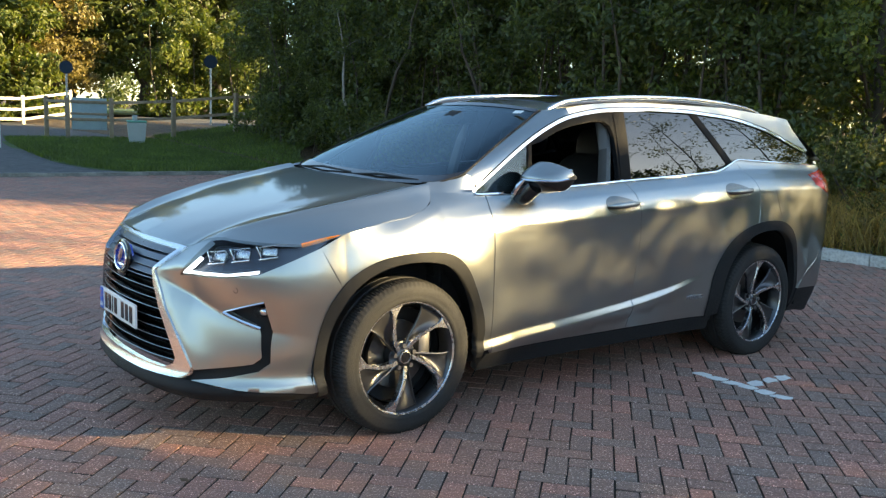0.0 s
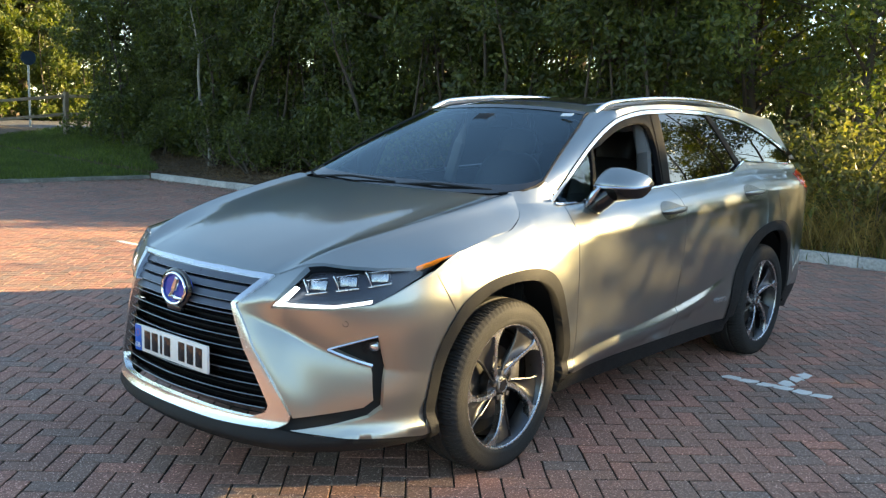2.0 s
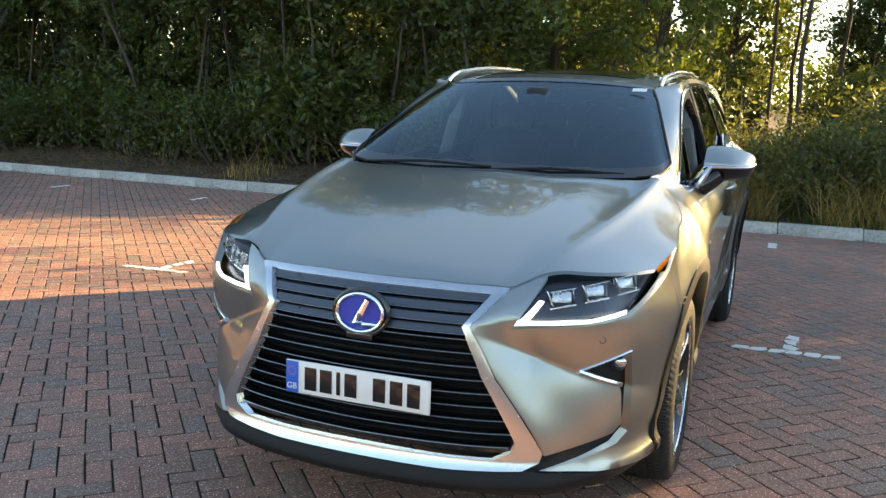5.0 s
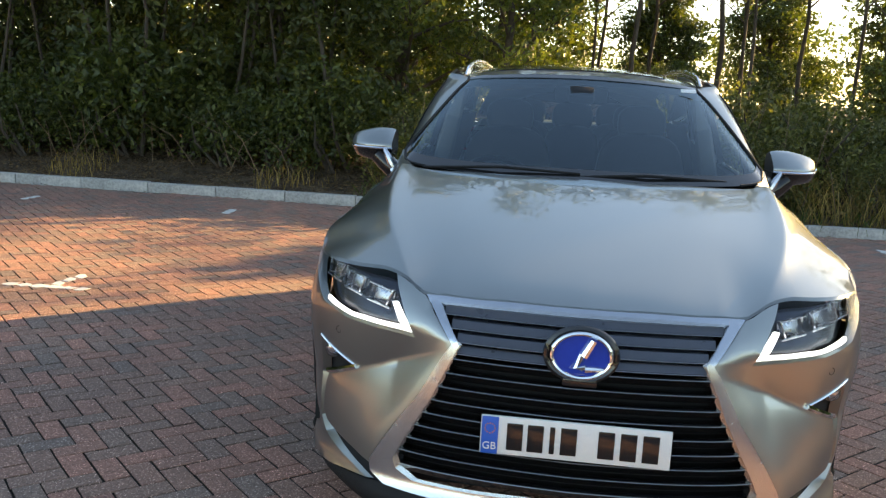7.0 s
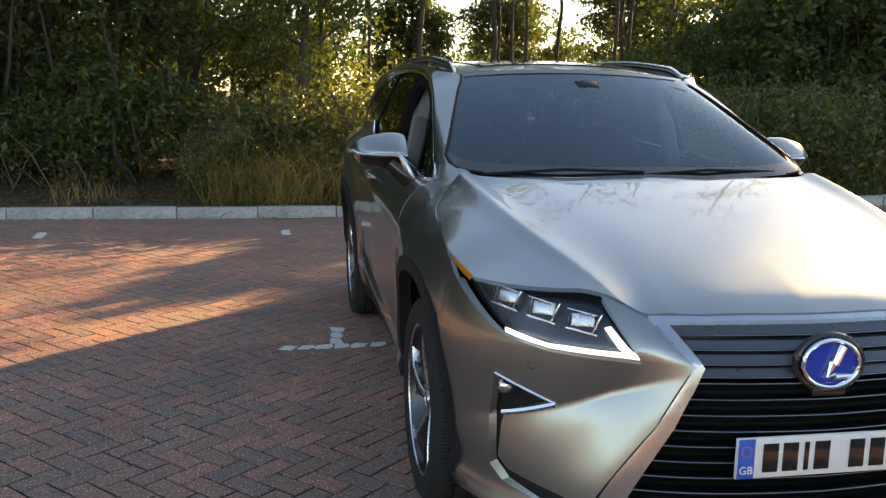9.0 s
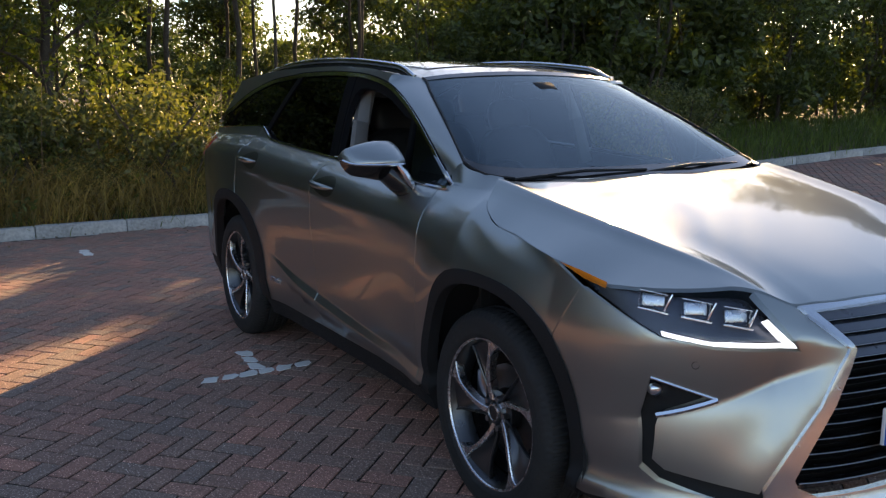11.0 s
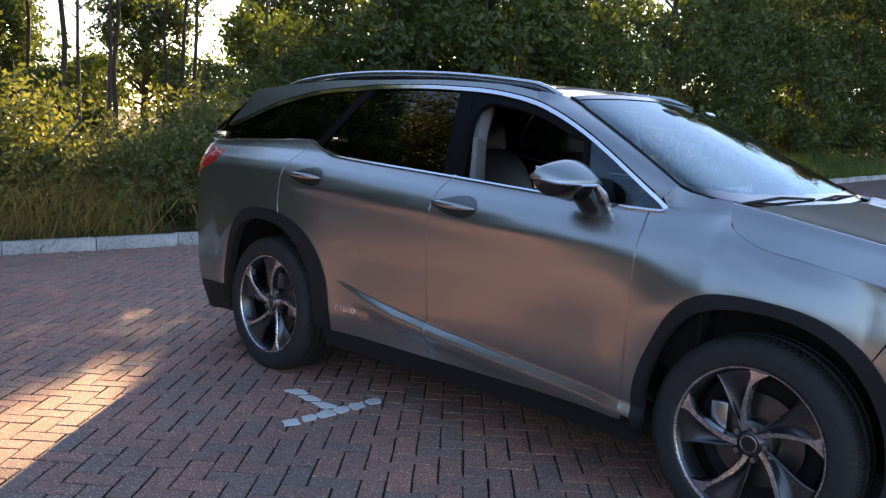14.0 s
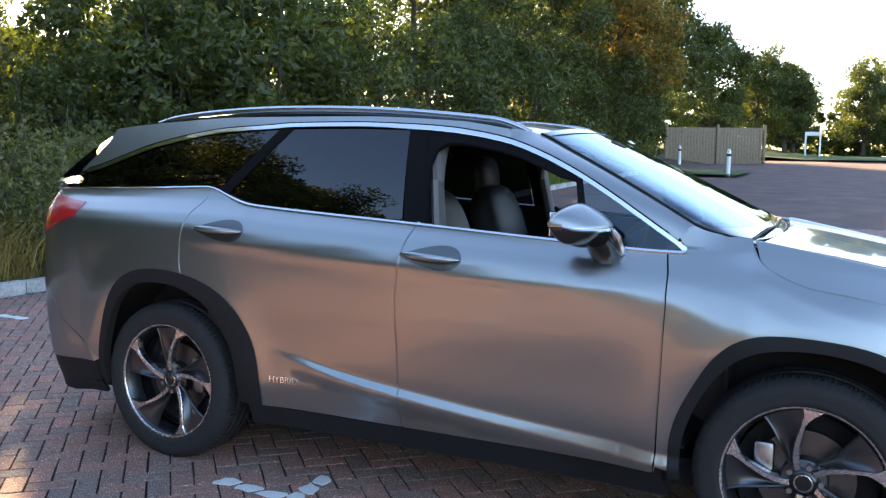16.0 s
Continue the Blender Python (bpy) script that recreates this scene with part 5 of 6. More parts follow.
# distant woods all round
fw = []
for i in range(300):
    a = i * math.tau / 300 + r1.uniform(-0.01, 0.01)
    R = r1.uniform(95, 125)
    h = r1.uniform(6, 11)
    x, y = R * math.cos(a), R * math.sin(a)
    for k in range(5):
        fw.append((x + r1.uniform(-3, 3), y + r1.uniform(-3, 3), ground_z(-4, y) + h * (0.15 + 0.18 * k)))
V, F = leaves(clumps(fw, 2.4, 90), 0.36)
tagged(fast_mesh("far_woods", V, F, LEAF), "dark distant woods round the car park", "woods", "", "stuff")

bramble = tagged(shrub("bramble_bush", "low bramble bush on the bank under the hedge", 2.2, 1.3, 1.15, LEAF, 0.05, 4500, 33), group="brambles")
place(bramble, [(-7.75 + 0.25 * math.sin(i * 2.3), -13.6 + 1.55 * i, 90 + 25 * math.sin(i * 1.9), 0.85 + 0.2 * math.sin(i * 3.1)) for i in range(9)])
BRAMBLE = leaf_mat("bramble_leaf", (0.055, 0.07, 0.02), (0.20, 0.195, 0.07), 0.38)
bramble2 = tagged(shrub("bramble_bush", "straggling yellow-green bramble among dry grass", 1.9, 1.3, 1.25, BRAMBLE, 0.045, 3600, 35), group="brambles")
place(bramble2, [(-7.5 + 0.5 * math.sin(i * 2.9), -1.6 + 1.1 * i, 70 * i, 0.8 + 0.28 * math.sin(i * 2.1)) for i in range(10)] + [(-7.1 - 0.75 * (i % 3), 2.6 + 0.62 * i, 50 * i, 0.75 + 0.2 * math.sin(i * 1.7)) for i in range(11)] + [(-6.95 - 0.8 * (i % 2), -2.0 + 0.55 * i, 80 * i, 0.62 + 0.16 * math.sin(i * 2.3)) for i in range(9)])

# ---- verge: undergrowth, dry grass, litter ----
def blades(n, box_, h0, h1, w, material, name, label, bend=0.35, cond=None, lift=-0.03):
    x = rng.uniform(box_[0], box_[1], n)
    y = rng.uniform(box_[2], box_[3], n)
    if cond is not None:
        keep = cond(x, y)
        x, y = x[keep], y[keep]
    n = len(x)
    z = np.array([ground_z(a, b) for a, b in zip(x, y)]) + lift
    h = rng.uniform(h0, h1, n)
    a = rng.uniform(0, math.tau, n)
    ln = rng.normal(0, bend, (n, 2)) * h[:, None]
    B = np.stack([x, y, z], 1)
    side_v = np.stack([np.cos(a), np.sin(a), np.zeros(n)], 1) * (w * rng.uniform(0.6, 1.3, n))[:, None]
    M = B + np.stack([ln[:, 0] * 0.35, ln[:, 1] * 0.35, h * 0.6], 1)
    T = B + np.stack([ln[:, 0], ln[:, 1], h * 0.95], 1)
    V = np.stack([B - side_v, B + side_v, M + side_v * 0.7, M - side_v * 0.7, T], 1).reshape(-1, 3)
    b = np.arange(n)[:, None] * 5
    F = np.concatenate([b + (0, 1, 2), b + (0, 2, 3), b + (3, 2, 4)], 1).reshape(-1, 3)
    return tagged(fast_mesh(name, V, F, material), label, "grass", "", "stuff")


patch_n = lambda x, y, s, o: np.sin(x * s + o) * np.cos(y * s * 0.8 + o * 2) + 0.5 * np.sin(y * s * 2.1 + o)
blades(5000, (-8.6, -6.0, -2.6, 9.0), 0.08, 0.28, 0.006, GREENBLADE, "verge_grass", "rough green grass on the verge", 0.6)
blades(12000, (-8.8, -6.2, -2.4, 2.4), 0.2, 0.8, 0.005, STRAW, "dry_grass", "tall dry straw-coloured grass on the verge", 0.75, lambda x, y: patch_n(x, y, 1.7, 0.4) > -0.95)
blades(4500, (-8.8, -6.2, 2.4, 8.5), 0.2, 0.7, 0.005, STRAW, "dry_grass", "thin dry grass between the brambles", 0.5, lambda x, y: patch_n(x, y, 1.7, 0.4) > -0.4)
blades(1400, (-7.6, -6.1, -9.5, -3.0), 0.1, 0.35, 0.005, STRAW, "dry_grass", "tufts of dry grass under the hedge", 0.4, lambda x, y: patch_n(x, y, 2.3, 1.4) > 0.5)
blades(12000, (-8.5, -6.0, 8.0, 27.0), 0.15, 0.4, 0.008, GREENBLADE, "verge_grass", "short green grass along the far kerb")
blades(60000, (-9.5, -1.1, -24.5, -14.5), 0.06, 0.16, 0.008, GREENBLADE, "lawn_grass", "mown grass blades on the island", 0.5, np.vectorize(lambda x, y: isl_left(y) < x < isl_right(y) - 0.1 and y < -14.52), lift=0.05)
weeds = []
wr = np.random.default_rng(12)
for i in range(170):
    x, y = wr.uniform(-8.8, -6.2), wr.uniform(-2.2, 8.5)
    h = wr.uniform(0.35, 1.25) * (0.6 + 0.4 * min(1, (-6.1 - x) / 0.8))
    z = ground_z(x, y)
    lean_x, lean_y = wr.normal(0, 0.15, 2)
    for k in range(26):
        t = 0.15 + 0.85 * wr.random()
        weeds.append((x + lean_x * t + wr.normal(0, 0.07), y + lean_y * t + wr.normal(0, 0.07), z + h * t))
V, F = leaves(np.array(weeds), 0.05, 0.4, 0.1)
tagged(fast_mesh("nettles", V, F, leaf_mat("nettle_leaf", (0.05, 0.085, 0.015), (0.20, 0.20, 0.045), 0.4)), "tall nettles and weeds in the verge", "weeds", "", "stuff")
bm = bmesh.new()
for i in range(70):
    x, y = wr.uniform(-8.3, -6.3), wr.uniform(-9, 8)
    z = ground_z(x, y)
    q = Vector((x + wr.normal(0, 0.45), y + wr.normal(0, 0.45), z + wr.uniform(0.5, 1.9 if y > -2 else 0.9)))
    tube(bm, [(x, y, z - 0.02), Vector((x, y, z)).lerp(q, 0.5) + Vector((0, 0, 0.12)), q], [0.006, 0.005, 0.002], 5)
tagged(part("dry_stems", bm, mat("dry_stem", (0.22, 0.15, 0.09), 0.8, var=0.3), None), "thin dry brown stems and brambles", "stems", "", "stuff")
n = 54000
lx, ly = rng.uniform(-8.9, -6.15, n), rng.uniform(-17.5, 9, n)
C = np.stack([lx, ly, [ground_z(a, b) - 0.025 for a, b in zip(lx, ly)]], 1)
V, F = leaves(C, 0.034, 0.5, 0)
V[:, 2] = np.repeat(C[:, 2], 4) + (V[:, 2] - np.repeat(C[:, 2], 4)) * 0.35
tagged(fast_mesh("leaf_litter", V, F, LITTER), "brown fallen leaves on the bank", "leaves", "", "stuff")
n = 2600
lx = -5.99 + np.abs(rng.normal(0, 0.28, n))
ly = rng.uniform(-14, 9, n)
far = rng.random(n) < 0.12
lx[far] = rng.uniform(-5.5, 4, far.sum())
corner = np.arange(n) > 1000      # thick at the corner by the island
lx[corner], ly[corner] = -5.95 + 3.6 * rng.random(corner.sum()) ** 1.7, -14.2 + 4.5 * rng.random(corner.sum()) ** 1.6
C = np.stack([lx, ly, [ground_z(a, b) + 0.012 for a, b in zip(lx, ly)]], 1)
V, F = leaves(C, 0.024, 0.5, 0)
V[:, 2] = np.repeat(C[:, 2], 4) + (V[:, 2] - np.repeat(C[:, 2], 4)) * 0.3
lk = rng.random(700)
Ck = np.stack([-6 + 8 * lk ** 1.6, -14.3 + np.abs(rng.normal(0, 0.22, 700)), np.full(700, 0.006)], 1)
Vk, Fk = leaves(Ck, 0.026, 0.5, 0)
Vk[:, 2] = 0.006 + np.abs(Vk[:, 2] - 0.006) * 0.3
V, F = np.concatenate([V, Vk]), np.concatenate([F, Fk + len(V)])
tagged(fast_mesh("fallen_leaves", V, F, LITTER), "dry leaves blown along the kerb", "leaves", "", "stuff")

# ---- car details ----
def blob(bm, c, r, power=2.6, m=None, seg=20, ring=12):
    """A rounded box-like ball."""
    base = len(bm.verts)
    g = lambda v: math.copysign(abs(v) ** (2 / power), v)
    rows = []
    for i in range(ring + 1):
        ph = -math.pi / 2 + math.pi * i / ring
        row = []
        for k in range(seg):
            th = k * math.tau / seg
            p = Vector((r[0] * g(math.cos(ph)) * g(math.cos(th)), r[1] * g(math.cos(ph)) * g(math.sin(th)), r[2] * g(math.sin(ph))))
            row.append(bm.verts.new((m or Matrix()) @ p + Vector(c)))
        rows.append(row)
    for a, b in zip(rows, rows[1:]):
        for k in range(seg):
            bm.faces.new((a[k], a[(k + 1) % seg], b[(k + 1) % seg], b[k]))
    bmesh.ops.remove_doubles(bm, verts=bm.verts[:], dist=1e-5)


def text_mesh(name, body, size, m, material, parent, label="", depth=0.001):
    cu = bpy.data.curves.new(name, "FONT")
    cu.body, cu.size, cu.extrude, cu.align_x, cu.align_y = body, size, depth, "CENTER", "CENTER"
    tmp = bpy.data.objects.new(name, cu)
    scene.collection.objects.link(tmp)
    me = bpy.data.meshes.new_from_object(tmp.evaluated_get(bpy.context.evaluated_depsgraph_get()))
    bpy.data.objects.remove(tmp)
    me.transform(m)
    me.materials.clear()
    me.materials.append(material)
    ob = new(name, me)
    ob.parent = parent
    return tagged(ob, label) if label else ob


for s in (1, -1):
    # door mirror
    mir = new("door_mirror")
    mir.parent = car
    tagged(mir, "silver door mirror with a black lower edge")
    bm, bm2, seam = bmesh.new(), bmesh.new(), []
    top_z = curve((0.862, 1.290), (0.885, 1.298), (0.93, 1.299), (0.99, 1.290), (1.04, 1.276), (1.068, 1.262), (1.079, 1.246))
    low_z = curve((0.862, 1.206), (0.95, 1.206), (1.04, 1.207), (1.07, 1.212), (1.079, 1.220))
    depth_z = curve((0.862, 0.074), (0.92, 0.071), (1.0, 0.056), (1.05, 0.046), (1.079, 0.018))
    front_x = curve((0.862, 0.715), (0.90, 0.724), (0.97, 0.712), (1.03, 0.676), (1.065, 0.63), (1.079, 0.59))
    rings, bellies = [], []
    for i in range(15):
        y = 0.862 + 0.217 * i / 14
        zt, zb, xf = top_z(y), low_z(y), front_x(y)
        xr, hgt = 0.538, top_z(y) - low_z(y)
        sec = rom([(xr, zb), (xr - 0.004, zb + 0.5 * hgt), (xr + 0.012, zt - 0.14 * hgt), (xr + 0.38 * (xf - xr), zt), (xr + 0.74 * (xf - xr), zb + 0.66 * hgt), (xf - 0.004, zb + 0.26 * hgt), (xf, zb + 0.06 * hgt), (xf - 0.006, zb)], 4)
        rings.append([bm.verts.new((x, s * y, z)) for x, z in sec])
        dn = depth_z(y)
        bel = rom([(xr, zb - 0.001), (xr + 0.02, zb - 0.7 * dn), (xr + 0.45 * (xf - xr), zb - dn), (xf - 0.05 * hgt / 0.12, zb - 0.55 * dn), (xf - 0.005, zb - 0.001)], 4)
        bellies.append([bm2.verts.new((x, s * y, z)) for x, z in bel])
        seam.append((xf - 0.002, s * y, zb + 0.002))
    for bmx, rr in ((bm, rings), (bm2, bellies)):
        for a, c in zip(rr, rr[1:]):
            for k in range(len(a)):
                bmx.faces.new((a[k], a[(k + 1) % len(a)], c[(k + 1) % len(a)], c[k]))
        bmx.faces.new(rr[0]), bmx.faces.new(rr[-1])
    part("upper_shell", bm, PAINT, mir, angle=50)
    part("lower_shell", bm2, GLOSSBLACK, mir, "black lower shell", angle=50)
    bm = bmesh.new()
    tube(bm, seam, [0.006] * len(seam), 6)
    part("indicator_strip", bm, CHROME, mir, "bright indicator strip")
    bm = bmesh.new()
    tube(bm, [(0.685, s * 0.80, 1.094), (0.687, s * 0.85, 1.108), (0.68, s * 0.885, 1.138), (0.672, s * 0.93, 1.175)], [0.056, 0.056, 0.056, 0.05], 12, 0.8)
    part("mirror_arm", bm, GLOSSBLACK, mir, angle=60)
    # satin strip stands in for sky reflected along the arm's front
    bm = bmesh.new()
    tube(bm, [(0.743, s * 0.838, 1.112), (0.741, s * 0.853, 1.135), (0.733, s * 0.872, 1.175), (0.718, s * 0.892, 1.204)], [0.010, 0.017, 0.016, 0.010], 8)
    part("arm_glint", bm, SATIN, mir, "bright strip for the sky's reflection on the arm")
    bm = bmesh.new()
    box(bm, (0.006, 0.16, 0.085), pose(0.535, s * 0.962, 1.225, 0, 0, s * 3), 0.002)
    part("mirror_glass", bm, CHROME, mir)
    # door handles
    for dr, x0, x1, z0, z1 in ((0, 0.13, -0.14, 1.052, 1.066), (1, -0.925, -1.19, 1.108, 1.118)):
        ov = [((x0 + x1) / 2 + (x0 - x1) * 0.5 * math.cos(a), (z0 + z1) / 2 + 0.043 * math.sin(a) + 0.012 * math.sin(2 * a)) for a in [k * math.tau / 28 for k in range(28)]]
        skin("handle_recess", ov, side, RECESS, sides[s][dr], OUT_SIDE, 0.03, s, 0, 0.0012)
        bm = bmesh.new()
        pts = []
        for i in range(9):
            t = i / 8
            x, z = x0 + (x1 - x0) * (0.02 + 0.96 * t), z0 + (z1 - z0) * t + 0.004 - 0.016 * math.sin(math.pi * t) * 0
            y = side(x, z)[1] + 0.006 + 0.030 * math.sin(math.pi * t) ** 0.6
            pts.append((x, s * y, z))
        tube(bm, pts, [0.004, 0.011, 0.014, 0.015, 0.015, 0.015, 0.014, 0.011, 0.004], 10, 1.0)
        part("door_handle", bm, PAINT, sides[s][dr], "silver grip handle")
    # roof rails
    bm = bmesh.new()
    pts = rom([(0.28, 0.578, 1.562), (0.18, 0.576, 1.602), (0.05, 0.576, 1.624), (-0.4, 0.578, 1.658), (-0.9, 0.578, 1.668), (-1.3, 0.570, 1.655), (-1.6, 0.560, 1.628), (-1.75, 0.552, 1.598)], 5)
    tube(bm, [(p[0], s * p[1], p[2]) for p in pts], [0.0115] * len(pts), 10, 1.2)
    part("roof_rail", bm, RAIL, car, "bright metal roof rail")
    bm = bmesh.new()
    pts = [(x, s * 0.572, (roof(x, 0.572)[2] + z) / 2) for x, _, z in rom([(0.23, 0, 1.58), (0.0, 0, 1.626), (-0.9, 0, 1.666), (-1.7, 0, 1.605)], 5)]
    tube(bm, pts, [0.009] * len(pts), 6, 1.8)
    part("rail_base", bm, GLOSSBLACK, car)
    # fog lamp with bright arrow trim
    fog = new("fog_lamp")
    fog.parent = car
    for a, b in (((0.67, 0.637), (0.813, 0.694)), ((0.67, 0.637), (0.787, 0.577))):
        bm = bmesh.new()
        pts = []
        for i in range(9):
            t = i / 8
            y, z = a[0] + (b[0] - a[0]) * t, a[1] + (b[1] - a[1]) * t
            p = plan(*at_y(y, z))
            pts.append((p[0] + 0.002, s * p[1], p[2]))
        tube(bm, pts, [0.004 if b[1] > 0.65 else 0.009] * 9, 6)
        part("chrome_trim", bm, CHROME, fog)
    bm = bmesh.new()
    p = plan(*at_y(0.782, 0.648))
    blob(bm, (p[0] - 0.03, s * (p[1] - 0.012), p[2]), (0.03, 0.034, 0.027), 2.0, pose(0, 0, 0, 0, 0, s * 40))
    part("lamp", bm, LENS, fog)
    bm = bmesh.new()
    blob(bm, (p[0] - 0.045, s * (p[1] - 0.012), p[2]), (0.02, 0.03, 0.024), 2.0)
    part("reflector", bm, CHROME, fog)
    # parking sensor
    p = plan(*at_y(0.735, 0.742))
    bm = bmesh.new()
    q = pose(p[0] + 0.0005, s * p[1], p[2], 0, 90, s * 32)
    tube(bm, [q @ Vector((0.0105 * math.cos(k * math.tau / 20), 0.0105 * math.sin(k * math.tau / 20), 0)) for k in range(21)], 0.0011, 5)
    part("parking_sensor", bm, ALLOYDARK, car)
    # headlight insides
    for k, (y, z) in enumerate(((0.612, 0.868), (0.704, 0.887), (0.784, 0.905))):
        p = plan(*at_y(y, z))
        unit = new("lamp_unit")
        unit.parent = car
        m = pose(p[0] - 0.042, s * (p[1] - 0.012), p[2], 0, -4, s * (28 + 9 * k))
        bm = bmesh.new()
        box(bm, (0.024, 0.082, 0.048), m @ pose(0, 0, 0, s * 10, 0, 0), 0.004)
        part("lamp_block", bm, LENS, unit)
        bm = bmesh.new()
        box(bm, (0.014, 0.088, 0.005), m @ pose(0.010, 0, -0.027, s * 10), 0.001)
        box(bm, (0.014, 0.005, 0.054), m @ pose(0.010, -s * 0.042, -0.002, s * 24), 0.001)
        box(bm, (0.004, 0.084, 0.003), m @ pose(0.012, 0, 0.026, s * 10), 0.001)
        part("bezel", bm, CHROME, unit)
        bm = bmesh.new()
        box(bm, (0.01, 0.064, 0.036), m @ pose(-0.010, 0, 0, 0, -14), 0.003)
        part("reflector", bm, ALLOY, unit)
    amber = [at_x(1.95, 0.930), at_x(1.87, 0.948), at_x(1.765, 0.981), at_x(1.85, 0.971), at_x(1.95, 0.948)]
    skin("indicator", amber, plan, AMBER, car, OUT_FRONT, 0.03, s, 0, -0.004, "amber corner indicator", 0.8)
    # hybrid lettering low on the rear door
    x, z = -0.72, 0.468
    nrm = normal_at(side, x, z)
    p = Vector(side(x, z))
    ex = (Vector(side(x + 0.09, z)) - Vector(side(x - 0.09, z))).normalized() * -s
    ez = (Vector(side(x, z + 0.02)) - Vector(side(x, z - 0.02))).normalized()
    ex.y, ez.y = s * ex.y, s * ez.y
    en = ex.cross(ez)
    o = Vector((p.x, s * p.y, p.z)) + en * 0.005
    lab = text_mesh("lettering", "HYBRID", 0.042, Matrix(((ex.x, ez.x, en.x, o.x), (ex.y, ez.y, en.y, o.y), (ex.z, ez.z, en.z, o.z), (0, 0, 0, 1))), CHROME, sides[s][1], "small bright lettering")
# fuel flap on the left
flap = [(-1.44, 1.115), (-1.66, 1.11), (-1.70, 0.95), (-1.60, 0.935), (-1.50, 0.945)]
skin("fuel_flap", flap, side, PAINT, car, OUT_SIDE, 0.05, 1, 0.004, 0.0025)

# number plate, with plain bars for its characters
plate = new("number_plate")
plate.parent = car
tagged(plate, "white number plate with a blue end band")
bm = bmesh.new()
box(bm, (0.012, 0.52, 0.111), pose(2.466, 0, 0.556), 0.004)
part("plate_board", bm, WHITE, plate)
bm = bmesh.new()
box(bm, (0.003, 0.046, 0.107), pose(2.4735, -0.234, 0.556), 0.001)
part("blue_band", bm, BLUE, plate, "blue end band")
for y in (-0.165, -0.108, -0.062, -0.017, 0.085, 0.145, 0.205):
    bm = bmesh.new()
    box(bm, (0.002, 0.014 if abs(y + 0.062) < 0.01 else 0.044, 0.078), pose(2.4735, y, 0.556), 0.001)
    part("character_bar", bm, GLOSSBLACK, plate)
text_mesh("country_letters", "GB", 0.030, Matrix(((0, 0, 1, 2.476), (1, 0, 0, -0.234), (0, 1, 0, 0.525), (0, 0, 0, 1))), WHITE, plate)
for k in range(12):
    bm = bmesh.new()
    cyl(bm, 0.002, 0.002, 0.001, pose(2.4755, -0.234 + 0.014 * math.cos(k * math.tau / 12), 0.577 + 0.014 * math.sin(k * math.tau / 12), 0, 90), 6)
    part("star", bm, AMBER, plate)

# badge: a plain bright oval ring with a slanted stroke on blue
badge = new("badge")
badge.parent = car
tagged(badge, "oval chrome badge with a blue centre")
bx = 2.445
bm = bmesh.new()
ov = lambda a, k, dx: Vector((bx + dx - 0.10 * (0.055 * k * math.sin(a)), 0.085 * k * math.cos(a), 0.797 + 0.064 * k * math.sin(a)))
tube(bm, [ov(i * math.tau / 40, 0.95, 0.006) for i in range(41)], 0.0062, 8)
part("ring", bm, CHROME, badge)
bm = bmesh.new()
vs = [bm.verts.new(ov(i * math.tau / 40, 0.95, 0.0)) for i in range(40)]
bm.faces.new(vs)
r = bmesh.ops.extrude_face_region(bm, geom=bm.faces[:])
bmesh.ops.translate(bm, verts=[v for v in r["geom"] if isinstance(v, bmesh.types.BMVert)], vec=(-0.03, 0, 0))
part("face", bm, BADGEBLUE, badge, "blue glossy face", smooth=False)
bm = bmesh.new()
tube(bm, [ov(0, 0, 0) + Vector((0.006, a, b)) for a, b in ((0.030, 0.046), (0.006, 0.0), (-0.020, -0.033), (0.012, -0.036), (0.062, -0.034))], [0.011, 0.0135, 0.013, 0.0105, 0.006], 8)
part("stroke", bm, CHROME, badge)
bm = bmesh.new()
tube(bm, [ov(i * math.tau / 40, 1.12, -0.006) for i in range(41)], 0.010, 8)
part("surround", bm, GLOSSBLACK, badge)
bm = bmesh.new()
box(bm, (0.03, 0.10, 0.03), pose(2.44, 0, 0.722), 0.01)
part("camera_pod", bm, GLOSSBLACK, badge)

# wipers, cowl
for a, b in (((1.17, -0.64, 1.172), (1.195, 0.0, 1.185)), ((1.20, -0.05, 1.170), (1.15, 0.58, 1.186))):
    bm = bmesh.new()
    tube(bm, [a, tuple((np.array(a) + b) / 2 + (0.01, 0, 0.015)), b], [0.006, 0.007, 0.005], 6)
    part("wiper", bm, PLASTIC, car)
cowl_a = whole(rom([(1.20, 0.70, 1.150), (1.225, 0.55, 1.148), (1.245, 0.25, 1.146), (1.25, 0, 1.146)], 4))
cowl_b = whole(rom([(1.10, 0.70, 1.172), (1.15, 0.5, 1.162), (1.185, 0.25, 1.158), (1.195, 0, 1.158)], 4))
loft("cowl_panel", [cowl_a, cowl_b], PLASTIC, car)
bm = bmesh.new()
box(bm, (0.003, 0.07, 0.028), pose(0.43, 0.50, 1.545, 0, -58, 0), 0.001)
part("windscreen_sticker", bm, WHITE, car, "small pale sticker inside the windscreen")
# shark-fin aerial
bm = bmesh.new()
tube(bm, [(-1.72, 0, 1.625), (-1.78, 0, 1.665), (-1.85, 0, 1.68)], [0.03, 0.018, 0.006], 8)
part("aerial_fin", bm, PAINT, car)

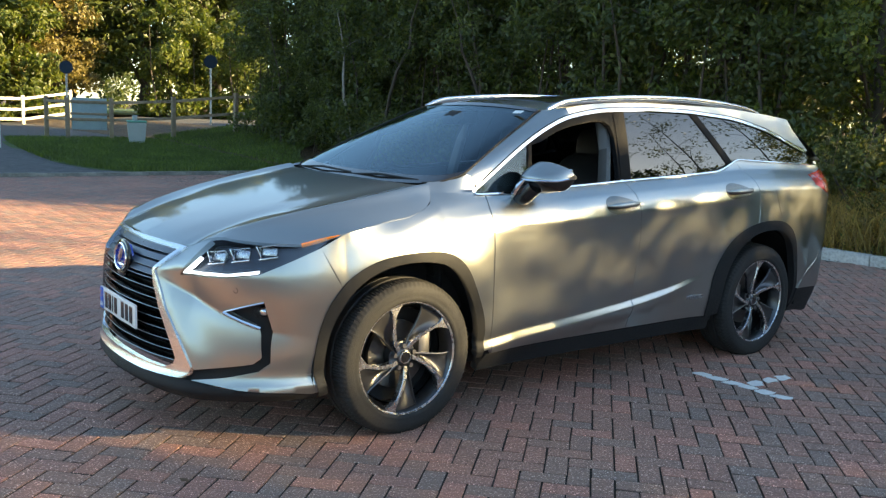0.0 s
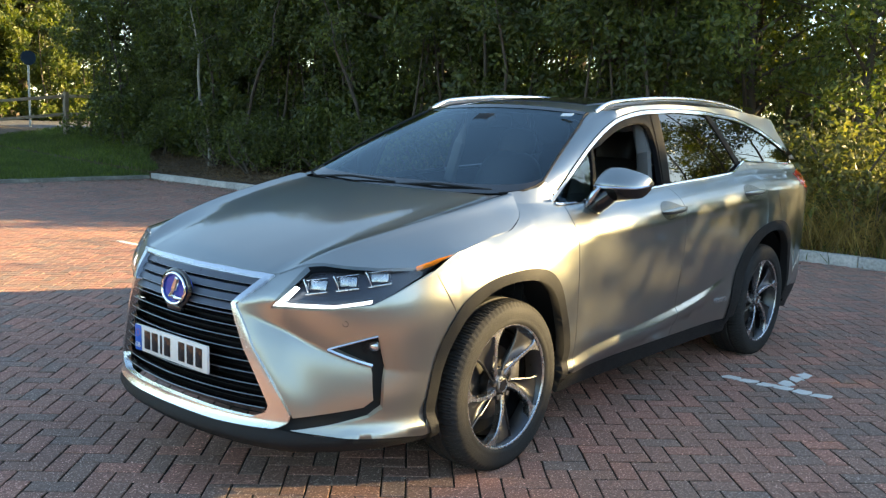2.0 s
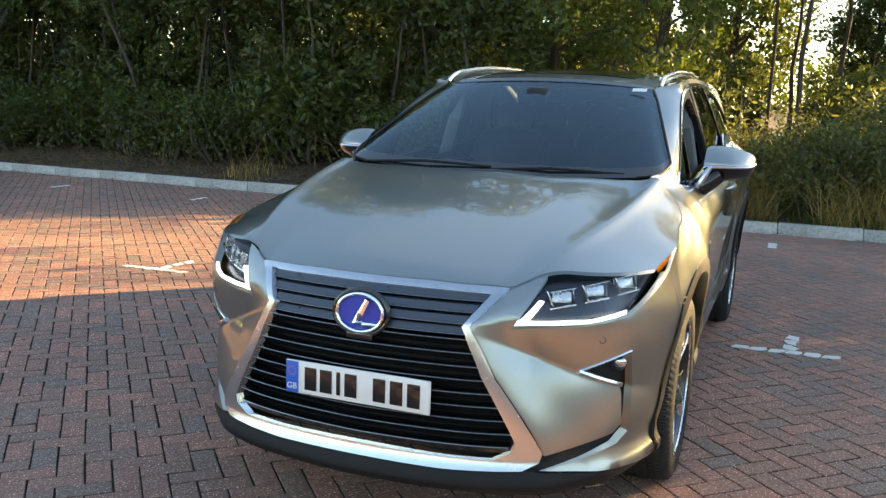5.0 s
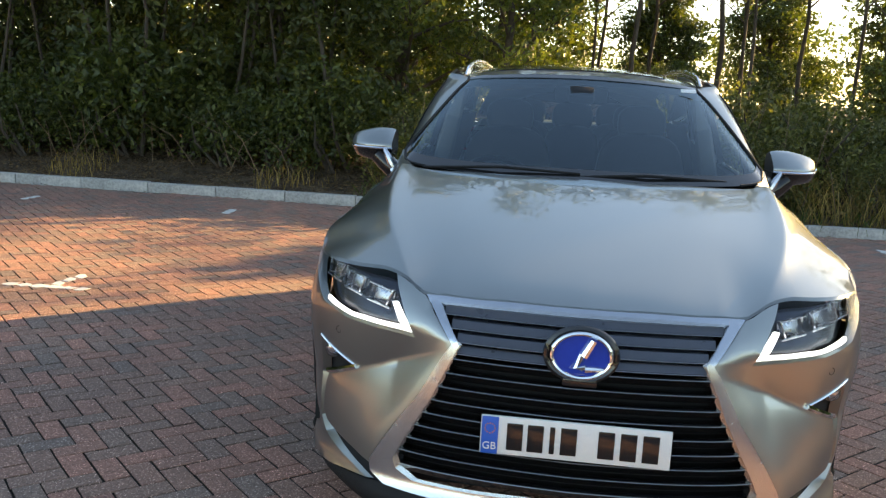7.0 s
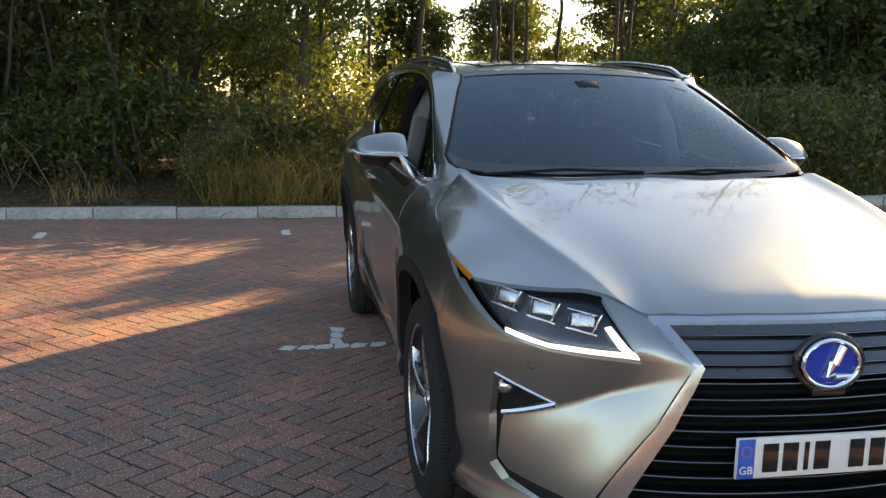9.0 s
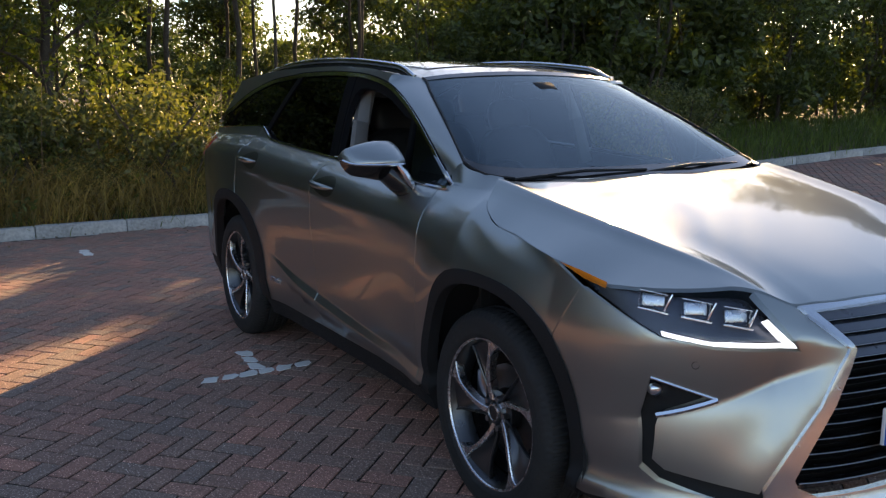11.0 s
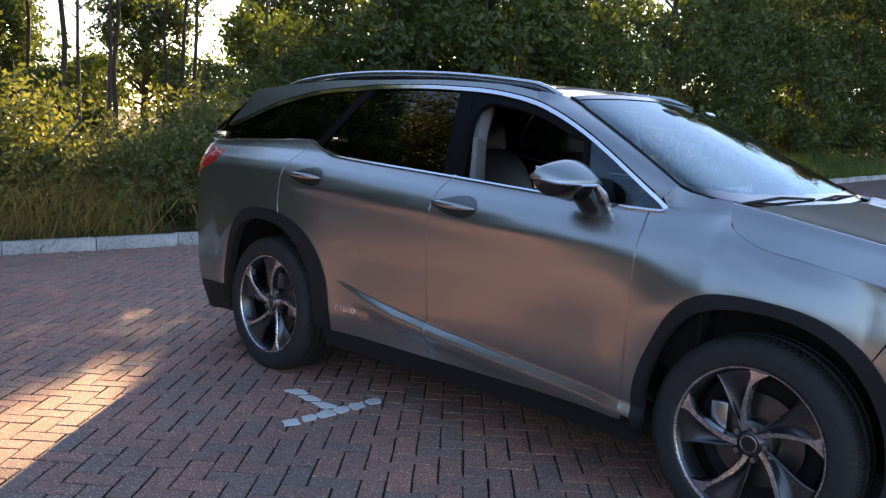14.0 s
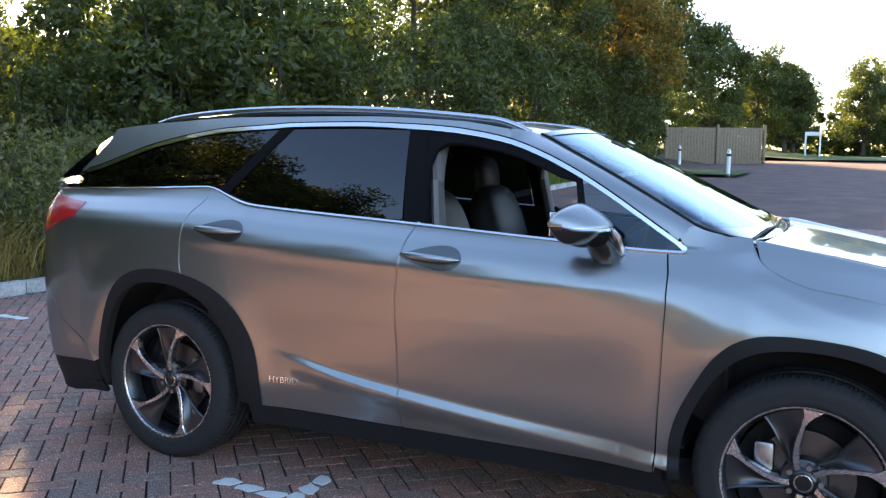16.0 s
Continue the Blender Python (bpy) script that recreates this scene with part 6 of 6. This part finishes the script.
# ---- cabin ----
def seat(x, y, w=0.5):
    st = new("seat")
    st.parent = car
    bm = bmesh.new()
    blob(bm, (x + 0.05, y, 0.66), (0.27, w / 2, 0.10), 3.5)
    part("cushion", bm, LEATHER, st)
    bm = bmesh.new()
    blob(bm, (x - 0.30, y, 0.98), (0.09, w / 2, 0.34), 3.2, pose(0, 0, 0, 0, -17, 0))
    part("backrest", bm, LEATHER, st)
    bm = bmesh.new()
    blob(bm, (x - 0.43, y, 1.36), (0.055, 0.135, 0.10), 3.0, pose(0, 0, 0, 0, -10, 0))
    part("headrest", bm, LEATHER, st)


for x, y in ((0.10, 0.37), (0.10, -0.37), (-0.78, 0.40), (-0.78, -0.40), (-0.78, 0.0), (-1.55, 0.32), (-1.55, -0.32)):
    seat(x, y, 0.5 if abs(y) > 0.1 and x > -1 else 0.4)
bm = bmesh.new()
pts_a = [(1.12, 1.13), (0.95, 1.135), (0.80, 1.10), (0.72, 1.02), (0.74, 0.85), (0.9, 0.6), (1.1, 0.5), (1.15, 0.9)]
rings = [[bm.verts.new((x, y, z - 0.03 * (abs(y) / 0.7) ** 2)) for x, z in pts_a] for y in (-0.72, -0.5, -0.25, 0, 0.25, 0.5, 0.72)]
for a, b in zip(rings, rings[1:]):
    for k in range(len(pts_a)):
        bm.faces.new((a[k], a[(k + 1) % len(pts_a)], b[(k + 1) % len(pts_a)], b[k]))
bm.faces.new(rings[0]), bm.faces.new(rings[-1])
part("dashboard", bm, LEATHER, car, angle=50)
sw = new("steering_wheel")
sw.parent = car
ms = pose(0.62, -0.37, 1.03, 0, -62, 0)
bm = bmesh.new()
tube(bm, [ms @ Vector((0.185 * math.cos(a), 0.185 * math.sin(a), 0)) for a in [i * math.tau / 36 for i in range(37)]], 0.016, 8)
part("steering_rim", bm, LEATHER, sw)
bm = bmesh.new()
blob(bm, ms @ Vector((0, 0, -0.02)), (0.07, 0.075, 0.03), 3, ms.to_3x3().to_4x4())
for a in (0.1, math.pi - 0.1, -math.pi / 2):
    tube(bm, [ms @ Vector((0, 0, -0.015)), ms @ Vector((0.18 * math.sin(a), 0.18 * math.cos(a), 0))], 0.014, 6)
part("steering_hub", bm, TRIMGREY, sw)
bm = bmesh.new()
box(bm, (0.02, 0.26, 0.075), pose(0.42, 0, 1.50, 0, 12, 0), 0.02)
part("rear_view_mirror", bm, BLACK, car)
bm = bmesh.new()
box(bm, (0.10, 0.12, 0.05), pose(0.50, 0, 1.50, 0, 30, 0), 0.015)
part("camera_housing", bm, BLACK, car)
for s in (1, -1):
    bm = bmesh.new()
    tube(bm, [(-0.06, s * 0.72, 1.10), (-0.10, s * 0.67, 1.35), (-0.12, s * 0.60, 1.55)], [0.05, 0.045, 0.045], 8, 0.5)
    part("pillar_trim", bm, TRIMGREY, car, "pale grey inner pillar trim")
    loft("door_card", [[(x, 0.84, 0.45) for x in (0.95, 0.4, -0.1, -0.6, -1.2)], [(x, 0.84, 0.95) for x in (0.95, 0.4, -0.1, -0.6, -1.2)], [(x, side_y(x, belt(x)) - 0.03, belt(x) - 0.02) for x in (0.95, 0.4, -0.1, -0.6, -1.2)]], LEATHER, car, s=s)
# added dark sheets inside the glass, hiding the far side's sunlit ledge
for s in (1, -1):
    loft("quarter_mask", [[(x, pane_at(x, z)[1] - 0.035, z) for x in (-1.15, -1.4, -1.7, -2.0, -2.12)] for z in (0.95, 1.15, 1.34)], BLACK, car, s=s)
bm = bmesh.new()
lin = [[bm.verts.new((x, y, roof(x, y)[2] - 0.045)) for x in (0.3, 0, -0.5, -1.0, -1.5, -2.0)] for y in (-0.6, -0.3, 0, 0.3, 0.6)]
for a, b in zip(lin, lin[1:]):
    for k in range(5):
        bm.faces.new((a[k], a[k + 1], b[k + 1], b[k]))
part("headliner", bm, TRIMGREY, car)
bm = bmesh.new()
box(bm, (3.2, 1.66, 0.02), pose(-0.6, 0, 0.42), 0.005)
box(bm, (0.02, 1.52, 0.70), pose(1.12, 0, 0.72), 0.005)
box(bm, (0.02, 1.5, 0.8), pose(-2.15, 0, 0.8), 0.005)
part("cabin_floor", bm, BLACK, car)

# ---- fence, signs, far things ----
OLDWOOD = mat("weathered_wood", (0.24, 0.19, 0.13), 0.85, var=0.3, scale=9, bump=0.5, bump_scale=40)
WHITEWOOD = mat("pale_painted_wood", (0.72, 0.68, 0.58), 0.7, var=0.12, scale=9, bump=0.3)
BOARD = mat("board_blue_grey", (0.26, 0.34, 0.36), 0.7, var=0.15, scale=4)
BINGREY = mat("bin_grey_plastic", (0.36, 0.40, 0.39), 0.6, var=0.1, scale=9)
BINLID = mat("bin_lid_green", (0.10, 0.28, 0.22), 0.5, var=0.1)
GALV = mat("galvanised_steel", (0.42, 0.43, 0.43), 0.45, 0.7, var=0.12, scale=12)
SIGNBACK = mat("sign_back_grey", (0.025, 0.04, 0.06), 0.9, spec=0.1, var=0.1, scale=6)


def rail_fence(name, label, pts, h, post_w, rails, material, rail_h=0.09):
    f = thing(name, label, "fence")
    for i, (x, y) in enumerate(pts):
        z = ground_z(x, y)
        bm = bmesh.new()
        box(bm, (post_w, post_w, h + 0.3), Matrix.Translation((x, y, z + h / 2 - 0.15 + 0.02 * math.sin(i * 2.2))) @ pose(0, 0, 0, 0.8 * math.sin(i * 3), 0.8 * math.cos(i * 5), 12 * math.sin(i)), 0.008)
        part("post", bm, material, f)
    for (x0, y0), (x1, y1) in zip(pts, pts[1:]):
        z0, z1 = ground_z(x0, y0), ground_z(x1, y1)
        L, a = math.hypot(x1 - x0, y1 - y0), math.degrees(math.atan2(y1 - y0, x1 - x0))
        for rz in rails:
            bm = bmesh.new()
            box(bm, (L, 0.038, rail_h), Matrix.Translation(((x0 + x1) / 2, (y0 + y1) / 2, (z0 + z1) / 2 + rz)) @ pose(0, 0, 0, 0, -math.degrees(math.atan2(z1 - z0, L)), a), 0.006)
            part("rail", bm, material, f)
    return f


rail_fence("timber_fence", "weathered timber post and rail fence on the grass", [(-13.2, -20.0), (-10.0, -21.5), (-8.05, -22.3), (-6.3, -23.0), (-4.6, -23.6), (-3.4, -23.9), (-3.3, -26.0)], 1.34, 0.12, (0.68, 1.2), OLDWOOD)
board = thing("notice_board", "blue-grey notice board fixed between fence posts", "board")
bm = bmesh.new()
box(bm, (1.0, 0.03, 0.95), pose(-4.0, -23.78, ground_z(-4, -23.8) + 0.85, 0, 0, -14), 0.01)
part("panel", bm, BOARD, board)
bm = bmesh.new()
box(bm, (1.06, 0.045, 0.07), pose(-4.0, -23.77, ground_z(-4, -23.8) + 0.85, 0, 0, -14), 0.008)
part("batten", bm, OLDWOOD, board)
gritbin = thing("litter_bin", "grey plastic litter bin with a green lid", "bin", (-4.95, -22.35, ground_z(-4.95, -22.35) + 0.06))
bm = bmesh.new()
bmesh.ops.create_cone(bm, cap_ends=True, segments=4, radius1=0.30, radius2=0.38, depth=0.62, matrix=pose(0, 0, 0.31, 0, 0, 30))
bmesh.ops.bevel(bm, geom=bm.edges[:], offset=0.02, segments=2, affect="EDGES")
part("body", bm, BINGREY, gritbin)
bm = bmesh.new()
box(bm, (0.56, 0.56, 0.06), pose(0, 0, 0.65, 0, 0, 75), 0.02)
part("lid", bm, BINLID, gritbin, "green lid")
bm = bmesh.new()
box(bm, (0.12, 0.12, 0.16), pose(0.06, 0.02, 0.75), 0.02)
part("lid_box", bm, BINGREY, gritbin)


def road_sign(x, y, h, disc, label):
    s = thing("road_sign", label, "road sign", (x, y, ground_z(x, y) + 0.05), 70)
    bm = bmesh.new()
    cyl(bm, 0.038, 0.038, h, Matrix.Translation((0, 0, h / 2)), 12)
    part("pole", bm, GALV, s)
    bm = bmesh.new()
    cyl(bm, disc, disc, 0.012, pose(0.05, 0, h - disc * 0.9, 0, 90, 0), 28)
    part("disc", bm, SIGNBACK, s)
    for dz in (0.55, 1.25):
        bm = bmesh.new()
        box(bm, (0.03, disc * 1.1, 0.035), Matrix.Translation((0.035, 0, h - disc * dz)), 0.004)
        part("bracket", bm, GALV, s)


road_sign(-9.75, -28.4, 2.6, 0.25, "round road sign on a grey steel pole")
road_sign(-4.6, -28.6, 2.5, 0.22, "round road sign seen edge-on beside the fence")
rail_fence("white_fence", "pale painted rail fence across the road", [(-8, -41.3), (-5.8, -41.1), (-3.6, -40.9), (-1.4, -40.7), (0.8, -40.5), (3, -40.3)], 1.35, 0.13, (0.25, 0.7, 1.2), WHITEWOOD, 0.13)
bm = bmesh.new()
box(bm, (0.12, 0.12, 0.95), Matrix.Translation((-0.95, -21.0, ground_z(-0.9, -21) + 0.5)), 0.015)
tagged(part("white_post", bm, WHITE, None), "short white post at the edge of the footpath", "post")

# close-boarded screen, bollard, frame beyond the far car park
screen = thing("board_screen", "grey close-boarded timber screen by the trees", "fence")
for i in range(32):
    x, y = -7.7 + 0.13 * i, 40.4 + 0.0955 * i
    bm = bmesh.new()
    box(bm, (0.15, 0.025, 1.8), Matrix.Translation((x, y, ground_z(max(x, -5.9), y) + 0.9)) @ pose(0, 0, 0, 0, 0.4 * math.sin(i * 2.7), 36), 0.004)
    part("board", bm, OLDWOOD, screen)
for x, y in ((-7.75, 40.3), (-5.55, 41.93), (-3.5, 43.45)):
    bm = bmesh.new()
    box(bm, (0.13, 0.13, 2.0), Matrix.Translation((x, y, ground_z(max(x, -5.9), y) + 0.95)) @ pose(0, 0, 0, 0, 0, 36), 0.01)
    part("post", bm, OLDWOOD, screen)
for x, y in ((-2.92, 27.54), (-6.43, 37.07), (-8.2, 40.0)):
    bol = thing("bollard", "white marker post with a rounded top", "bollard", (x, y, ground_z(max(x, -5.9), y) - 0.04), group="white marker posts")
    bm = bmesh.new()
    lathe(bm, [(0.0, 0.075), (0.9, 0.07), (0.97, 0.05), (1.0, 0.0)], pose(0, 0, 0, 90, 0, 0), 16)
    part("shaft", bm, WHITE, bol)
    bm = bmesh.new()
    lathe(bm, [(0.74, 0.073), (0.82, 0.072)], pose(0, 0, 0, 90, 0, 0), 16)
    part("band", bm, SIGNBACK, bol, "grey band")
sheet("corner_verge", [-5.9, -5.0, -4.0, -3.2, -2.5], [26.9, 27.6, 28.5, 29.5, 31.0], GRASSGROUND, 0.1, "small grass corner with a white post", "grass")
gate = thing("tubular_gate", "small white tubular frame on the far lawn", "frame", (-2.2, 60, ground_z(0, 60) + 0.1))
for x in (-0.45, 0.45):
    bm = bmesh.new()
    cyl(bm, 0.06, 0.06, 1.6, Matrix.Translation((x, 0, 0.8)), 10)
    part("upright", bm, WHITE, gate)
bm = bmesh.new()
box(bm, (1.0, 0.06, 0.25), Matrix.Translation((0, 0, 1.5)), 0.02)
part("crossbar", bm, WHITE, gate)

# ---- bay markings: worn white paint in flakes ----
PAINTWHITE = mat("worn_road_paint", (0.74, 0.735, 0.70), 0.7, var=0.12, scale=20, bump=0.4, bump_scale=120)


def paint_mark(cx, cy, strokes, label, seed):
    m = thing("bay_marking", label, "road marking", group="bay markings")
    rr = random.Random(seed)
    for x0, y0, x1, y1, w in strokes:
        L = math.hypot(x1 - x0, y1 - y0)
        ux, uy = (x1 - x0) / L, (y1 - y0) / L
        k = max(1, int(L / 0.098))
        for i in range(k):
            c = (i + 0.5) / k * L
            poly = []
            for j in range(9):
                a = j * math.tau / 9
                ra = (L / k * 0.5 * 0.93) * rr.uniform(0.72, 1.12)
                rw = w * 0.5 * rr.uniform(0.6, 1.2)
                du, dv = ra * math.copysign(abs(math.cos(a)) ** 0.4, math.cos(a)), rw * math.copysign(abs(math.sin(a)) ** 0.4, math.sin(a))
                du += 0.35 * dv
                poly.append((cx + x0 + ux * (c + du) - uy * dv, cy + y0 + uy * (c + du) + ux * dv))
            bm = bmesh.new()
            zz = ground_z(cx, cy) + 0.0035
            bot = [bm.verts.new((x, y, zz - 0.004)) for x, y in poly]
            top = [bm.verts.new((x, y, zz)) for x, y in poly]
            bm.faces.new(top)
            for j in range(9):
                bm.faces.new((bot[j], bot[(j + 1) % 9], top[(j + 1) % 9], top[j]))
            part("paint_flake", bm, PAINTWHITE, m, smooth=False)


TEE = [(0, -0.31, -0.02, 0.31, 0.085), (-0.06, 0.02, -0.44, 0.05, 0.085)]
for i, (x, y) in enumerate(((-0.69, 1.30), (-0.55, -1.09), (-0.80, -3.52), (-0.75, -5.92), (-0.7, 3.75))):
    paint_mark(x, y, TEE, "worn white tee-shaped bay marking on the paving", i)
for i, (x, y) in enumerate(((-5.03, 1.10), (-4.85, -1.30), (-4.8, -3.70), (-4.8, -6.1), (-5.0, 3.5), (-4.8, -8.5))):
    paint_mark(x, y, [(-0.18, 0, 0.18, 0.01, 0.1)], "worn white end mark of a parking bay", 20 + i)

# ---- block paving in herringbone ----
def brick_mat(name, per_object):
    m, t, b = nodes(name)
    r = t.nodes.new("ShaderNodeValToRGB")
    if per_object:
        src = t.nodes.new("ShaderNodeObjectInfo").outputs["Random"]
    else:
        src = t.nodes.new("ShaderNodeNewGeometry").outputs["Random Per Island"]
    t.links.new(src, r.inputs[0])
    e = r.color_ramp.elements
    e[0].position, e[0].color = 0.0, (0.215, 0.156, 0.130, 1)
    e[1].position, e[1].color = 1.0, (0.375, 0.182, 0.134, 1)
    for p, c in ((0.15, (0.245, 0.162, 0.128)), (0.45, (0.285, 0.162, 0.122)), (0.75, (0.318, 0.168, 0.126))):
        e.new(p).color = (*c, 1)
    n = noise_mix(t, [(0.25, 0.25, 0.25), (0.85, 0.85, 0.85), (1.12, 1.1, 1.07), (2.1, 2.1, 2.1)], 70, 6, 0.8)
    sp = noise_mix(t, [(1, 1, 1), (1, 1, 1), (2.2, 2.5, 2.6), (3.2, 3.7, 3.9)], 120, 2, 0.6)
    sp.color_ramp.elements[1].position, sp.color_ramp.elements[2].position = 0.60, 0.63
    n2 = noise_mix(t, [(0.72, 0.74, 0.76), (1.12, 1.08, 1.04)], 0.7, 5, 0.6)
    last = r.outputs[0]
    for q in (n, n2, sp):
        mx = t.nodes.new("ShaderNodeMix")
        mx.data_type, mx.blend_type = "RGBA", "MULTIPLY"
        mx.inputs[0].default_value = 1.0
        t.links.new(last, mx.inputs[6])
        t.links.new(q.outputs[0], mx.inputs[7])
        last = mx.outputs[2]
    t.links.new(last, b.inputs["Base Color"])
    b.inputs["Roughness"].default_value = 0.8
    co, nz, bp = t.nodes.new("ShaderNodeTexCoord"), t.nodes.new("ShaderNodeTexNoise"), t.nodes.new("ShaderNodeBump")
    nz.inputs["Scale"].default_value, nz.inputs["Detail"].default_value = 160, 6
    bp.inputs["Strength"].default_value, bp.inputs["Distance"].default_value = 0.4, 0.003
    t.links.new(co.outputs["Object"], nz.inputs["Vector"])
    t.links.new(nz.outputs[0], bp.inputs["Height"])
    t.links.new(bp.outputs[0], b.inputs["Normal"])
    return m


BRICK, BRICK_ONE = brick_mat("paving_block", False), brick_mat("paving_block_single", True)
paving = thing("paving", "red and grey block paving laid in herringbone", "paving", kind="structure")
BW, JT = 0.1, 0.0072
ANG = radians(43.0)
ca, sa = math.cos(ANG), math.sin(ANG)
br = np.random.default_rng(3)
quads_v, near = [], []
N = 146
for i in range(-N, N):
    for j in range(-N, N):
        k = (i - j) % 4
        if k == 0:
            u0, v0, lu, lv = i, j, 2, 1
        elif k == 3:
            u0, v0, lu, lv = i, j, 1, 2
        else:
            continue
        cu, cv = (u0 + lu / 2) * BW, (v0 + lv / 2) * BW
        x, y = cu * ca - cv * sa - 0.5, cu * sa + cv * ca - 2.0
        if not (-5.95 < x < 8.1 and -14.3 < y < 12.0):
            continue
        if 1.6 < x < 4.0 and 1.0 < y < 3.5 and len(near) < 290:
            near.append((x, y, lu, lv))
        else:
            quads_v.append((x, y, lu, lv))


def brick_corners(x, y, lu, lv, tilt):
    hu, hv = lu * BW / 2 - JT / 2, lv * BW / 2 - JT / 2
    z = ground_z(x, y)
    sl = ground_z(x, y + 0.5) - ground_z(x, y - 0.5)
    out = []
    for inset, dz in ((0.0, -0.03), (0.0, -0.004), (0.003, 0.0)):
        for su, sv in ((-1, -1), (1, -1), (1, 1), (-1, 1)):
            u, v = su * (hu - inset), sv * (hv - inset)
            u, v = u + br.uniform(-0.0022, 0.0022), v + br.uniform(-0.0022, 0.0022)      # chipped, uneven arrises
            dx, dy = u * ca - v * sa, u * sa + v * ca
            out.append((x + dx, y + dy, z + dz + dy * sl + tilt[0] + tilt[1] * u + tilt[2] * v))
    return out


faces_one = [(8, 9, 10, 11)] + [(a + o, (a + 1) % 4 + o, (a + 1) % 4 + o + 4, a + o + 4) for o in (0, 4) for a in range(4)]
V, F = [], []
for q in quads_v:
    t = (br.normal(0, 0.0006), br.normal(0, 0.002), br.normal(0, 0.002))
    b0 = len(V)
    V += brick_corners(*q, t)
    F += [[b0 + a for a in f] for f in faces_one]
blocks = tagged(fast_mesh("blocks", V, F, BRICK, paving), "herringbone paving blocks", "", "", "stuff")
blocks.data.materials.append(JOINT)      # sand and dirt cling to the sides
blocks.data.polygons.foreach_set("material_index", np.tile([0] + [1] * 4 + [0] * 4, len(F) // 9).astype(np.int32))
shared = {}
for x, y, lu, lv in near:
    if (lu, lv) not in shared:
        me = bpy.data.meshes.new("brick")
        z0 = ground_z(x, y)
        me.from_pydata([(p[0] - x, p[1] - y, p[2] - z0) for p in brick_corners(x, y, lu, lv, (0, 0, 0))], [], faces_one)
        me.materials.append(BRICK_ONE)
        me.materials.append(JOINT)
        me.polygons.foreach_set("material_index", [0] + [1] * 4 + [0] * 4)
        shared[(lu, lv)] = me
    o = new("brick", shared[(lu, lv)])
    o.parent = paving
    o.matrix_local = pose(x, y, ground_z(x, y) + br.normal(0, 0.0006), br.normal(0, 0.12), br.normal(0, 0.12), 0)
